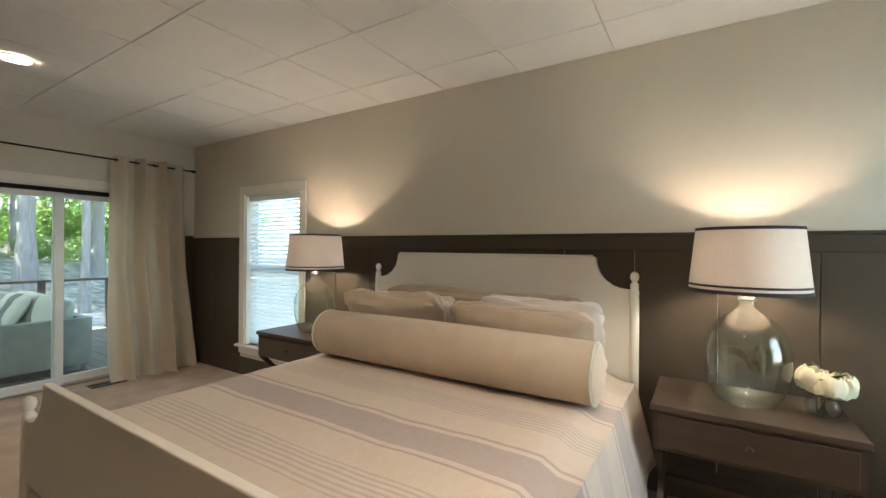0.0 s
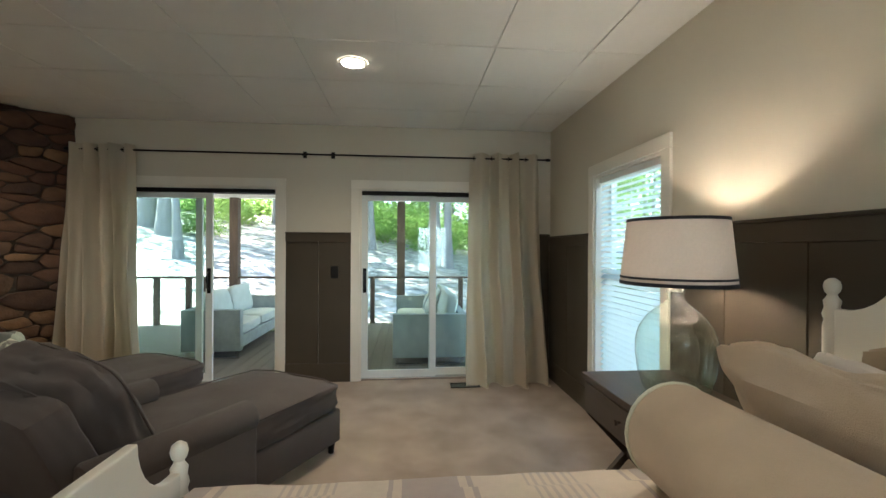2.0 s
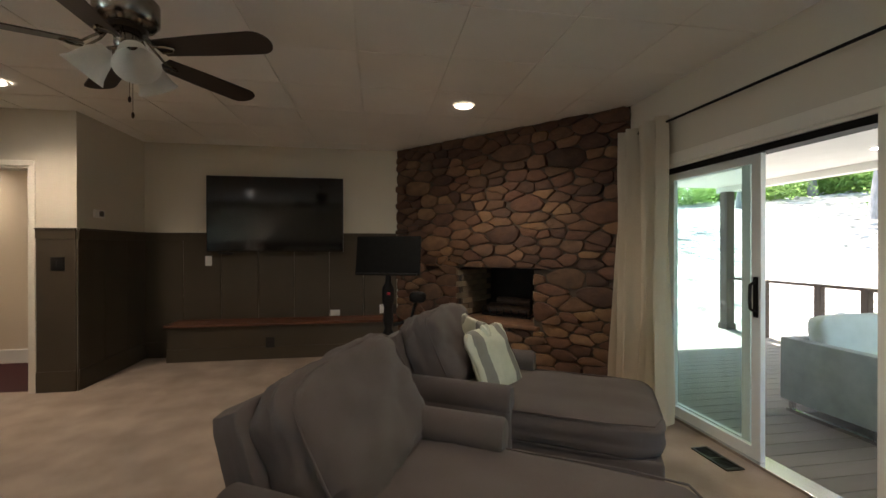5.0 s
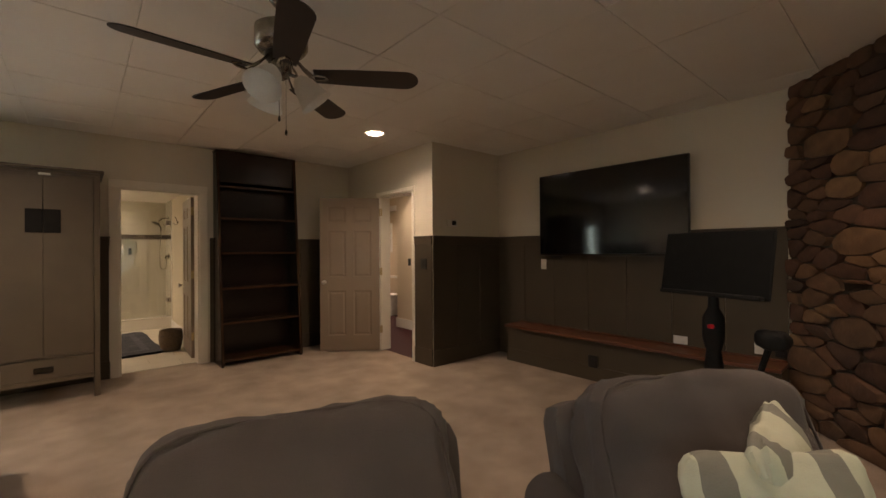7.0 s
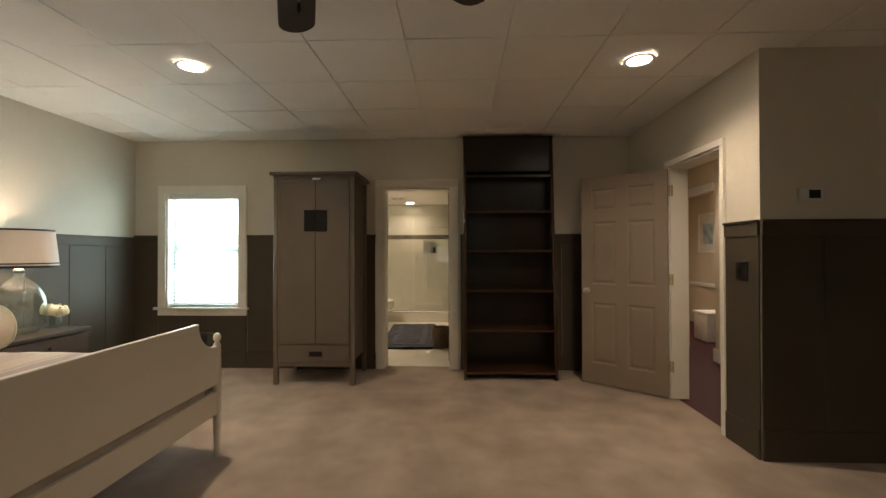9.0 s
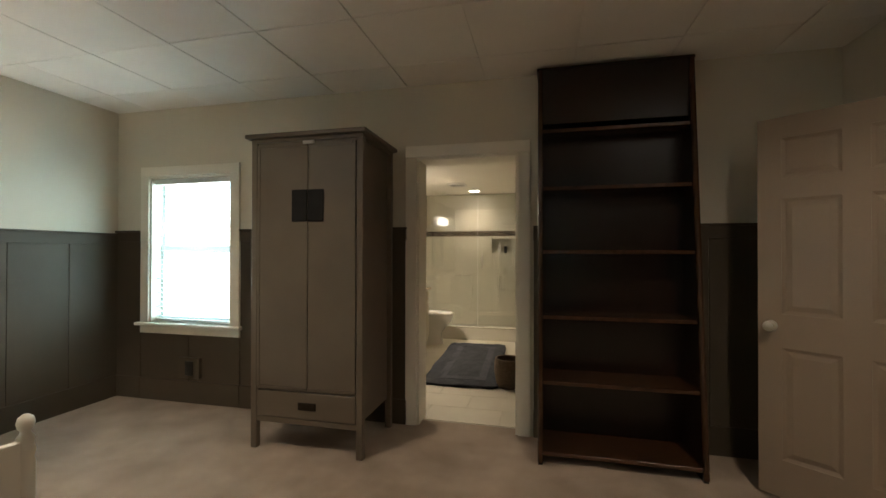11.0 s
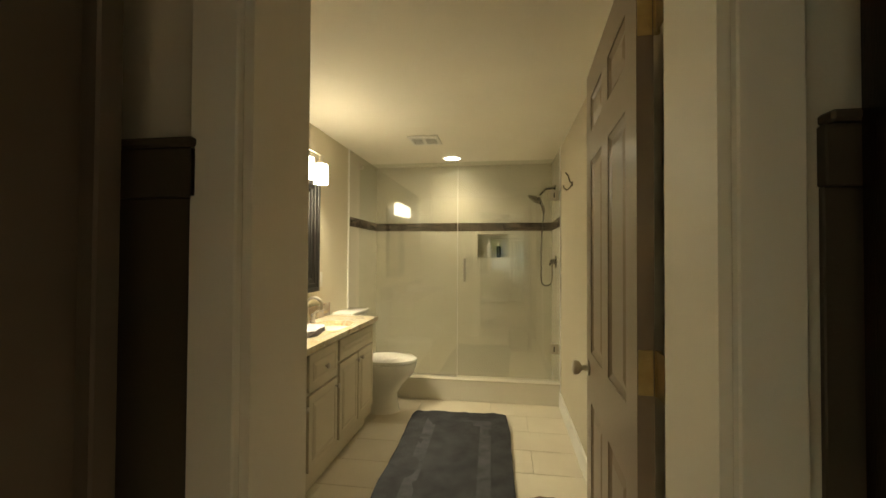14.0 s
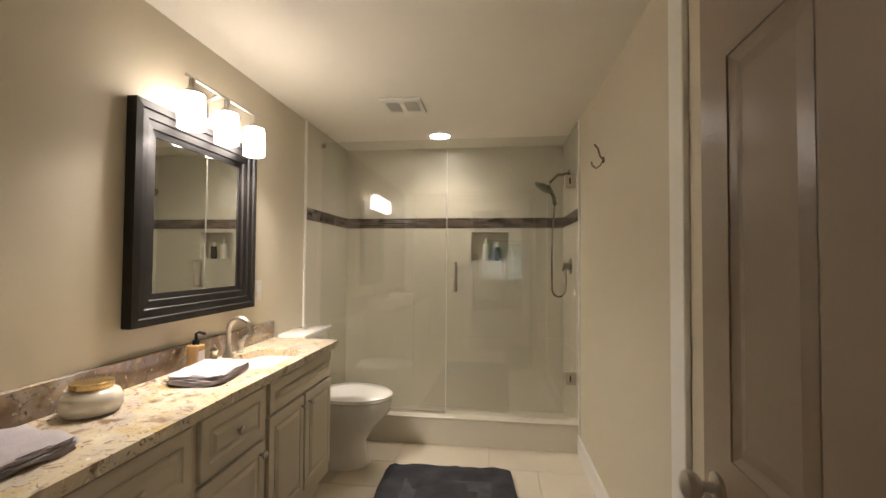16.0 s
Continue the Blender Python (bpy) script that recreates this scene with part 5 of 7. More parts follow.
def table_lamp(x, y, label):
    ob = thing("table_lamp", Matrix.Translation((x, y, 0.681)), label, "table lamp", "bedside lamps")
    outer = [(0.02, 0.004), (0.085, 0.0), (0.115, 0.010), (0.140, 0.05), (0.161, 0.12), (0.171, 0.20), (0.170, 0.26), (0.155, 0.32), (0.122, 0.372), (0.080, 0.410), (0.048, 0.432), (0.035, 0.450), (0.033, 0.478), (0.040, 0.482), (0.040, 0.497), (0.030, 0.50)]
    part("glass_base", lathe(outer, 40, cap=False), M["jug"], ob, "pale green demijohn glass base", True)
    part("stopper", lathe([(0.026, 0.485), (0.031, 0.500), (0.022, 0.510), (0.012, 0.515), (0.012, 0.52)], 20), M["nickel"], ob, smooth=True)
    part("socket", lathe([(0.017, 0.515), (0.019, 0.52), (0.019, 0.56), (0.015, 0.57)], 16), M["nickel"], ob, smooth=True)
    part("bulb", lathe([(0.012, 0.57), (0.022, 0.59), (0.030, 0.62), (0.026, 0.645), (0.010, 0.66)], 16), M["lit_opal"], ob, "lit bulb", True)
    hp = bmesh.new()
    for s in (-1, 1):
        tube([(0.02 * s, 0, 0.51), (0.07 * s, 0, 0.58), (0.07 * s, 0, 0.68), (0.03 * s, 0, 0.76), (0, 0, 0.775)], 0.0025, 6, hp)
    part("harp", hp, M["nickel"], ob)
    sp = bmesh.new()
    for k in range(3):
        a = 2 * math.pi * k / 3
        tube([(0, 0, 0.775), (0.205 * math.cos(a), 0.205 * math.sin(a), 0.79)], 0.002, 5, sp)
    part("spider", sp, M["nickel"], ob)
    z0, z1, r0, r1 = 0.520, 0.815, 0.238, 0.208
    sh = part("shade", lathe([(r0, z0), (r1, z1)], 56, cap=False), M["shade"], ob, "off-white drum shade with black ribbon bands", True)

    def band(za, zb):
        ra, rb = r0 + (r1 - r0) * (za - z0) / (z1 - z0), r0 + (r1 - r0) * (zb - z0) / (z1 - z0)
        part("ribbon", lathe([(ra - 0.002, za), (ra + 0.002, za), (rb + 0.002, zb), (rb - 0.002, zb)], 56, cap=False), M["black_band"], sh, "black ribbon", True)

    band(z1 - 0.012, z1 + 0.002)
    band(z0 - 0.002, z0 + 0.014)
    band(z0 + 0.026, z0 + 0.036)
    lamp("glow", "POINT", Matrix.Translation((0, 0, 0.64)), BED_LAMP_W, (1.0, 0.83, 0.64), ob, 0.035)
    return ob


table_lamp(-0.10, 1.555, "green glass demijohn lamp with drum shade, lit")
table_lamp(-0.10, 4.50, "green glass demijohn lamp with drum shade, lit")


def flower_vase():
    ob = thing("flower_vase", Matrix.Translation((-0.11, 1.285, 0.681)), "cream peony heads in a small round glass vase", "vase")
    part("glass_bowl", lathe([(0.035, 0.0), (0.055, 0.012), (0.064, 0.04), (0.055, 0.075), (0.045, 0.09)], 24, cap=False), M["clear"], ob, smooth=True)
    rng = random.Random(5)

    def petal(r, t0, t1, half):
        """A cupped petal: a patch of a ball with a curled, wavy rim."""
        bm = bmesh.new()
        g = []
        for i in range(6):
            row = []
            for j in range(6):
                u, v = i / 5 * 2 - 1, j / 5
                th = radians(t1 + (t0 - t1) * v)
                az = half * u * (0.55 + 0.45 * math.sin(math.pi * min(1.0, 0.25 + v * 0.75)))
                rr = r * (1 + 0.16 * v * v + 0.05 * math.sin(u * 5 + v * 3) - 0.05 * u * u)
                drop = -0.12 * r * u * u * v
                row.append(bm.verts.new((rr * math.sin(th) * math.cos(az), rr * math.sin(th) * math.sin(az), rr * math.cos(th) + drop)))
            g.append(row)
        for p, q in zip(g, g[1:]):
            for k in range(5):
                bm.faces.new((p[k], p[k + 1], q[k + 1], q[k]))
        return mesh_of("petal", bm, M["flower"], True)

    shells = [(petal(0.060, 42, 128, 0.62), 8), (petal(0.051, 34, 110, 0.62), 7), (petal(0.041, 26, 100, 0.68), 6), (petal(0.030, 16, 95, 0.75), 5), (petal(0.018, 6, 95, 0.9), 4)]
    for cx, cy, cz, s in ((-0.01, 0.035, 0.150, 1.05), (0.0, -0.055, 0.135, 0.95), (-0.055, -0.01, 0.135, 0.9)):
        lean = Matrix.Rotation(radians(18), 4, Vector((cy + 0.02, -cx - 0.03, 0)).normalized())
        for n_shell, (me, count) in enumerate(shells):
            for k in range(count):
                a = 2 * math.pi * (k + 0.5 * (n_shell % 2)) / count + rng.uniform(-0.15, 0.15)
                m = Matrix.Translation((cx, cy, cz)) @ lean @ Matrix.Rotation(a, 4, "Z") @ Matrix.Rotation(radians(rng.uniform(-6, 6)), 4, "Y") @ Matrix.Scale(s, 4)
                piece("petal", me, ob, m)
    for k in range(7):
        a = k * 0.9 + 0.4
        bm = bmesh.new()
        vs = [bm.verts.new(p) for p in ((0, 0, 0), (0.022, 0.055, 0.010), (0, 0.125, -0.004), (-0.022, 0.055, 0.010))]
        bm.faces.new(vs)
        part("leaf", bm, M["leaf"], ob, at=Matrix.Translation((0, 0, 0.12 + 0.012 * (k % 3))) @ Matrix.Rotation(a, 4, "Z") @ Matrix.Rotation(radians(18 + 8 * (k % 3)), 4, "X"))
    st = bmesh.new()
    for k in range(5):
        tube([(0.02 * math.cos(k), 0.02 * math.sin(k), 0.01), (0.01 * math.cos(k), 0.03 * math.sin(k * 2), 0.12)], 0.003, 5, st)
    part("stem", st, M["leaf"], ob)
    return ob


flower_vase()


# ---- chaises ----
def chaise(x, y, turn, label, seed, slump):
    """A chaise lounge: y runs from the back to the foot, the origin at the middle of the foot."""
    ob = thing("chaise_lounge", Matrix.Translation((x, y, 0)) @ Matrix.Rotation(radians(turn), 4, "Z"), label, "chaise", "pair of chaises")
    w = 0.82
    c = M["chaise"]
    part("seat_frame", bx(-w / 2 + 0.015, -1.50, 0.07, w / 2 - 0.015, -0.012, 0.29, bevel=0.02, seg=3), c, ob, smooth=True)
    part("seat_cushion", cushion(w, 1.28, 0.185, 14, 9.0, 0.006, seed, at=(0, -0.635, 0.372)), c, ob, smooth=True)
    pip = bmesh.new()
    for z in (0.455, 0.292):
        q = []
        for k in range(24):
            a = 2 * math.pi * k / 24
            sx, sy = math.cos(a), math.sin(a)
            p = 8.0
            l = (abs(sx) ** p + abs(sy) ** p) ** (1 / p)
            q.append((sx / l * w / 2 * 0.985, -0.635 + sy / l * 0.64 * 0.985, z))
        tube(q + q[:2], 0.005, 5, pip)
    part("piping", pip, c, ob, smooth=True)
    for s in (-1, 1):
        arm = part("arm", bx(-0.075, 0, 0.06, 0.055, 0.66, 0.50, bevel=0.025, seg=3), c, ob, smooth=True, at=Matrix.Translation((s * (w / 2 + 0.01), -1.41, 0)))
        roll = lathe([(0.03, 0.0), (0.070, 0.004), (0.080, 0.018), (0.080, 0.70), (0.070, 0.714), (0.03, 0.718)], 22)
        move(roll, Matrix.Translation((s * (w / 2 - 0.004), -0.745, 0.505)) @ Matrix.Rotation(radians(90), 4, "X"))
        part("arm_roll", roll, c, ob, smooth=True)
    bk = cushion(w + 0.06, 0.15, 0.72, 12, 14.0, 0.004, seed + 2)
    part("backrest", bk, c, ob, smooth=True, at=Matrix.Translation((-0.075, -1.405, 0.45)) @ Matrix.Rotation(radians(22), 4, "X"))
    bc = cushion(w - 0.02, 0.27, 0.54, 16, 5.0, 0.013, seed + 4)
    lean = Matrix.Translation((-0.07, -1.305, 0.640)) @ Matrix.Rotation(radians(26), 4, "X") @ Matrix.Rotation(radians(slump), 4, "Y")
    back = part("back_cushion", bc, c, ob, smooth=True, at=lean)
    welt = bmesh.new()
    for y in (-0.099, 0.099):
        q = []
        for k in range(40):
            sx, sz = math.cos(2 * math.pi * k / 40), math.sin(2 * math.pi * k / 40)
            l = (abs(sx) ** 5 + abs(sz) ** 5) ** 0.2
            q.append((sx / l * (w - 0.02) / 2 * 0.950, y, sz / l * 0.27 * 0.950))
        tube(q + q[:2], 0.005, 6, welt)
    part("welt", welt, c, back, "corded seam", True)
    for px, py in ((-w / 2 + 0.06, -0.06), (w / 2 - 0.06, -0.06), (-w / 2 + 0.06, -1.5), (w / 2 - 0.06, -1.5)):
        part("leg", lathe([(0.018, 0.0), (0.026, 0.075)], 12, at=(px, py, 0.0)), M["black"], ob, "dark turned foot", True)
    return ob


chaise(-2.09, 5.745, -30.3, "grey twill chaise lounge with loose back cushion and rolled arms", 1, 5)
chaise(-3.20, 6.32, -30.0, "grey twill chaise lounge holding two striped throw pillows", 9, -2)
f2 = Matrix.Translation((-3.20, 6.32, 0)) @ Matrix.Rotation(radians(-30), 4, "Z")
for px, py, pz, tz, ln, lab, sd in ((0.0, -0.95, 0.60, -16, 24, "pale striped throw pillow propped on the chaise", 2), (-0.17, -1.07, 0.63, 38, 20, "pale striped throw pillow tucked behind another", 3)):
    m = f2 @ Matrix.Translation((px, py, pz)) @ Matrix.Rotation(radians(tz), 4, "Z") @ Matrix.Rotation(radians(90 + ln), 4, "X") @ Matrix.Translation((0.5, 0, 0))
    tagged(part("throw_pillow", cushion(0.43, 0.43, 0.15, 12, 6.0, 0.008, sd, 0.8, at=(-0.5, 0, 0)), M["throw"], smooth=True, at=m), lab, "throw pillow", "throw pillows")


# ---- armoire, bookcase, television, bench ----
def armoire():
    x0, x1, y0, y1 = -2.515, -1.70, 0.06, 0.615
    ob = thing("armoire", Matrix.Identity(4), "tall taupe lacquered two-door armoire with square plate", "armoire")
    part("body", bx(x0 + 0.03, y0, 0.22, x1 - 0.03, y1 - 0.012, 2.06), M["armoire"], ob)
    part("cornice", bx(x0 - 0.03, y0 - 0.02, 2.085, x1 + 0.03, y1 + 0.035, 2.115, bevel=0.008, seg=2), M["armoire"], ob)
    part("top_rail", bx(x0, y0 + 0.002, 2.06, x1, y1, 2.085), M["armoire"], ob)
    for x in (x0, x1 - 0.045):
        for y in (y0, y1 - 0.045):
            part("corner_post", bx(x, y, 0.0, x + 0.045, y + 0.045, 2.06, bevel=0.004), M["armoire"], ob)
    xm = (x0 + x1) / 2 - 0.018
    for s in (-1, 1):
        a, b = (x0 + 0.048, xm - 0.002) if s < 0 else (xm + 0.002, x1 - 0.048)
        d = part("door", bx(a, y1 - 0.012, 0.412, b, y1 - 0.001, 2.040, bevel=0.003), M["armoire"], ob)
        bd = bmesh.new()
        outer = (a, 0.412, a + 0.022, 2.04) if s < 0 else (b - 0.022, 0.412, b, 2.04)
        c0, c1 = (a + 0.022, b) if s < 0 else (a, b - 0.022)
        for p in (outer, (c0, 0.412, c1, 0.434), (c0, 2.018, c1, 2.04)):
            box(bd, p[0] + 0.002, y1 - 0.001, p[1] + 0.002, p[2] - 0.0005, y1 + 0.004, p[3] - 0.002)
        part("door_border", bd, M["armoire"], d)
        pa, pb = (xm - 0.115, xm - 0.002) if s < 0 else (xm + 0.002, xm + 0.115)
        part("lock_plate", bx(pa, y1 + 0.001, 1.525, pb, y1 + 0.008, 1.735, bevel=0.002), M["black"], d, "dark square iron plate")
    part("drawer", bx(x0 + 0.048, y1 - 0.012, 0.225, x1 - 0.048, y1 - 0.001, 0.400, bevel=0.003), M["armoire"], ob)
    part("drawer_pull", bx(xm - 0.065, y1 - 0.001, 0.285, xm + 0.065, y1 + 0.010, 0.335, bevel=0.006, seg=2), M["bronze"], ob, "dark metal pull")
    part("apron", bx(x0 + 0.045, y1 - 0.03, 0.185, x1 - 0.045, y1 - 0.006, 0.222), M["armoire"], ob)
    part("latch", bx(xm - 0.05, y1 + 0.002, 2.035, xm + 0.03, y1 + 0.02, 2.055, bevel=0.004), M["plate_white"], ob, "small white child latch")
    return ob


armoire()


def bookcase():
    """A tall case that leans: its front slopes back as it rises."""
    x0, x1 = -4.555, -3.60
    ob = thing("bookcase", Matrix.Identity(4), "tall empty dark-stained leaning bookcase", "bookcase")
    yb, y_bot, y_top, h = 0.03, 0.40, 0.17, 2.575
    t = 0.028

    def front(z):
        return y_bot + (y_top - y_bot) * z / h

    for x in (x0, x1 - t):
        bm = bmesh.new()
        vs = [[bm.verts.new((xx, y, z)) for y, z in ((yb, 0), (front(0), 0), (front(h), h), (yb, h))] for xx in (x, x + t)]
        bm.faces.new(vs[0][::-1])
        bm.faces.new(vs[1])
        for k in range(4):
            bm.faces.new((vs[0][k], vs[0][(k + 1) % 4], vs[1][(k + 1) % 4], vs[1][k]))
        part("side_panel", bm, M["dark_wood"], ob)
        ed = tube([(x + t / 2, front(0.02) + 0.006, 0.02), (x + t / 2, front(h - 0.02) + 0.006, h - 0.02)], 0.017, 8)
        part("edge_strip", ed, M["edge_highlight_wood"], ob, smooth=True)
    part("back_panel", bx(x0 + t, yb, 0.05, x1 - t, yb + 0.012, h - 0.01), M["dark_wood"], ob)
    # The shelves' lighter brown puts their edge highlights into the colour.
    for z in (0.055, 0.485, 0.895, 1.315, 1.735, 2.125):
        part("shelf", bx(x0 + t, yb + 0.012, z, x1 - t, front(z) - 0.006, z + 0.024, bevel=0.003), M["edge_highlight_wood"], ob)
    part("top", bx(x0 - 0.008, yb, h - 0.022, x1 + 0.008, front(h) + 0.01, h, bevel=0.003), M["dark_wood"], ob)
    part("top_fascia", bx(x0 + t, front(2.15) - 0.05, 2.19, x1 - t, front(2.15) - 0.03, h - 0.022), M["dark_wood"], ob)
    return ob


bookcase()


def television():
    y0, y1, z0, z1 = 2.72, 4.34, 1.275, 2.21
    ob = thing("television", Matrix.Identity(4), "large black flat television hung on the wall", "television")
    part("wall_mount", bx(-6.60 + 0.03, 3.2, 1.5, -6.545, 3.9, 1.95), M["black"], ob)
    part("case", bx(-6.545, y0, z0, -6.508, y1, z1, bevel=0.006, seg=2), M["plate_black"], ob)
    part("screen", bx(-6.508, y0 + 0.012, z0 + 0.022, -6.506, y1 - 0.012, z1 - 0.012), M["screen"], ob, "glossy dark screen")
    part("bottom_bar", bx(-6.508, y0 + 0.01, z0 + 0.004, -6.503, y1 - 0.01, z0 + 0.018), M["bronze"], ob)
    part("receiver_bump", bx(-6.54, 2.85, z0 - 0.03, -6.515, 3.02, z0, bevel=0.006), M["plate_black"], ob)
    return ob


television()


def bench():
    ob = thing("bench", Matrix.Identity(4), "long taupe built-in bench with a reddish wood seat", "bench")
    part("body", bx(-6.588, 2.36, 0.0, -6.335, 5.02, 0.405), M["panel"], ob)
    part("plinth", bx(-6.335, 2.36, 0.0, -6.318, 5.02, 0.15, bevel=0.003), M["panel"], ob)
    part("seat", bx(-6.588, 2.335, 0.405, -6.295, 5.02, 0.435, bevel=0.006, seg=2), M["walnut"], ob, "varnished red-brown seat board")
    part("back_moulding", bx(-6.588, 2.36, 0.436, -6.572, 5.02, 0.452, bevel=0.004), M["walnut"], ob)
    return ob


bench()


def music_stand():
    """Black stand: tilted desk on a knobbed column over bar feet."""
    ob = thing("music_stand", Matrix.Translation((-5.30, 4.87, 0)) @ Matrix.Rotation(radians(72), 4, "Z"), "black music stand with wide tilted desk and bar feet", "music stand")
    bm = bx(-0.335, -0.012, -0.20, 0.335, 0.012, 0.20, bevel=0.012, seg=2)
    part("desk", bm, M["black_soft"], ob, at=Matrix.Translation((0, 0, 1.25)) @ Matrix.Rotation(radians(-10), 4, "X"))
    part("lip", bx(-0.31, -0.085, 1.055, 0.31, -0.03, 1.078, bevel=0.006), M["black"], ob)
    part("column", lathe([(0.045, 0.10), (0.05, 0.3), (0.03, 0.34), (0.06, 0.40), (0.06, 0.47), (0.035, 0.52), (0.055, 0.60), (0.04, 0.72), (0.06, 0.80), (0.06, 0.92), (0.03, 0.98), (0.026, 1.08)], 16), M["black"], ob, smooth=True)
    for z, l, y in ((0.03, 0.27, -0.10), (0.24, 0.30, 0.06)):
        part("foot_bar", bx(-l, y - 0.03, z - 0.03, l, y + 0.03, z + 0.02, bevel=0.008, seg=2), M["black"], ob)
    part("upright", bx(-0.06, -0.05, 0.05, 0.06, 0.03, 0.24, bevel=0.01), M["black"], ob)
    part("cable", tube([(-0.03, -0.058, 0.20), (-0.02, -0.07, 0.13), (0.0, -0.07, 0.10), (0.02, -0.07, 0.13), (0.035, -0.058, 0.20)], 0.008, 6), M["paper"], ob, "pale looped cable", True)
    part("side_arm", tube([(0.05, 0.0, 0.55), (0.22, 0.05, 0.60), (0.27, 0.06, 0.78)], 0.018, 8), M["black"], ob, smooth=True)
    part("side_head", cushion(0.17, 0.10, 0.11, 6, 3, 0.004, 3, at=(0.29, 0.06, 0.83)), M["black"], ob, smooth=True)
    part("indicator", lathe([(0.004, 0.0), (0.018, 0.004), (0.018, 0.022), (0.004, 0.028)], 12, at=(0.02, -0.055, 0.86)), M["red"], ob, "small red knob", True)
    return ob


music_stand()


# ---- plates, vents, thermostat ----
def plate(m, w, h, material, label, category, toggles=1, z=0):
    ob = thing(category.replace(" ", "_"), m, label, category)
    part("cover", bx(-w / 2, 0, -h / 2, w / 2, 0.007, h / 2, bevel=0.002), material, ob)
    for k in range(toggles):
        x = (k - (toggles - 1) / 2) * 0.046
        part("rocker", bx(x - 0.016, 0.007, -0.033, x + 0.016, 0.010, 0.033, bevel=0.001), material, ob)
    return ob


def on(key, s, z, off=0.012):
    return W[key][1] @ Matrix.Translation((s, off, z))


plate(on("north", 0.2 + 2.05, 1.115), 0.075, 0.125, M["plate_black"], "black switch plate on the wainscot between the doors", "wall switch")
plate(on("door", 0.15, 1.185), 0.115, 0.125, M["plate_black"], "black double switch plate beside the hall doorway", "wall switch", 2)
plate(on("west", 5.02 - 2.72, 1.17), 0.075, 0.12, M["plate_white"], "white switch plate under the television", "wall switch")
plate(on("west", 5.02 - 4.23, 0.495), 0.12, 0.075, M["plate_white"], "white outlet plate over the bench", "wall outlet")
plate(on("west", 5.02 - 4.83, 0.53), 0.07, 0.115, M["plate_white"], "white outlet plate over the bench", "wall outlet")
plate(on("west", 0.05, 0.53), 0.075, 0.12, M["plate_black"], "black outlet plate by the fireplace", "wall outlet")
plate(Matrix.Translation((-6.318, 3.50, 0.20)) @ Matrix.Rotation(radians(-90), 4, "Z"), 0.10, 0.125, M["plate_black"], "black outlet plate on the bench front", "wall outlet")
plate(on("south", 5.445 - 0.645, 0.312, 0.046), 0.08, 0.125, M["plate_black"], "black outlet plate on the wainscot under the window", "wall outlet")
th = thing("thermostat", on("jog", 6.6 - 5.745, 1.672, 0.0), "small white thermostat with dark display", "thermostat")
part("body", bx(-0.075, 0, -0.04, 0.075, 0.022, 0.04, bevel=0.004), M["plate_white"], th)
part("display", bx(-0.055, 0.022, -0.025, 0.015, 0.024, 0.028), M["plate_black"], th, "dark display")


def floor_vent(x, y, w, d, turn, label):
    ob = thing("floor_vent", Matrix.Translation((x, y, 0.0)) @ Matrix.Rotation(radians(turn), 4, "Z"), label, "floor vent")
    # Black sheet gives the duct's shade below the fins as colour.
    part("tray", bx(-w / 2 + 0.012, -d / 2 + 0.012, 0.0005, w / 2 - 0.012, d / 2 - 0.012, 0.002), M["plate_black"], ob)
    rim = bmesh.new()
    for p in ((-w / 2, -d / 2, w / 2, -d / 2 + 0.014), (-w / 2, d / 2 - 0.014, w / 2, d / 2), (-w / 2, -d / 2 + 0.014, -w / 2 + 0.014, d / 2 - 0.014), (w / 2 - 0.014, -d / 2 + 0.014, w / 2, d / 2 - 0.014), (-0.008, -d / 2 + 0.014, 0.008, d / 2 - 0.014)):
        box(rim, p[0], p[1], 0.0005, p[2], p[3], 0.008)
    part("rim", rim, M["bronze"], ob)
    me = mesh_of("fin", bx(-0.0015, -d / 2 + 0.014, 0.002, 0.0015, d / 2 - 0.014, 0.007), M["bronze"])
    for k in range(int(w / 0.014) - 3):
        piece("fin", me, ob, Matrix.Translation((-w / 2 + 0.026 + k * 0.014, 0, 0)))
    return ob


plate(Matrix.Translation((HW + 0.001, -0.04, 1.15)) @ Matrix.Rotation(radians(-90), 4, "Z"), 0.075, 0.12, M["plate_black"], "black switch plate on the hall wall", "wall switch")
floor_vent(-0.74, 6.80, 0.29, 0.14, 0, "bronze floor register by the curtain")
floor_vent(-3.38, 6.86, 0.29, 0.12, 0, "bronze floor register by the open door")


# ---- bathroom things ----
VX, VY0, VY1 = -2.115, -2.505, -0.215


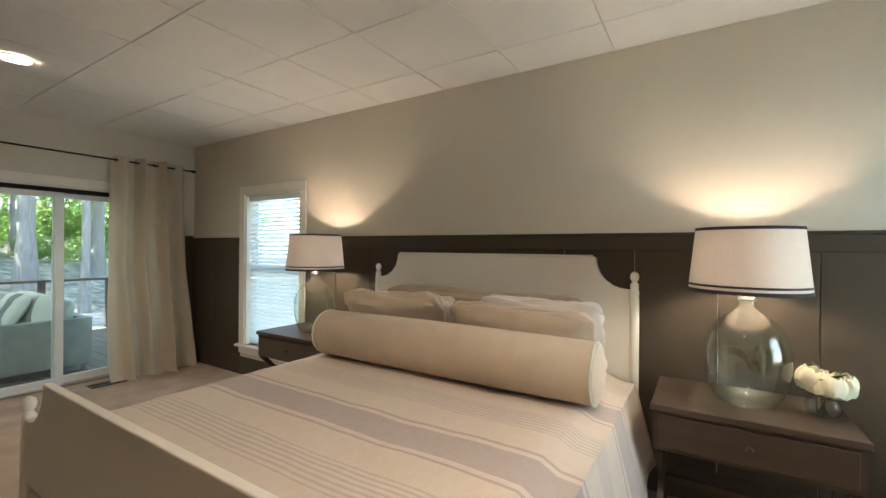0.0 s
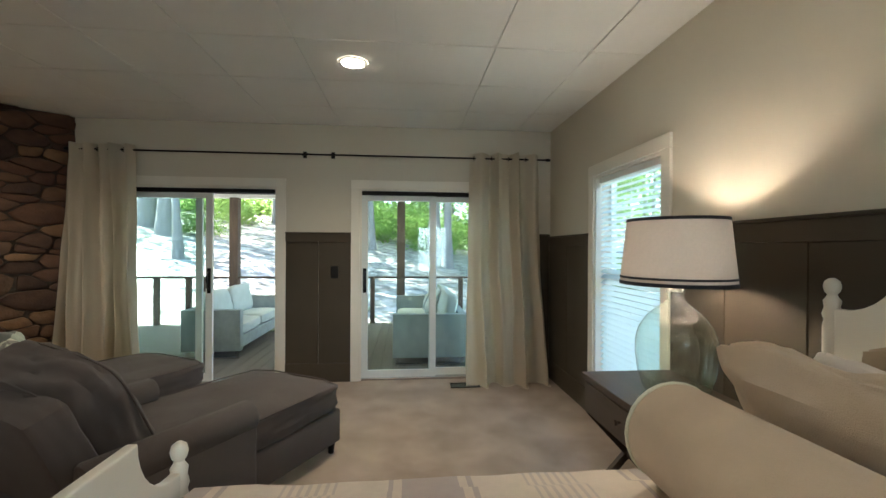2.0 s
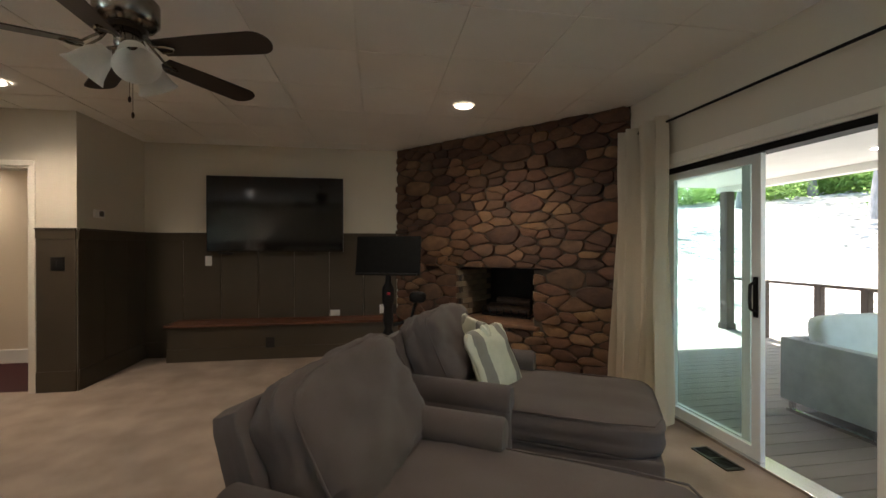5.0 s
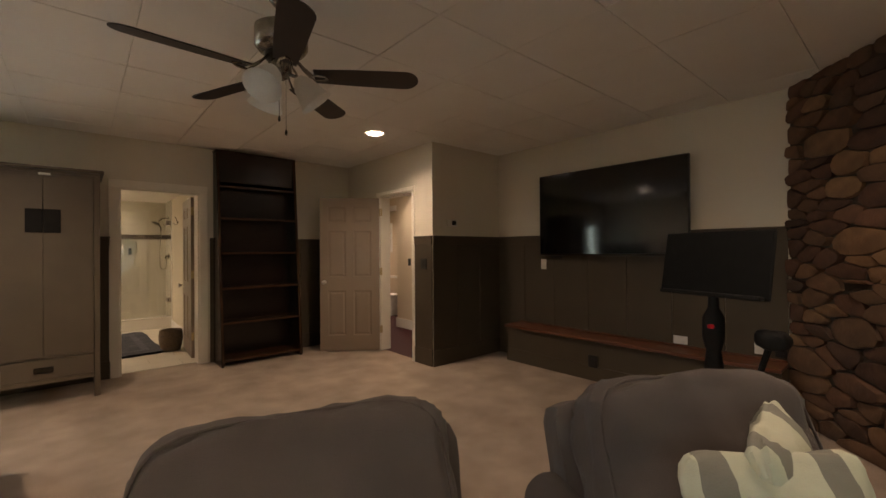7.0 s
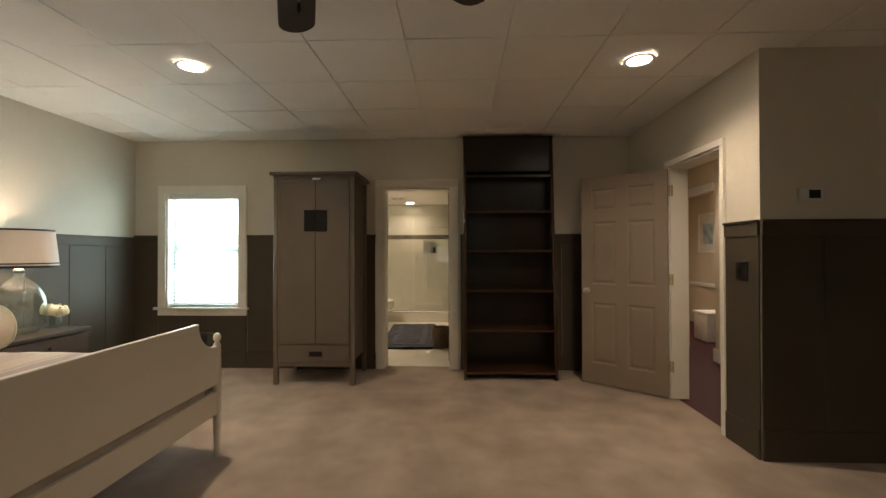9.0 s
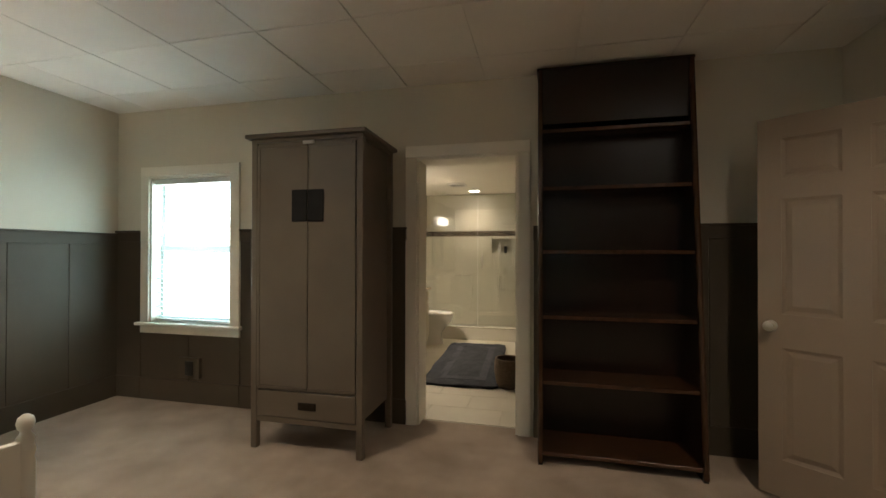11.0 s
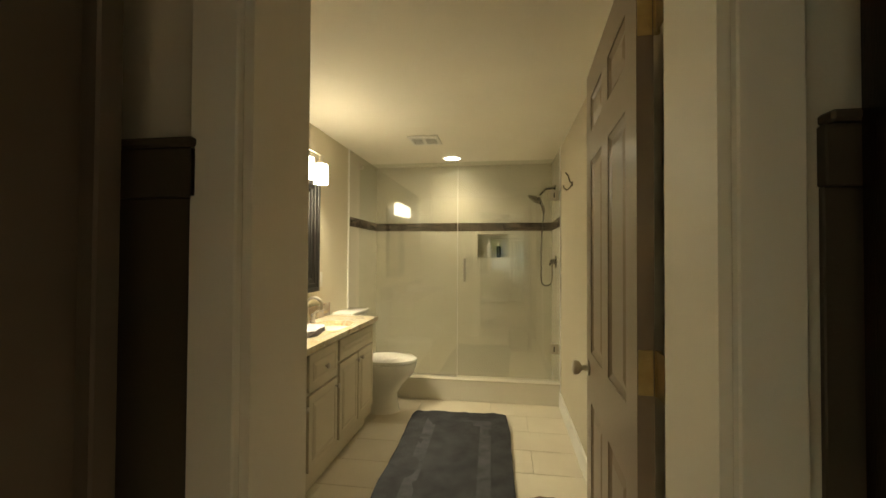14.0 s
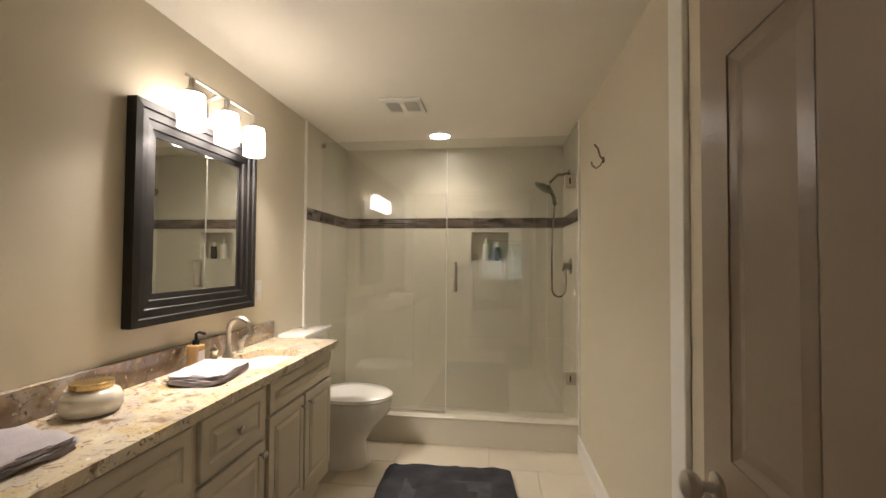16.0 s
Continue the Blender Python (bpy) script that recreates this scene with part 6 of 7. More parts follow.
def vanity():
    ob = thing("vanity_cabinet", Matrix.Identity(4), "long cream painted vanity cabinet with drawers and raised-panel doors", "vanity")
    part("body", bx(VX + 0.018, VY0, 0.10, BE - 0.002, VY1, 0.808), M["cabinet"], ob)
    part("toe_kick", bx(VX + 0.07, VY0 + 0.01, 0.004, BE - 0.01, VY1, 0.10), M["cabinet"], ob)

    def front(y0, y1, z0, z1, name, knobs):
        d = part(name, bx(VX, y0 + 0.004, z0, VX + 0.018, y1 - 0.004, z1, bevel=0.004, seg=2), M["cabinet"], ob)
        if z1 - z0 > 0.1:
            pb = bmesh.new()
            for a, b, xa, xb in ((0.045, 0.052, VX - 0.0005, VX + 0.005), (0.052, 0.075, VX + 0.005, VX - 0.002)):
                o = [pb.verts.new((xa, y, z)) for y, z in ((y0 + a, z0 + a), (y1 - a, z0 + a), (y1 - a, z1 - a), (y0 + a, z1 - a))]
                i = [pb.verts.new((xb, y, z)) for y, z in ((y0 + b, z0 + b), (y1 - b, z0 + b), (y1 - b, z1 - b), (y0 + b, z1 - b))]
                for k in range(4):
                    pb.faces.new((o[k], o[(k + 1) % 4], i[(k + 1) % 4], i[k]))
            pb.faces.new(i)
            bmesh.ops.translate(pb, vec=(-0.003, 0, 0), verts=pb.verts)
            part("raised_panel", pb, M["cabinet"], d)
        for y, z in knobs:
            part("knob", move(lathe([(0.006, 0.0), (0.006, 0.012), (0.015, 0.018), (0.016, 0.026), (0.008, 0.032)], 16), Matrix.Translation((VX, y, z)) @ Matrix.Rotation(radians(-90), 4, "Y")), M["nickel"], d, "round nickel knob", True)

    front(-2.49, -1.83, 0.66, 0.79, "false_drawer", [])
    front(-2.49, -2.165, 0.17, 0.645, "door", [(-2.20, 0.60)])
    front(-2.155, -1.83, 0.17, 0.645, "door", [(-2.12, 0.60)])
    for y0, y1, kd in ((-1.80, -1.42, 0), (-1.39, -0.97, 1), (-0.94, -0.56, 0), (-0.53, -0.235, 1)):
        front(y0, y1, 0.59, 0.79, "drawer", [((y0 + y1) / 2, 0.69)])
        front(y0, y1, 0.17, 0.575, "door", [(y0 + 0.035, 0.53)])
    return ob


vanity()
SINK = (-1.955, -2.03)


def counter():
    ob = thing("countertop", Matrix.Identity(4), "speckled gold and brown granite countertop with backsplash", "countertop")
    bm = bmesh.new()
    z0, z1 = 0.810, 0.845
    x0, x1, y0, y1 = VX - 0.03, BE - 0.002, VY0 - 0.02, VY1
    n = 28
    hole = [(SINK[0] + 0.135 * math.copysign(abs(math.cos(a)) ** 0.6, math.cos(a)), SINK[1] + 0.205 * math.copysign(abs(math.sin(a)) ** 0.6, math.sin(a))) for a in (2 * math.pi * k / n for k in range(n))]
    rim = []
    for hx, hy in hole:
        dx, dy = hx - SINK[0], hy - SINK[1]
        f = min(((x1 if dx > 0 else x0) - SINK[0]) / dx if abs(dx) > 1e-6 else 9e9, ((SINK[1] + 0.45 if dy > 0 else y0) - SINK[1]) / dy if abs(dy) > 1e-6 else 9e9)
        rim.append((SINK[0] + dx * f, SINK[1] + dy * f))
    for z, flip in ((z1, False), (z0, True)):
        hi = [bm.verts.new((x, y, z)) for x, y in hole]
        ho = [bm.verts.new((x, y, z)) for x, y in rim]
        for k in range(n):
            f = (hi[k], ho[k], ho[(k + 1) % n], hi[(k + 1) % n])
            bm.faces.new(f[::-1] if flip else f)
        if z == z1:
            top = hi
        else:
            for k in range(n):
                bm.faces.new((top[k], top[(k + 1) % n], hi[(k + 1) % n], hi[k]))
    box(bm, x0, SINK[1] + 0.45, z0, x1, y1, z1)
    box(bm, x0, y0, z0, x0 + 0.003, SINK[1] + 0.45, z1 - 0.0005)
    box(bm, x0, y0, z0, x1, y0 + 0.003, z1 - 0.0005)
    part("slab", bm, M["granite"], ob)
    part("slab_corner", bx(x0 + 0.003, y0 + 0.003, z0 + 0.001, x1, SINK[1] - 0.24, z1 - 0.0015), M["granite"], ob)
    part("slab_corner", bx(x0 + 0.003, SINK[1] + 0.24, z0 + 0.001, x1, SINK[1] + 0.45, z1 - 0.0015), M["granite"], ob)
    part("slab_corner", bx(x0 + 0.003, SINK[1] - 0.24, z0 + 0.001, SINK[0] - 0.155, SINK[1] + 0.24, z1 - 0.0015), M["granite"], ob)
    part("slab_corner", bx(SINK[0] + 0.155, SINK[1] - 0.24, z0 + 0.001, x1, SINK[1] + 0.24, z1 - 0.0015), M["granite"], ob)
    part("backsplash", bx(BE - 0.024, y0, z1, BE - 0.002, y1, z1 + 0.10, bevel=0.002), M["granite_brown"], ob)
    return ob


counter()
bm = bmesh.new()
n = 28
rings = []
for f, z in ((1.0, 0.812), (0.97, 0.76), (0.85, 0.70), (0.5, 0.675), (0.06, 0.668)):
    rings.append([bm.verts.new((SINK[0] + 0.138 * f * math.copysign(abs(math.cos(a)) ** 0.6, math.cos(a)), SINK[1] + 0.208 * f * math.copysign(abs(math.sin(a)) ** 0.6, math.sin(a)), z)) for a in (2 * math.pi * k / n for k in range(n))])
for p, q in zip(rings, rings[1:]):
    for k in range(n):
        bm.faces.new((p[k], p[(k + 1) % n], q[(k + 1) % n], q[k]))
sk = tagged(part("sink_basin", bm, M["porcelain"], smooth=True), "white undermount porcelain sink basin", "sink")
part("drain", lathe([(0.002, 0.6695), (0.022, 0.6695), (0.022, 0.672), (0.002, 0.672)], 16, at=(SINK[0], SINK[1], 0)), M["nickel"], sk, smooth=True)


def faucet():
    ob = thing("faucet", Matrix.Translation((-1.79, -2.03, 0.845)), "nickel gooseneck faucet with two lever handles", "faucet")
    part("spout_base", lathe([(0.026, 0.0), (0.026, 0.008), (0.016, 0.02), (0.013, 0.05)], 18), M["nickel"], ob, smooth=True)
    pts = [(0, 0, 0.04), (0, 0, 0.13)] + [(-0.055 + 0.055 * math.cos(a * math.pi / 8), 0, 0.13 + 0.055 * math.sin(a * math.pi / 8)) for a in range(1, 9)] + [(-0.112, 0, 0.105)]
    part("spout", tube(pts, 0.011, 12), M["nickel"], ob, smooth=True)
    for s in (-1, 1):
        h = part("handle", lathe([(0.022, 0.0), (0.022, 0.008), (0.013, 0.018), (0.012, 0.04), (0.017, 0.05), (0.012, 0.062)], 16, at=(0, 0.10 * s, 0)), M["nickel"], ob, smooth=True)
        part("lever", tube([(0, 0.10 * s, 0.055), (-0.012, 0.115 * s, 0.075), (-0.02, 0.14 * s, 0.082)], 0.006, 8), M["nickel"], h, smooth=True)
    return ob


faucet()
sb = thing("soap_dispenser", Matrix.Translation((-1.80, -1.80, 0.845)), "amber soap bottle with black pump and pale label", "soap bottle")
part("bottle", bx(-0.026, -0.026, 0, 0.026, 0.026, 0.105, bevel=0.008, seg=3), M["soap"], sb, smooth=True)
part("label", bx(-0.0275, -0.018, 0.035, -0.0265, 0.018, 0.08), M["paper"], sb, "pale label")
part("pump", move(tube([(0, 0, 0.105), (0, 0, 0.15), (-0.012, 0, 0.155), (-0.042, 0, 0.150)], 0.006, 8), Matrix.Identity(4)), M["black"], sb, "black pump", True)
part("collar", lathe([(0.014, 0.103), (0.014, 0.122)], 14), M["black"], sb, smooth=True)

cj = thing("candle_jar", Matrix.Translation((-1.84, -1.31, 0.845)) @ Matrix.Diagonal((1.18, 1.18, 0.95, 1)), "squat pearl glass candle jar with gold lid", "candle jar")
part("jar", lathe([(0.04, 0.0), (0.058, 0.004), (0.066, 0.02), (0.066, 0.05), (0.056, 0.07), (0.042, 0.078)], 32), M["wax"], cj, smooth=True)
part("lid", lathe([(0.044, 0.078), (0.046, 0.082), (0.046, 0.098), (0.04, 0.101)], 32), M["gold"], cj, "gold metal lid", True)


def towel(x, y, turn, label):
    ob = thing("folded_towel", Matrix.Translation((x, y, 0.846)) @ Matrix.Rotation(radians(turn), 4, "Z"), label, "towel", "folded towels")
    for k, (w, d) in enumerate(((0.20, 0.29), (0.205, 0.28))):
        part("fold", cushion(w, d, 0.020, 8, 7, 0.006, k + turn, at=(0.004 * k, -0.004 * k, 0.010 + k * 0.0155)), M["towel"], ob, smooth=True)
    return ob


towel(-1.93, -1.72, 8, "mauve-grey towel folded by the sink")
towel(-1.93, -0.97, -4, "mauve-grey towel folded on the granite")


def wall_mirror():
    y0, y1, z0, z1 = -2.285, -1.52, 1.055, 1.895
    ob = thing("wall_mirror", Matrix.Identity(4), "mirror in a wide stepped black wood frame", "mirror")
    x = BE - 0.003
    prof = [(0.0, 0.0), (0.0, 0.040), (0.028, 0.043), (0.032, 0.034), (0.060, 0.034), (0.064, 0.026), (0.092, 0.024), (0.096, 0.015), (0.118, 0.013), (0.118, 0.0)]
    bm = bmesh.new()
    rings = []
    for a, h in prof:
        rings.append([bm.verts.new((x - h, y, z)) for y, z in ((y0 + a, z0 + a), (y1 - a, z0 + a), (y1 - a, z1 - a), (y0 + a, z1 - a))])
    for p, q in zip(rings, rings[1:]):
        for k in range(4):
            bm.faces.new((p[k], p[(k + 1) % 4], q[(k + 1) % 4], q[k]))
    bmesh.ops.recalc_face_normals(bm, faces=bm.faces[:])
    part("mirror_frame", bm, M["mirror_wood"], ob, "stepped black wood frame")
    part("mirror_glass", bx(x - 0.008, y0 + 0.112, z0 + 0.112, x - 0.002, y1 - 0.112, z1 - 0.112), M["mirror"], ob)
    return ob


wall_mirror()


def vanity_light():
    ob = thing("vanity_light", Matrix.Translation((BE, -1.935, 2.0)), "three-light nickel vanity bar with glowing glass shades", "wall light")
    part("backplate", bx(-0.018, 0.0, -0.055, 0, 0.12, 0.055, bevel=0.004), M["nickel"], ob)
    part("stem", tube([(-0.015, 0.06, 0), (-0.115, 0.06, 0.032)], 0.010, 10), M["nickel"], ob, smooth=True)
    part("bar", tube([(-0.115, -0.24, 0.032), (-0.115, 0.27, 0.032)], 0.007, 10), M["nickel"], ob, smooth=True)
    for y in (-0.20, 0.015, 0.235):
        part("socket_cup", lathe([(0.012, 0.03), (0.012, -0.01), (0.028, -0.02), (0.032, -0.038)], 18, at=(-0.115, y, 0)), M["nickel"], ob, smooth=True)
        part("shade", lathe([(0.030, -0.030), (0.047, -0.036), (0.051, -0.10), (0.050, -0.172), (0.042, -0.176)], 26, at=(-0.115, y, 0)), M["lit_shade"], ob, "glowing white glass cylinder", True)
        lamp("bulb", "SPOT", Matrix.Translation((-0.115, y, -0.185)), 5.0, (1.0, 0.87, 0.70), ob, 0.035, cone=radians(155), blend=1.0)
    return ob


vanity_light()
sw = plate(Matrix.Translation((BE - 0.001, -2.375, 1.135)) @ Matrix.Rotation(radians(90), 4, "Z"), 0.07, 0.115, M["plate_white"], "white switch plate beside the mirror", "wall switch")


def toilet():
    ob = thing("toilet", Matrix.Translation((-2.075, -2.825, 0)) @ Matrix.Diagonal((1, 1, 1.065, 1)), "white two-piece toilet with closed lid", "toilet")

    def oval(cx, rx, ry, z, k=24):
        return [(cx + (rx if math.cos(a) < 0 else rx * 0.8) * math.cos(a), ry * math.sin(a), z) for a in (2 * math.pi * i / k for i in range(k))]

    def skin(rows):
        bm = bmesh.new()
        rg = [[bm.verts.new(p) for p in r] for r in rows]
        for p, q in zip(rg, rg[1:]):
            for i in range(len(p)):
                bm.faces.new((p[i], p[(i + 1) % len(p)], q[(i + 1) % len(p)], q[i]))
        bm.faces.new(rg[0][::-1])
        bm.faces.new(rg[-1])
        return bm

    part("bowl", skin([oval(0.0, 0.17, 0.125, 0.0), oval(0.0, 0.16, 0.112, 0.03), oval(0.0, 0.145, 0.10, 0.14), oval(-0.02, 0.18, 0.12, 0.22), oval(-0.04, 0.25, 0.165, 0.31), oval(-0.04, 0.275, 0.182, 0.375), oval(-0.04, 0.27, 0.18, 0.392)]), M["porcelain"], ob, smooth=True)
    part("seat", skin([oval(-0.04, 0.272, 0.182, 0.394), oval(-0.04, 0.278, 0.187, 0.402), oval(-0.04, 0.276, 0.185, 0.410)]), M["porcelain"], ob, smooth=True)
    part("lid", skin([oval(-0.04, 0.276, 0.186, 0.412), oval(-0.04, 0.276, 0.186, 0.420), oval(-0.04, 0.25, 0.165, 0.434), oval(-0.04, 0.15, 0.09, 0.440)]), M["porcelain"], ob, smooth=True)
    part("tank", bx(0.19, -0.20, 0.37, 0.385, 0.20, 0.76, bevel=0.03, seg=3), M["porcelain"], ob, smooth=True)
    tl = part("tank_lid", bx(0.175, -0.215, 0.76, 0.39, 0.215, 0.795, bevel=0.012, seg=2), M["porcelain"], ob, smooth=True)
    part("flush_button", lathe([(0.022, 0.795), (0.022, 0.800), (0.004, 0.801)], 18, at=(0.28, 0, 0)), M["steel"], tl, smooth=True)
    return ob


toilet()


# ---- shower ----
GY = -3.215


def shower():
    cb = thing("shower_curb", Matrix.Identity(4), "low cream tiled shower curb", "shower curb", kind="structure")
    part("curb_body", bx(BW + 0.001, GY - 0.05, 0.0, BE - 0.001, GY + 0.07, 0.185), M["shower_tile"], cb)
    part("curb_cap", bx(BW + 0.001, GY - 0.055, 0.185, BE - 0.001, GY + 0.078, 0.20, bevel=0.004), M["shower_tile"], cb)
    tagged(part("shower_floor", bx(BW + 0.001, BS + 0.001, 0.0, BE - 0.001, GY - 0.05, 0.05), M["grout"]), "small-tiled shower floor", "shower floor", kind="structure")
    me = mesh_of("tile", bx(0.001, 0.001, 0, 0.049, 0.049, 0.004, bevel=0.001), M["bath_tile"])
    fo = bpy.data.objects["shower_floor"]
    for i in range(37):
        for j in range(8):
            piece("tile", me, fo, Matrix.Translation((BW + 0.01 + i * 0.05, GY - 0.06 - (j + 1) * 0.05, 0.05)))
    # wall tiles in large slabs, with a band of small glass bricks
    sides = (("shower_tiling_back", Matrix.Translation((BE, BS, 0)) @ Matrix.Rotation(radians(0), 4, "Z") @ Matrix.Scale(-1, 4, (1, 0, 0)), BE - BW, True),
             ("shower_tiling_east", Matrix.Translation((BE, BS, 0)) @ Matrix.Rotation(radians(90), 4, "Z"), -2.96 - BS, False),
             ("shower_tiling_west", Matrix.Translation((BW, GY + 0.08, 0)) @ Matrix.Rotation(radians(-90), 4, "Z"), GY + 0.08 - BS, False))
    z_a, z_b = 1.585, 1.675
    hx0, hx1, hz0, hz1 = BE - (BW + 0.78), BE - (BW + 0.455), 1.30, 1.56
    for nm, m, length, hole in sides:
        if hole:
            m = Matrix.Translation((BE, BS, 0)) @ Matrix.Rotation(radians(180), 4, "Z") @ Matrix.Scale(-1, 4, (0, 1, 0))
        ob = thing(nm, Matrix.Identity(4), "large cream shower wall tiles with a dark mosaic band", "shower wall", kind="structure")

        def put(name, s0, s1, za, zb, t, material):
            bm = bx(s0 + 0.0008, 0.0, za + 0.0008, s1 - 0.0008, t, zb - 0.0008)
            move(bm, m)
            bmesh.ops.recalc_face_normals(bm, faces=bm.faces[:])
            part(name, bm, material, ob)

        put("backer", 0.0, length, 0.05, 0.06, 0.004, M["grout"])
        rows = [(0.05, 0.66), (0.66, 1.27), (1.27, z_a), (z_b, BCEIL)]
        for za, zb in rows:
            s = 0.0
            while s < length - 0.02:
                e = min(length, s + 0.62)
                if hole and za == 1.27:
                    for a, b, c, d in ((s, min(e, hx0), za, zb), (max(s, hx1), e, za, zb), (max(s, hx0), min(e, hx1), za, hz0), (max(s, hx0), min(e, hx1), hz1, zb)):
                        if b - a > 0.01 and d - c > 0.004:
                            put("tile", a, b, c, d, 0.009, M["shower_tile"])
                else:
                    put("tile", s, e, za, zb, 0.009, M["shower_tile"])
                s = e
        rng = random.Random(len(nm))
        put("band_bed", 0, length, z_a, z_b, 0.004, M["grout"])
        for r in range(5):
            s = -rng.uniform(0, 0.06)
            while s < length:
                w = rng.choice((0.05, 0.075, 0.10))
                a, b = max(s, 0.0), min(s + w, length)
                if b - a > 0.012:
                    put("mosaic_tile", a, b, z_a + 0.003 + r * 0.0172, z_a + 0.003 + (r + 1) * 0.0172, 0.010, M["mosaic"])
                s += w
    nb = thing("shower_niche", Matrix.Identity(4), "square recessed shower niche", "niche", kind="structure")
    x0, x1 = BW + 0.455, BW + 0.78
    part("niche_back", bx(x0 - 0.01, BS - 0.11, 1.29, x1 + 0.01, BS - 0.10, 1.57), M["shower_tile"], nb)
    for i, p in enumerate(((x0, 1.30, x0 + 0.006, 1.56), (x1 - 0.006, 1.30, x1, 1.56), (x0 + 0.006, 1.30, x1 - 0.006, 1.308), (x0 + 0.006, 1.552, x1 - 0.006, 1.56))):
        part("niche_side", bx(p[0], BS - 0.10, p[1], p[2], BS + 0.010, p[3]), M["shower_tile"], nb)
    for x, h, mt, lb in ((x0 + 0.10, 0.16, M["plate_black"], "dark shampoo bottle in the niche"), (x0 + 0.20, 0.19, M["paper"], "pale shampoo bottle in the niche")):
        bt = thing("shampoo_bottle", Matrix.Translation((x, BS - 0.05, 1.308)), lb, "bottle")
        part("bottle", bx(-0.024, -0.018, 0, 0.024, 0.018, h * 0.75, bevel=0.008, seg=2), mt, bt, smooth=True)
        part("cap", lathe([(0.012, h * 0.75), (0.012, h)], 12), M["paper"], bt, smooth=True)
    gl = thing("shower_screen", Matrix.Identity(4), "frameless clear glass shower screen with hinged door", "shower screen")
    xs = -2.69
    ztop = 2.20
    for nm, a, b in (("fixed_pane", xs + 0.003, BE - 0.012), ("door_pane", BW + 0.012, xs - 0.003)):
        g = part(nm, bx(a, GY - 0.005, 0.203, b, GY + 0.005, ztop), M["shower_pane"], gl)
        g.visible_shadow = False
    part("bottom_channel", bx(xs, GY - 0.009, 0.20, BE - 0.012, GY + 0.009, 0.214), M["steel"], gl)
    part("edge_seal", bx(xs - 0.003, GY - 0.006, 0.21, xs + 0.003, GY + 0.006, ztop), M["paper"], gl)
    for z in (0.49, 1.875):
        hg = part("hinge", bx(BW + 0.010, GY - 0.014, z - 0.045, BW + 0.085, GY + 0.014, z + 0.045, bevel=0.003), M["nickel"], gl, "square nickel hinge")
        part("hinge_slot", bx(BW + 0.045, GY + 0.014, z - 0.022, BW + 0.055, GY + 0.016, z + 0.022), M["bronze"], hg)
    part("clip", bx(BE - 0.045, GY - 0.012, 2.16, BE - 0.012, GY + 0.012, 2.19), M["nickel"], gl)
    for s in (-1, 1):
        y = GY + s * 0.045
        part("handle", tube([(-2.755, GY + 0.006 * s, 1.09), (-2.755, y, 1.09), (-2.755, y, 1.10), (-2.755, y, 1.28), (-2.755, y, 1.29), (-2.755, GY + 0.006 * s, 1.29)], 0.009, 10), M["nickel"], gl, "nickel bar handle", True)
    for x0, x1, y0 in ((BE - 0.012, BE - 0.001, -2.955), (BW + 0.001, BW + 0.010, GY + 0.085)):
        part("jamb_strip", bx(x0, y0, 0.0, x1, y0 + 0.02, BCEIL), M["white"], gl)
    sh = thing("hand_shower", Matrix.Identity(4), "nickel hand shower on an arm with hanging hose", "shower head")
    y = -3.45
    part("arm", tube([(BW + 0.01, y, 1.98), (BW + 0.10, y, 1.97), (BW + 0.16, y, 1.91)], 0.011, 10), M["dark_nickel"], sh, smooth=True)
    part("flange", move(lathe([(0.028, 0.0), (0.026, 0.01)], 16), Matrix.Translation((BW + 0.01, y, 1.98)) @ Matrix.Rotation(radians(90), 4, "Y")), M["dark_nickel"], sh, smooth=True)
    part("head", move(lathe([(0.02, 0.035), (0.045, 0.02), (0.072, 0.008), (0.072, -0.006), (0.06, -0.012)], 24), Matrix.Translation((BW + 0.21, y, 1.87)) @ Matrix.Rotation(radians(-35), 4, "Y")), M["dark_nickel"], sh, smooth=True)
    part("wand", tube([(BW + 0.17, y, 1.89), (BW + 0.13, y + 0.01, 1.80), (BW + 0.12, y + 0.01, 1.74)], 0.016, 10), M["dark_nickel"], sh, smooth=True)
    hose = [(BW + 0.12, y + 0.01, 1.75), (BW + 0.135, y + 0.015, 1.60), (BW + 0.145, y + 0.02, 1.40), (BW + 0.145, y + 0.025, 1.22)]
    hose += [(BW + 0.095 + 0.05 * math.cos(math.pi * k / 8), y + 0.03, 1.10 - 0.06 * math.sin(math.pi * k / 8)) for k in range(9)]
    hose += [(BW + 0.042, y + 0.035, 1.16), (BW + 0.045, y + 0.04, 1.24)]
    part("hose", tube(hose, 0.007, 8), M["dark_nickel"], sh, smooth=True)
    part("valve", move(lathe([(0.06, 0.0), (0.058, 0.008), (0.026, 0.014), (0.024, 0.05), (0.018, 0.056)], 24), Matrix.Translation((BW + 0.009, y + 0.04, 1.27)) @ Matrix.Rotation(radians(90), 4, "Y")), M["dark_nickel"], sh, smooth=True)
    part("valve_lever", tube([(BW + 0.055, y + 0.04, 1.27), (BW + 0.07, y + 0.06, 1.25), (BW + 0.075, y + 0.10, 1.24)], 0.008, 8), M["dark_nickel"], sh, smooth=True)


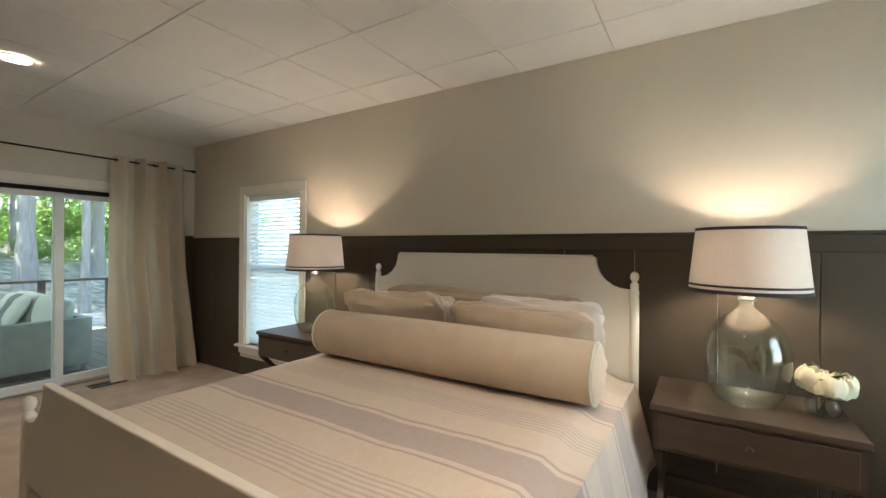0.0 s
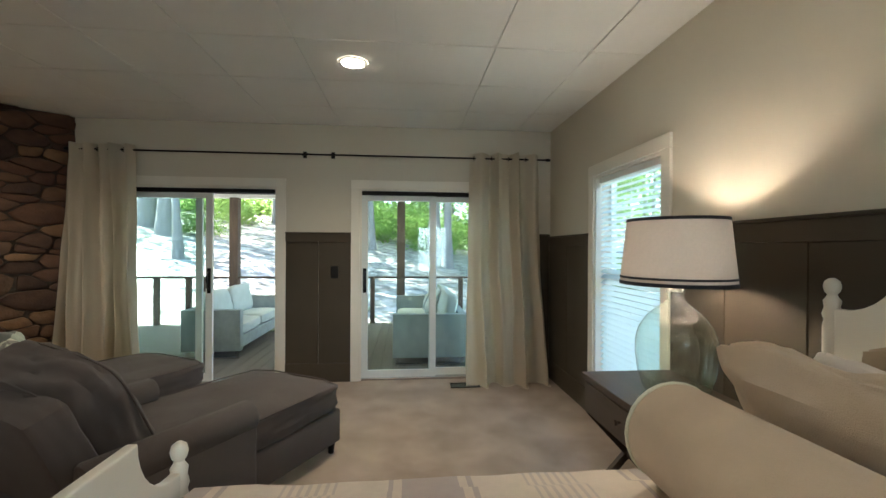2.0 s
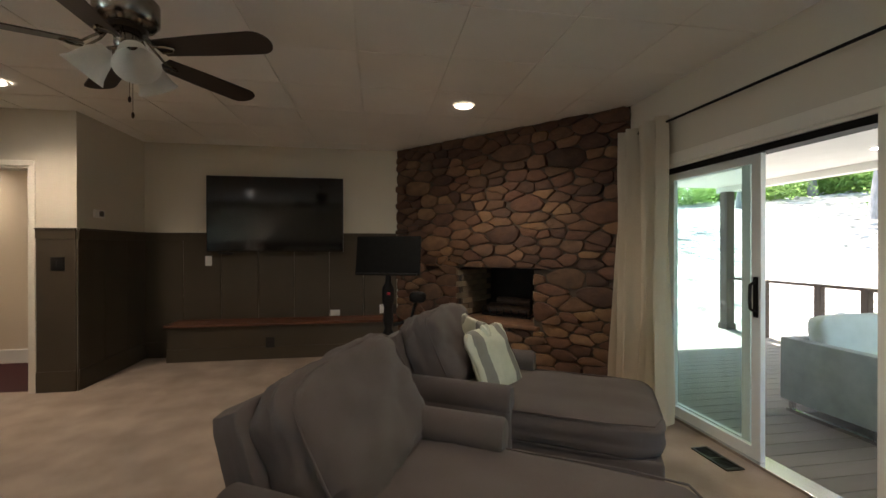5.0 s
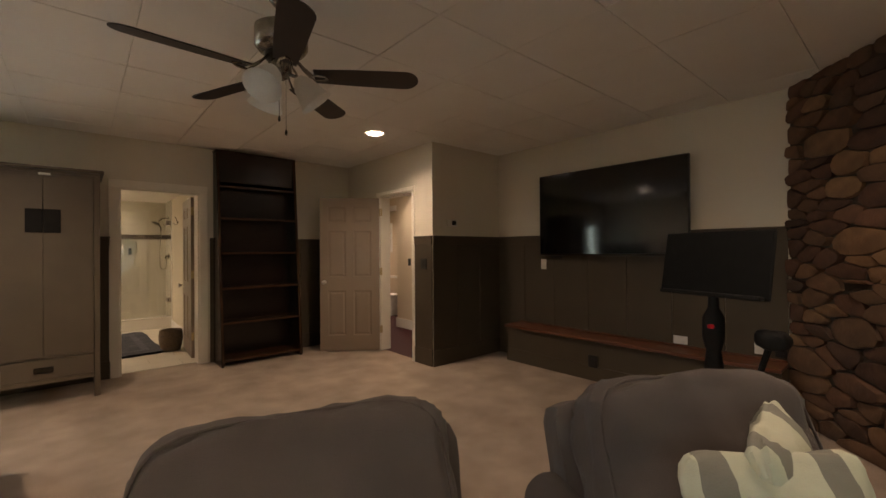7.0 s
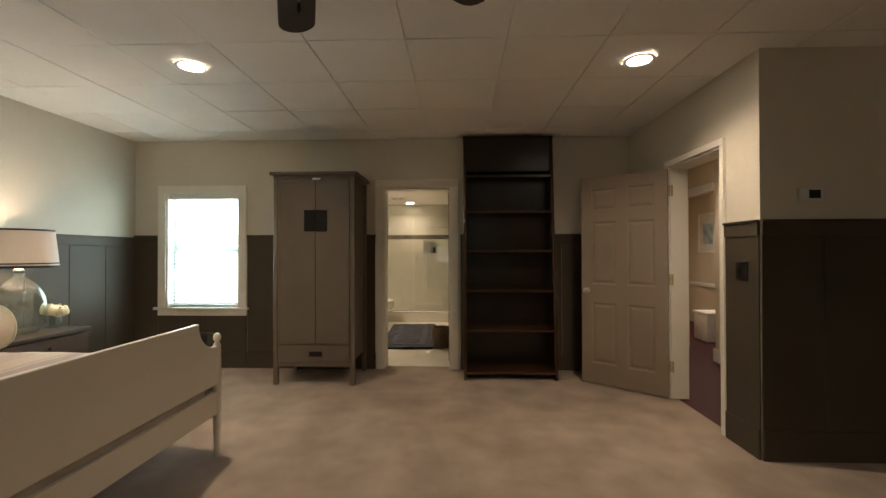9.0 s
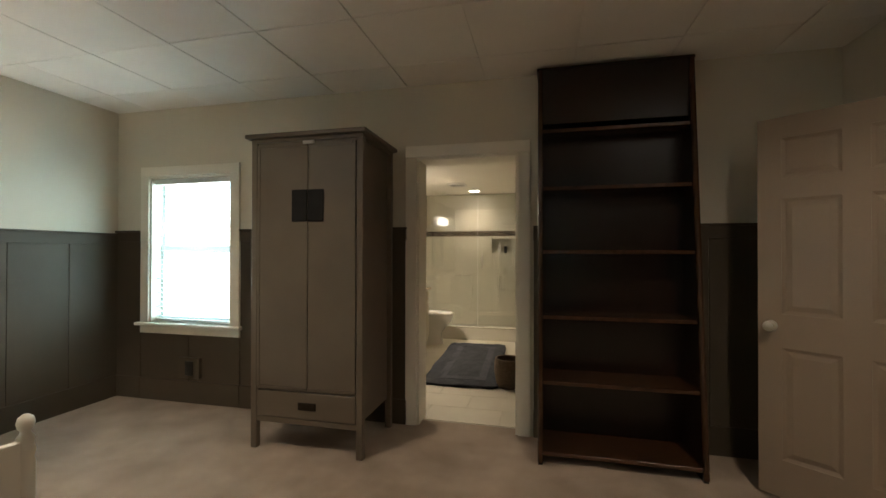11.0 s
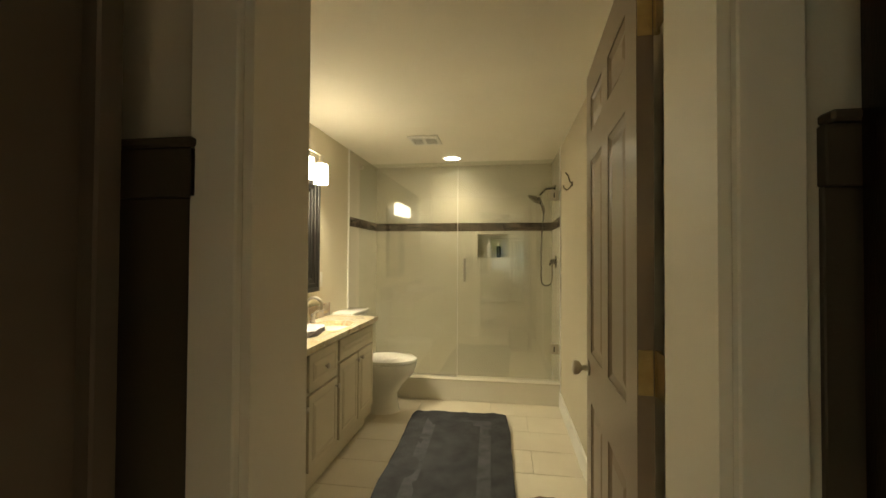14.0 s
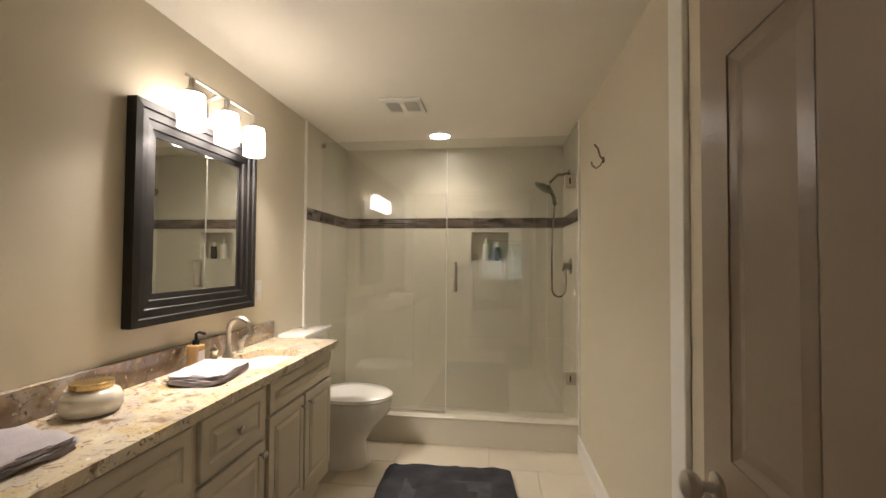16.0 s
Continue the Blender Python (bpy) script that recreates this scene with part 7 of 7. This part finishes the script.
shower()
hk = thing("robe_hook", Matrix.Translation((BW, -2.48, 1.85)), "nickel double robe hook on the wall", "hook")
part("hook_base", move(lathe([(0.018, 0.0), (0.016, 0.006)], 16), Matrix.Rotation(radians(90), 4, "Y")), M["dark_nickel"], hk, smooth=True)
part("upper_prong", tube([(0.004, 0, 0), (0.02, 0, 0.02), (0.03, 0, 0.06), (0.05, 0, 0.085)], 0.005, 8), M["dark_nickel"], hk, smooth=True)
part("lower_prong", tube([(0.004, 0, 0), (0.02, 0, -0.03), (0.04, 0, -0.045), (0.06, 0, -0.03), (0.065, 0, -0.01)], 0.005, 8), M["dark_nickel"], hk, smooth=True)

bv = thing("exhaust_vent", Matrix.Translation((-2.47, -2.73, BCEIL)), "white square ceiling exhaust grille", "ceiling vent")
part("grille_plate", bx(-0.125, -0.125, -0.014, 0.125, 0.125, -0.001, bevel=0.004), M["white"], bv)
# Dark sheet on the plate paints the shade behind the fins.
part("recess", bx(-0.10, -0.075, -0.0155, 0.10, 0.075, -0.0145), M["bronze"], bv)
fm = mesh_of("fin", bx(-0.003, -0.075, -0.020, 0.003, 0.075, -0.0155), M["white"])
for k in range(15):
    piece("fin", fm, bv, Matrix.Translation((-0.098 + k * 0.014, 0, 0)))
part("cross_bar", bx(-0.012, -0.08, -0.021, 0.012, 0.08, -0.0155), M["white"], bv)

rg = thing("bath_rug", Matrix.Translation((-2.80, -1.87, 0.003)) @ Matrix.Rotation(radians(2), 4, "Z"), "dark charcoal bath rug with a paler patterned border", "rug")
part("rug_base", cushion(0.76, 1.86, 0.030, 20, 30, 0.008, 2, at=(0, 0, 0.013)), M["rug"], rg, smooth=True)
for nm, w, h, z in (("border_band", 0.50, 1.52, 0.027), ("inner_field", 0.34, 1.30, 0.0285)):
    part(nm, bx(-w / 2, -h / 2, z, w / 2, h / 2, z + 0.0035, bevel=0.001), M["rug_light"] if nm == "border_band" else M["rug"], rg)


def basket():
    ob = thing("waste_basket", Matrix.Translation((-3.31, -1.08, 0.003)), "round brown woven waste basket with handle slots", "basket")
    rows = 15
    for k in range(rows):
        z = 0.012 + k * 0.0185
        r = 0.105 + 0.022 * math.sin(math.pi * k / rows * 0.9) + 0.008 * k / rows
        pts = [(r * math.cos(a * math.pi / 14) + 0.004 * math.sin(a * 3 + k * math.pi), r * math.sin(a * math.pi / 14) + 0.004 * math.cos(a * 3 + k * math.pi), z) for a in range(29)]
        part("weave", tube(pts, 0.0105, 6), M["wicker"], ob, smooth=True)
    part("basket_base", lathe([(0.005, 0.0), (0.105, 0.0), (0.105, 0.012), (0.005, 0.012)], 24), M["wicker"], ob)
    return ob


basket()


# ---- porch ----
DZ, DY1 = -0.05, 10.75
pd = thing("porch_deck", Matrix.Identity(4), "weathered grey-brown board porch deck", "deck", kind="structure")
part("joists", bx(-7.5, 7.18, DZ - 0.25, 1.6, DY1 - 0.03, DZ - 0.03), M["post"], pd)
me = mesh_of("board", bx(0.002, 0, -0.028, 0.138, DY1 - 7.17, 0, bevel=0.003), M["deck"])
for k in range(65):
    piece("board", me, pd, Matrix.Translation((-7.5 + k * 0.14, 7.17, DZ)))
# West of about x = -2.6 the ceiling is added, keeping sun out.
tagged(part("porch_ceiling", bx(-7.5, 7.17, 2.36, 1.6, DY1 + 0.35, 2.46), M["porch_ceiling"]), "grey painted porch ceiling, its west part added to shade the door", "ceiling", kind="structure")
# The one at x = -4.6 is unseen, set in the added part.
for x, y in ((-1.35, 9.9), (-4.6, 9.9)):
    downlight(x, y, 2.36, 5.0, "round recessed porch downlight, lit")
tagged(part("porch_beam", bx(-7.5, DY1 - 0.13, 2.27, 1.6, DY1 + 0.03, 2.36), M["porch_ceiling"]), "pale painted porch beam", "beam", kind="structure")
for x, y in ((-1.42, DY1 - 0.10), (-4.45, DY1 - 0.10), (-7.3, DY1 - 0.10), (1.4, DY1 - 0.10)):
    ob = thing("porch_post", Matrix.Translation((x, y, DZ)), "square dark timber porch post", "post", "porch posts")
    part("shaft", bx(-0.075, -0.075, 0, 0.075, 0.075, 2.32, bevel=0.006), M["post"], ob)
    part("base_block", bx(-0.092, -0.092, 0, 0.092, 0.092, 0.10, bevel=0.006), M["post"], ob)
rl = thing("porch_railing", Matrix.Identity(4), "dark porch railing with slim posts and steel cables", "railing")
part("top_rail", bx(-7.4, DY1 - 0.16, 0.795, 1.5, DY1 - 0.05, 0.83, bevel=0.004), M["post"], rl)
for x in (-6.6, -5.8, -5.25, -4.98, -2.95, -1.95, -0.28, 0.6):
    part("railing_post", bx(x - 0.04, DY1 - 0.145, DZ, x + 0.04, DY1 - 0.065, 0.795), M["post"], rl)
for k in range(7):
    part("cable", tube([(-7.4, DY1 - 0.105, 0.06 + k * 0.105), (1.5, DY1 - 0.105, 0.06 + k * 0.105)], 0.0035, 5), M["steel"], rl)


def porch_sofa(m, length, depth, label, pillows):
    """Boxy outdoor loveseat: x along the seat, y to the front, origin at the back's middle."""
    ob = thing("porch_sofa", m, label, "outdoor sofa", "porch sofas")
    g, c = M["wicker_grey"], M["outdoor_cushion"]
    h = 0.62
    part("back_panel", bx(-length / 2 + 0.10, 0, 0.10, length / 2 - 0.10, 0.10, h, bevel=0.012, seg=2), g, ob, smooth=True)
    for s in (-1, 1):
        part("arm", bx(s * length / 2 - (0.10 if s > 0 else 0), 0, 0.10, s * length / 2 + (0.10 if s < 0 else 0), depth, h, bevel=0.012, seg=2), g, ob, smooth=True)
        part("skid", bx(s * (length / 2 - 0.05) - 0.02, 0.03, 0.0, s * (length / 2 - 0.05) + 0.02, depth - 0.03, 0.025), M["steel"], ob)
        for y in (0.05, depth - 0.07):
            part("leg", bx(s * (length / 2 - 0.05) - 0.018, y, 0.02, s * (length / 2 - 0.05) + 0.018, y + 0.03, 0.105), M["steel"], ob)
    part("seat_base", bx(-length / 2 + 0.10, 0.10, 0.12, length / 2 - 0.10, depth - 0.02, 0.28, bevel=0.01), g, ob)
    n = 2
    w = (length - 0.22) / n
    for k in range(n):
        x = -length / 2 + 0.11 + w * (k + 0.5)
        part("seat_cushion", cushion(w - 0.01, depth - 0.13, 0.15, 8, 8, 0.004, k, at=(x, 0.11 + (depth - 0.13) / 2, 0.355)), c, ob, smooth=True)
        part("back_cushion", cushion(w - 0.02, 0.17, 0.42, 8, 5, 0.006, k + 3), c, ob, smooth=True, at=Matrix.Translation((x, 0.20, 0.62)) @ Matrix.Rotation(radians(12), 4, "X"))
    return ob


porch_sofa(Matrix.Translation((-4.12, 9.05, DZ)) @ Matrix.Rotation(radians(-90), 4, "Z"), 1.80, 0.72, "grey woven outdoor loveseat with pale cushions", 0)
porch_sofa(Matrix.Translation((-0.58, 8.72, DZ)) @ Matrix.Rotation(radians(90), 4, "Z"), 2.08, 0.90, "grey woven outdoor loveseat seen from its end", 1)
for k, (y, mt) in enumerate(((9.20, M["outdoor_dark"]), (9.45, M["outdoor_cushion"]), (8.95, M["outdoor_cushion"]))):
    tagged(part("outdoor_pillow", cushion(0.42, 0.42, 0.14, 8, 3, 0.006, k, 0.8), mt, smooth=True, at=Matrix.Translation((-0.93, y, 0.62 + DZ)) @ Matrix.Rotation(radians(-62), 4, "Y") @ Matrix.Rotation(radians(90), 4, "Z")), "square outdoor pillow leaning on the loveseat back" if mt is M["outdoor_cushion"] else "dark striped outdoor pillow on the loveseat", "pillow", "porch pillows")
tb = thing("coffee_table", Matrix.Translation((-2.25, 8.85, DZ)), "low outdoor table with pale top and black loop legs", "coffee table")
part("tabletop", bx(-0.36, -0.62, 0.435, 0.36, 0.62, 0.475, bevel=0.006), M["table_top"], tb)
for y in (-0.48, 0.48):
    lg = bmesh.new()
    box(lg, -0.30, y - 0.025, 0.0, 0.30, y + 0.025, 0.03)
    box(lg, -0.30, y - 0.025, 0.03, -0.265, y + 0.025, 0.435)
    box(lg, 0.265, y - 0.025, 0.03, 0.30, y + 0.025, 0.435)
    part("loop_leg", lg, M["black"], tb, "black square metal loop")


# ---- outdoors ----
def height(x, y):
    d = (-(x + 1.0) * 0.80 + (y - 12.5) * 0.60)
    up = 0.24 * max(0.0, d) * (1 / (1 + max(0, d) / 60))
    gentle = 0.03 * max(0, y - 13)
    return -0.75 + up + gentle + 0.25 * noise.noise(Vector((x * 0.18, y * 0.18, 3))) + 0.07 * noise.noise(Vector((x * 0.7, y * 0.7, 8)))


def ground():
    bm = bmesh.new()
    xs = [-400, -200, -110] + [-70 + 2.0 * i for i in range(61)] + [80, 160, 400]
    ys = [-400, -150, -60, -30, -15, -5, 4] + [8 + 1.8 * i for i in range(40)] + [100, 160, 400]
    g = []
    for y in ys:
        row = []
        for x in xs:
            z = height(x, y)
            if y < 10.9 and -12 < x < 8:
                z = min(z, -0.75)
            if y < 6:
                z = -0.8
            row.append(bm.verts.new((x, y, z)))
        g.append(row)
    for p, q in zip(g, g[1:]):
        for k in range(len(xs) - 1):
            bm.faces.new((p[k], p[k + 1], q[k + 1], q[k]))
    return tagged(part("ground", bm, M["ground"], smooth=True), "sloping forest floor of brown leaf litter, sun dapple in its colour", "ground", kind="structure")


ground()


def crown_mesh(seed, r, hgt, count):
    """Leaves in many small sprays at uneven heights."""
    rng = random.Random(seed)
    vs, fs = [], []
    sprays = []
    for _ in range(count // 26):
        a, rr = rng.uniform(0, 2 * math.pi), r * math.sqrt(rng.random())
        sprays.append((rr * math.cos(a), rr * math.sin(a), rng.uniform(0, hgt), rng.uniform(0.35, 0.9)))
    for sx, sy, sz, sr in sprays:
        for _ in range(26):
            p = Vector((sx + rng.gauss(0, sr), sy + rng.gauss(0, sr), sz + rng.gauss(0, sr * 0.35)))
            u = Vector((rng.gauss(0, 1), rng.gauss(0, 1), rng.gauss(0, 0.45))).normalized()
            w = u.orthogonal().normalized() * rng.uniform(0.05, 0.10)
            u *= rng.uniform(0.10, 0.19)
            k = len(vs)
            vs += [p - u, p + w, p + u, p - w]
            fs.append((k, k + 1, k + 2, k + 3))
    me = bpy.data.meshes.new("crown")
    me.from_pydata([tuple(v) for v in vs], [], fs)
    me.materials.append(M["foliage"])
    return me


def woods():
    rng = random.Random(21)
    crowns = [crown_mesh(s, 3.4, 7.5, 2300) for s in (1, 2, 3)]
    low = [crown_mesh(s + 10, 1.6, 1.6, 1300) for s in (1, 2)]

    def trunk_mesh(seed, r, h):
        rr = random.Random(seed)
        pts = []
        for k in range(9):
            f = k / 8
            pts.append((0.25 * noise.noise(Vector((f * 2, seed, 0))) * f * 3, 0.25 * noise.noise(Vector((f * 2, seed, 7))) * f * 3, h * f - 0.3))
        bm = tube(pts, r, 12, taper=r * 0.35)
        for v in bm.verts:
            if v.co.z < 0.6:
                s = 1 + 0.7 * max(0, 0.6 - v.co.z)
                v.co.x *= s
                v.co.y *= s
        for k in range(7):
            z = h * rr.uniform(0.4, 0.95)
            a = rr.uniform(0, 6.28)
            l = rr.uniform(1.2, 2.8)
            tube([(0, 0, z), (l * 0.5 * math.cos(a), l * 0.5 * math.sin(a), z + l * 0.3), (l * math.cos(a), l * math.sin(a), z + l * 0.45)], r * 0.28, 6, bm, taper=0.012)
        return mesh_of("trunk", bm, M["bark"], True)

    trunks = [trunk_mesh(1, 0.17, 15), trunk_mesh(2, 0.24, 17), trunk_mesh(3, 0.12, 13), trunk_mesh(4, 0.20, 16), trunk_mesh(5, 0.32, 18)]
    spots = [(22.0, 3.0, 1), (19.0, 9.5, 2), (27.0, 6.0, 3), (24.0, 12.0, 1), (29.0, -1.5, 2), (-6.6, 25.0, 1), (-4.2, 26.0, 4), (-3.0, 23.5, 0), (1.6, 19.6, 1), (3.6, 18.4, 1), (0.2, 25.0, 4), (-5.4, 21.5, 3), (6.2, 20.0, 3), (-12.0, 21.0, 4), (0.6, 22.0, 3), (-10.5, 19.5, 1), (2.4, 17.5, 2), (-14.0, 25.0, 3), (-8.2, 16.0, 2), (4.8, 24.0, 1)]
    while len(spots) < 112:
        x, y = rng.uniform(-52, 26), rng.uniform(16, 70)
        if (x < -1 or y > 27) and all((x - p[0]) ** 2 + (y - p[1]) ** 2 > 6.5 for p in spots):
            spots.append((x, y, rng.randrange(4)))
    for k, (x, y, t) in enumerate(spots):
        ob = thing("tree", Matrix.Translation((x, y, height(x, y))) @ Matrix.Rotation(rng.uniform(0, 6.28), 4, "Z"), "tall slim woodland tree with light green leaves", "tree", "woodland trees")
        piece("trunk", trunks[t], ob, Matrix.Rotation(radians(rng.uniform(-3, 3)), 4, "X"))
        piece("crown", crowns[k % 3], ob, Matrix.Translation((0, 0, rng.uniform(5.0, 8.5))) @ Matrix.Rotation(rng.uniform(0, 6), 4, "Z"))
        if y > 26:
            piece("crown", crowns[(k + 1) % 3], ob, Matrix.Translation((rng.uniform(-2, 2), 0, rng.uniform(0.8, 3))) @ Matrix.Rotation(rng.uniform(0, 6), 4, "Z"))
    for k in range(70):
        x, y = rng.uniform(-30, 12), rng.uniform(19, 44)
        ob = thing("shrub", Matrix.Translation((x, y, height(x, y) + 0.1)), "low green understorey shrub on the leaf litter", "shrub", "understorey shrubs")
        piece("crown", low[k % 2], ob, Matrix.Rotation(rng.uniform(0, 6), 4, "Z") @ Matrix.Scale(rng.uniform(0.35, 0.6) + 0.035 * max(0, y - 22), 4))
        part("stem", tube([(0, 0, -0.2), (0.05, 0.02, 0.4)], 0.015, 5), M["bark"], ob)


woods()

# ---- the rest of the house shell: unseen slabs and walls added against stray daylight ----
tagged(part("roof.001", bx(-9.6, -4.2, 2.82, -1.5, -0.35, 3.0), M["brick_out"]), "unseen flat brown roof slab keeping daylight off the bathroom", "roof", kind="structure")
tagged(part("wall_outer_east", bx(-1.62, -3.95, -0.8, -1.55, -0.15, 2.82), M["brick_out"]), "unseen tan outer wall keeping daylight out", "wall", kind="structure")
tagged(part("roof", bx(-9.6, -0.35, 2.82, 1.0, 7.6, 3.0), M["brick_out"]), "unseen flat brown roof slab keeping daylight off the rooms", "roof", kind="structure")
tagged(part("wall_outer_south", bx(-9.3, -4.1, -0.8, -1.55, -3.95, 2.82), M["brick_out"]), "unseen tan outer wall keeping daylight out", "wall", kind="structure")
tagged(part("wall_outer_west", bx(-9.4, -3.95, -0.8, -9.25, 7.17, 2.82), M["brick_out"]), "unseen tan outer wall keeping daylight out", "wall", kind="structure")
tagged(part("wall_outer_west.001", bx(-9.25, 7.02, -0.8, -4.8, 7.17, 2.82), M["brick_out"]), "unseen tan outer wall keeping daylight out", "wall", kind="structure")

fireplace()
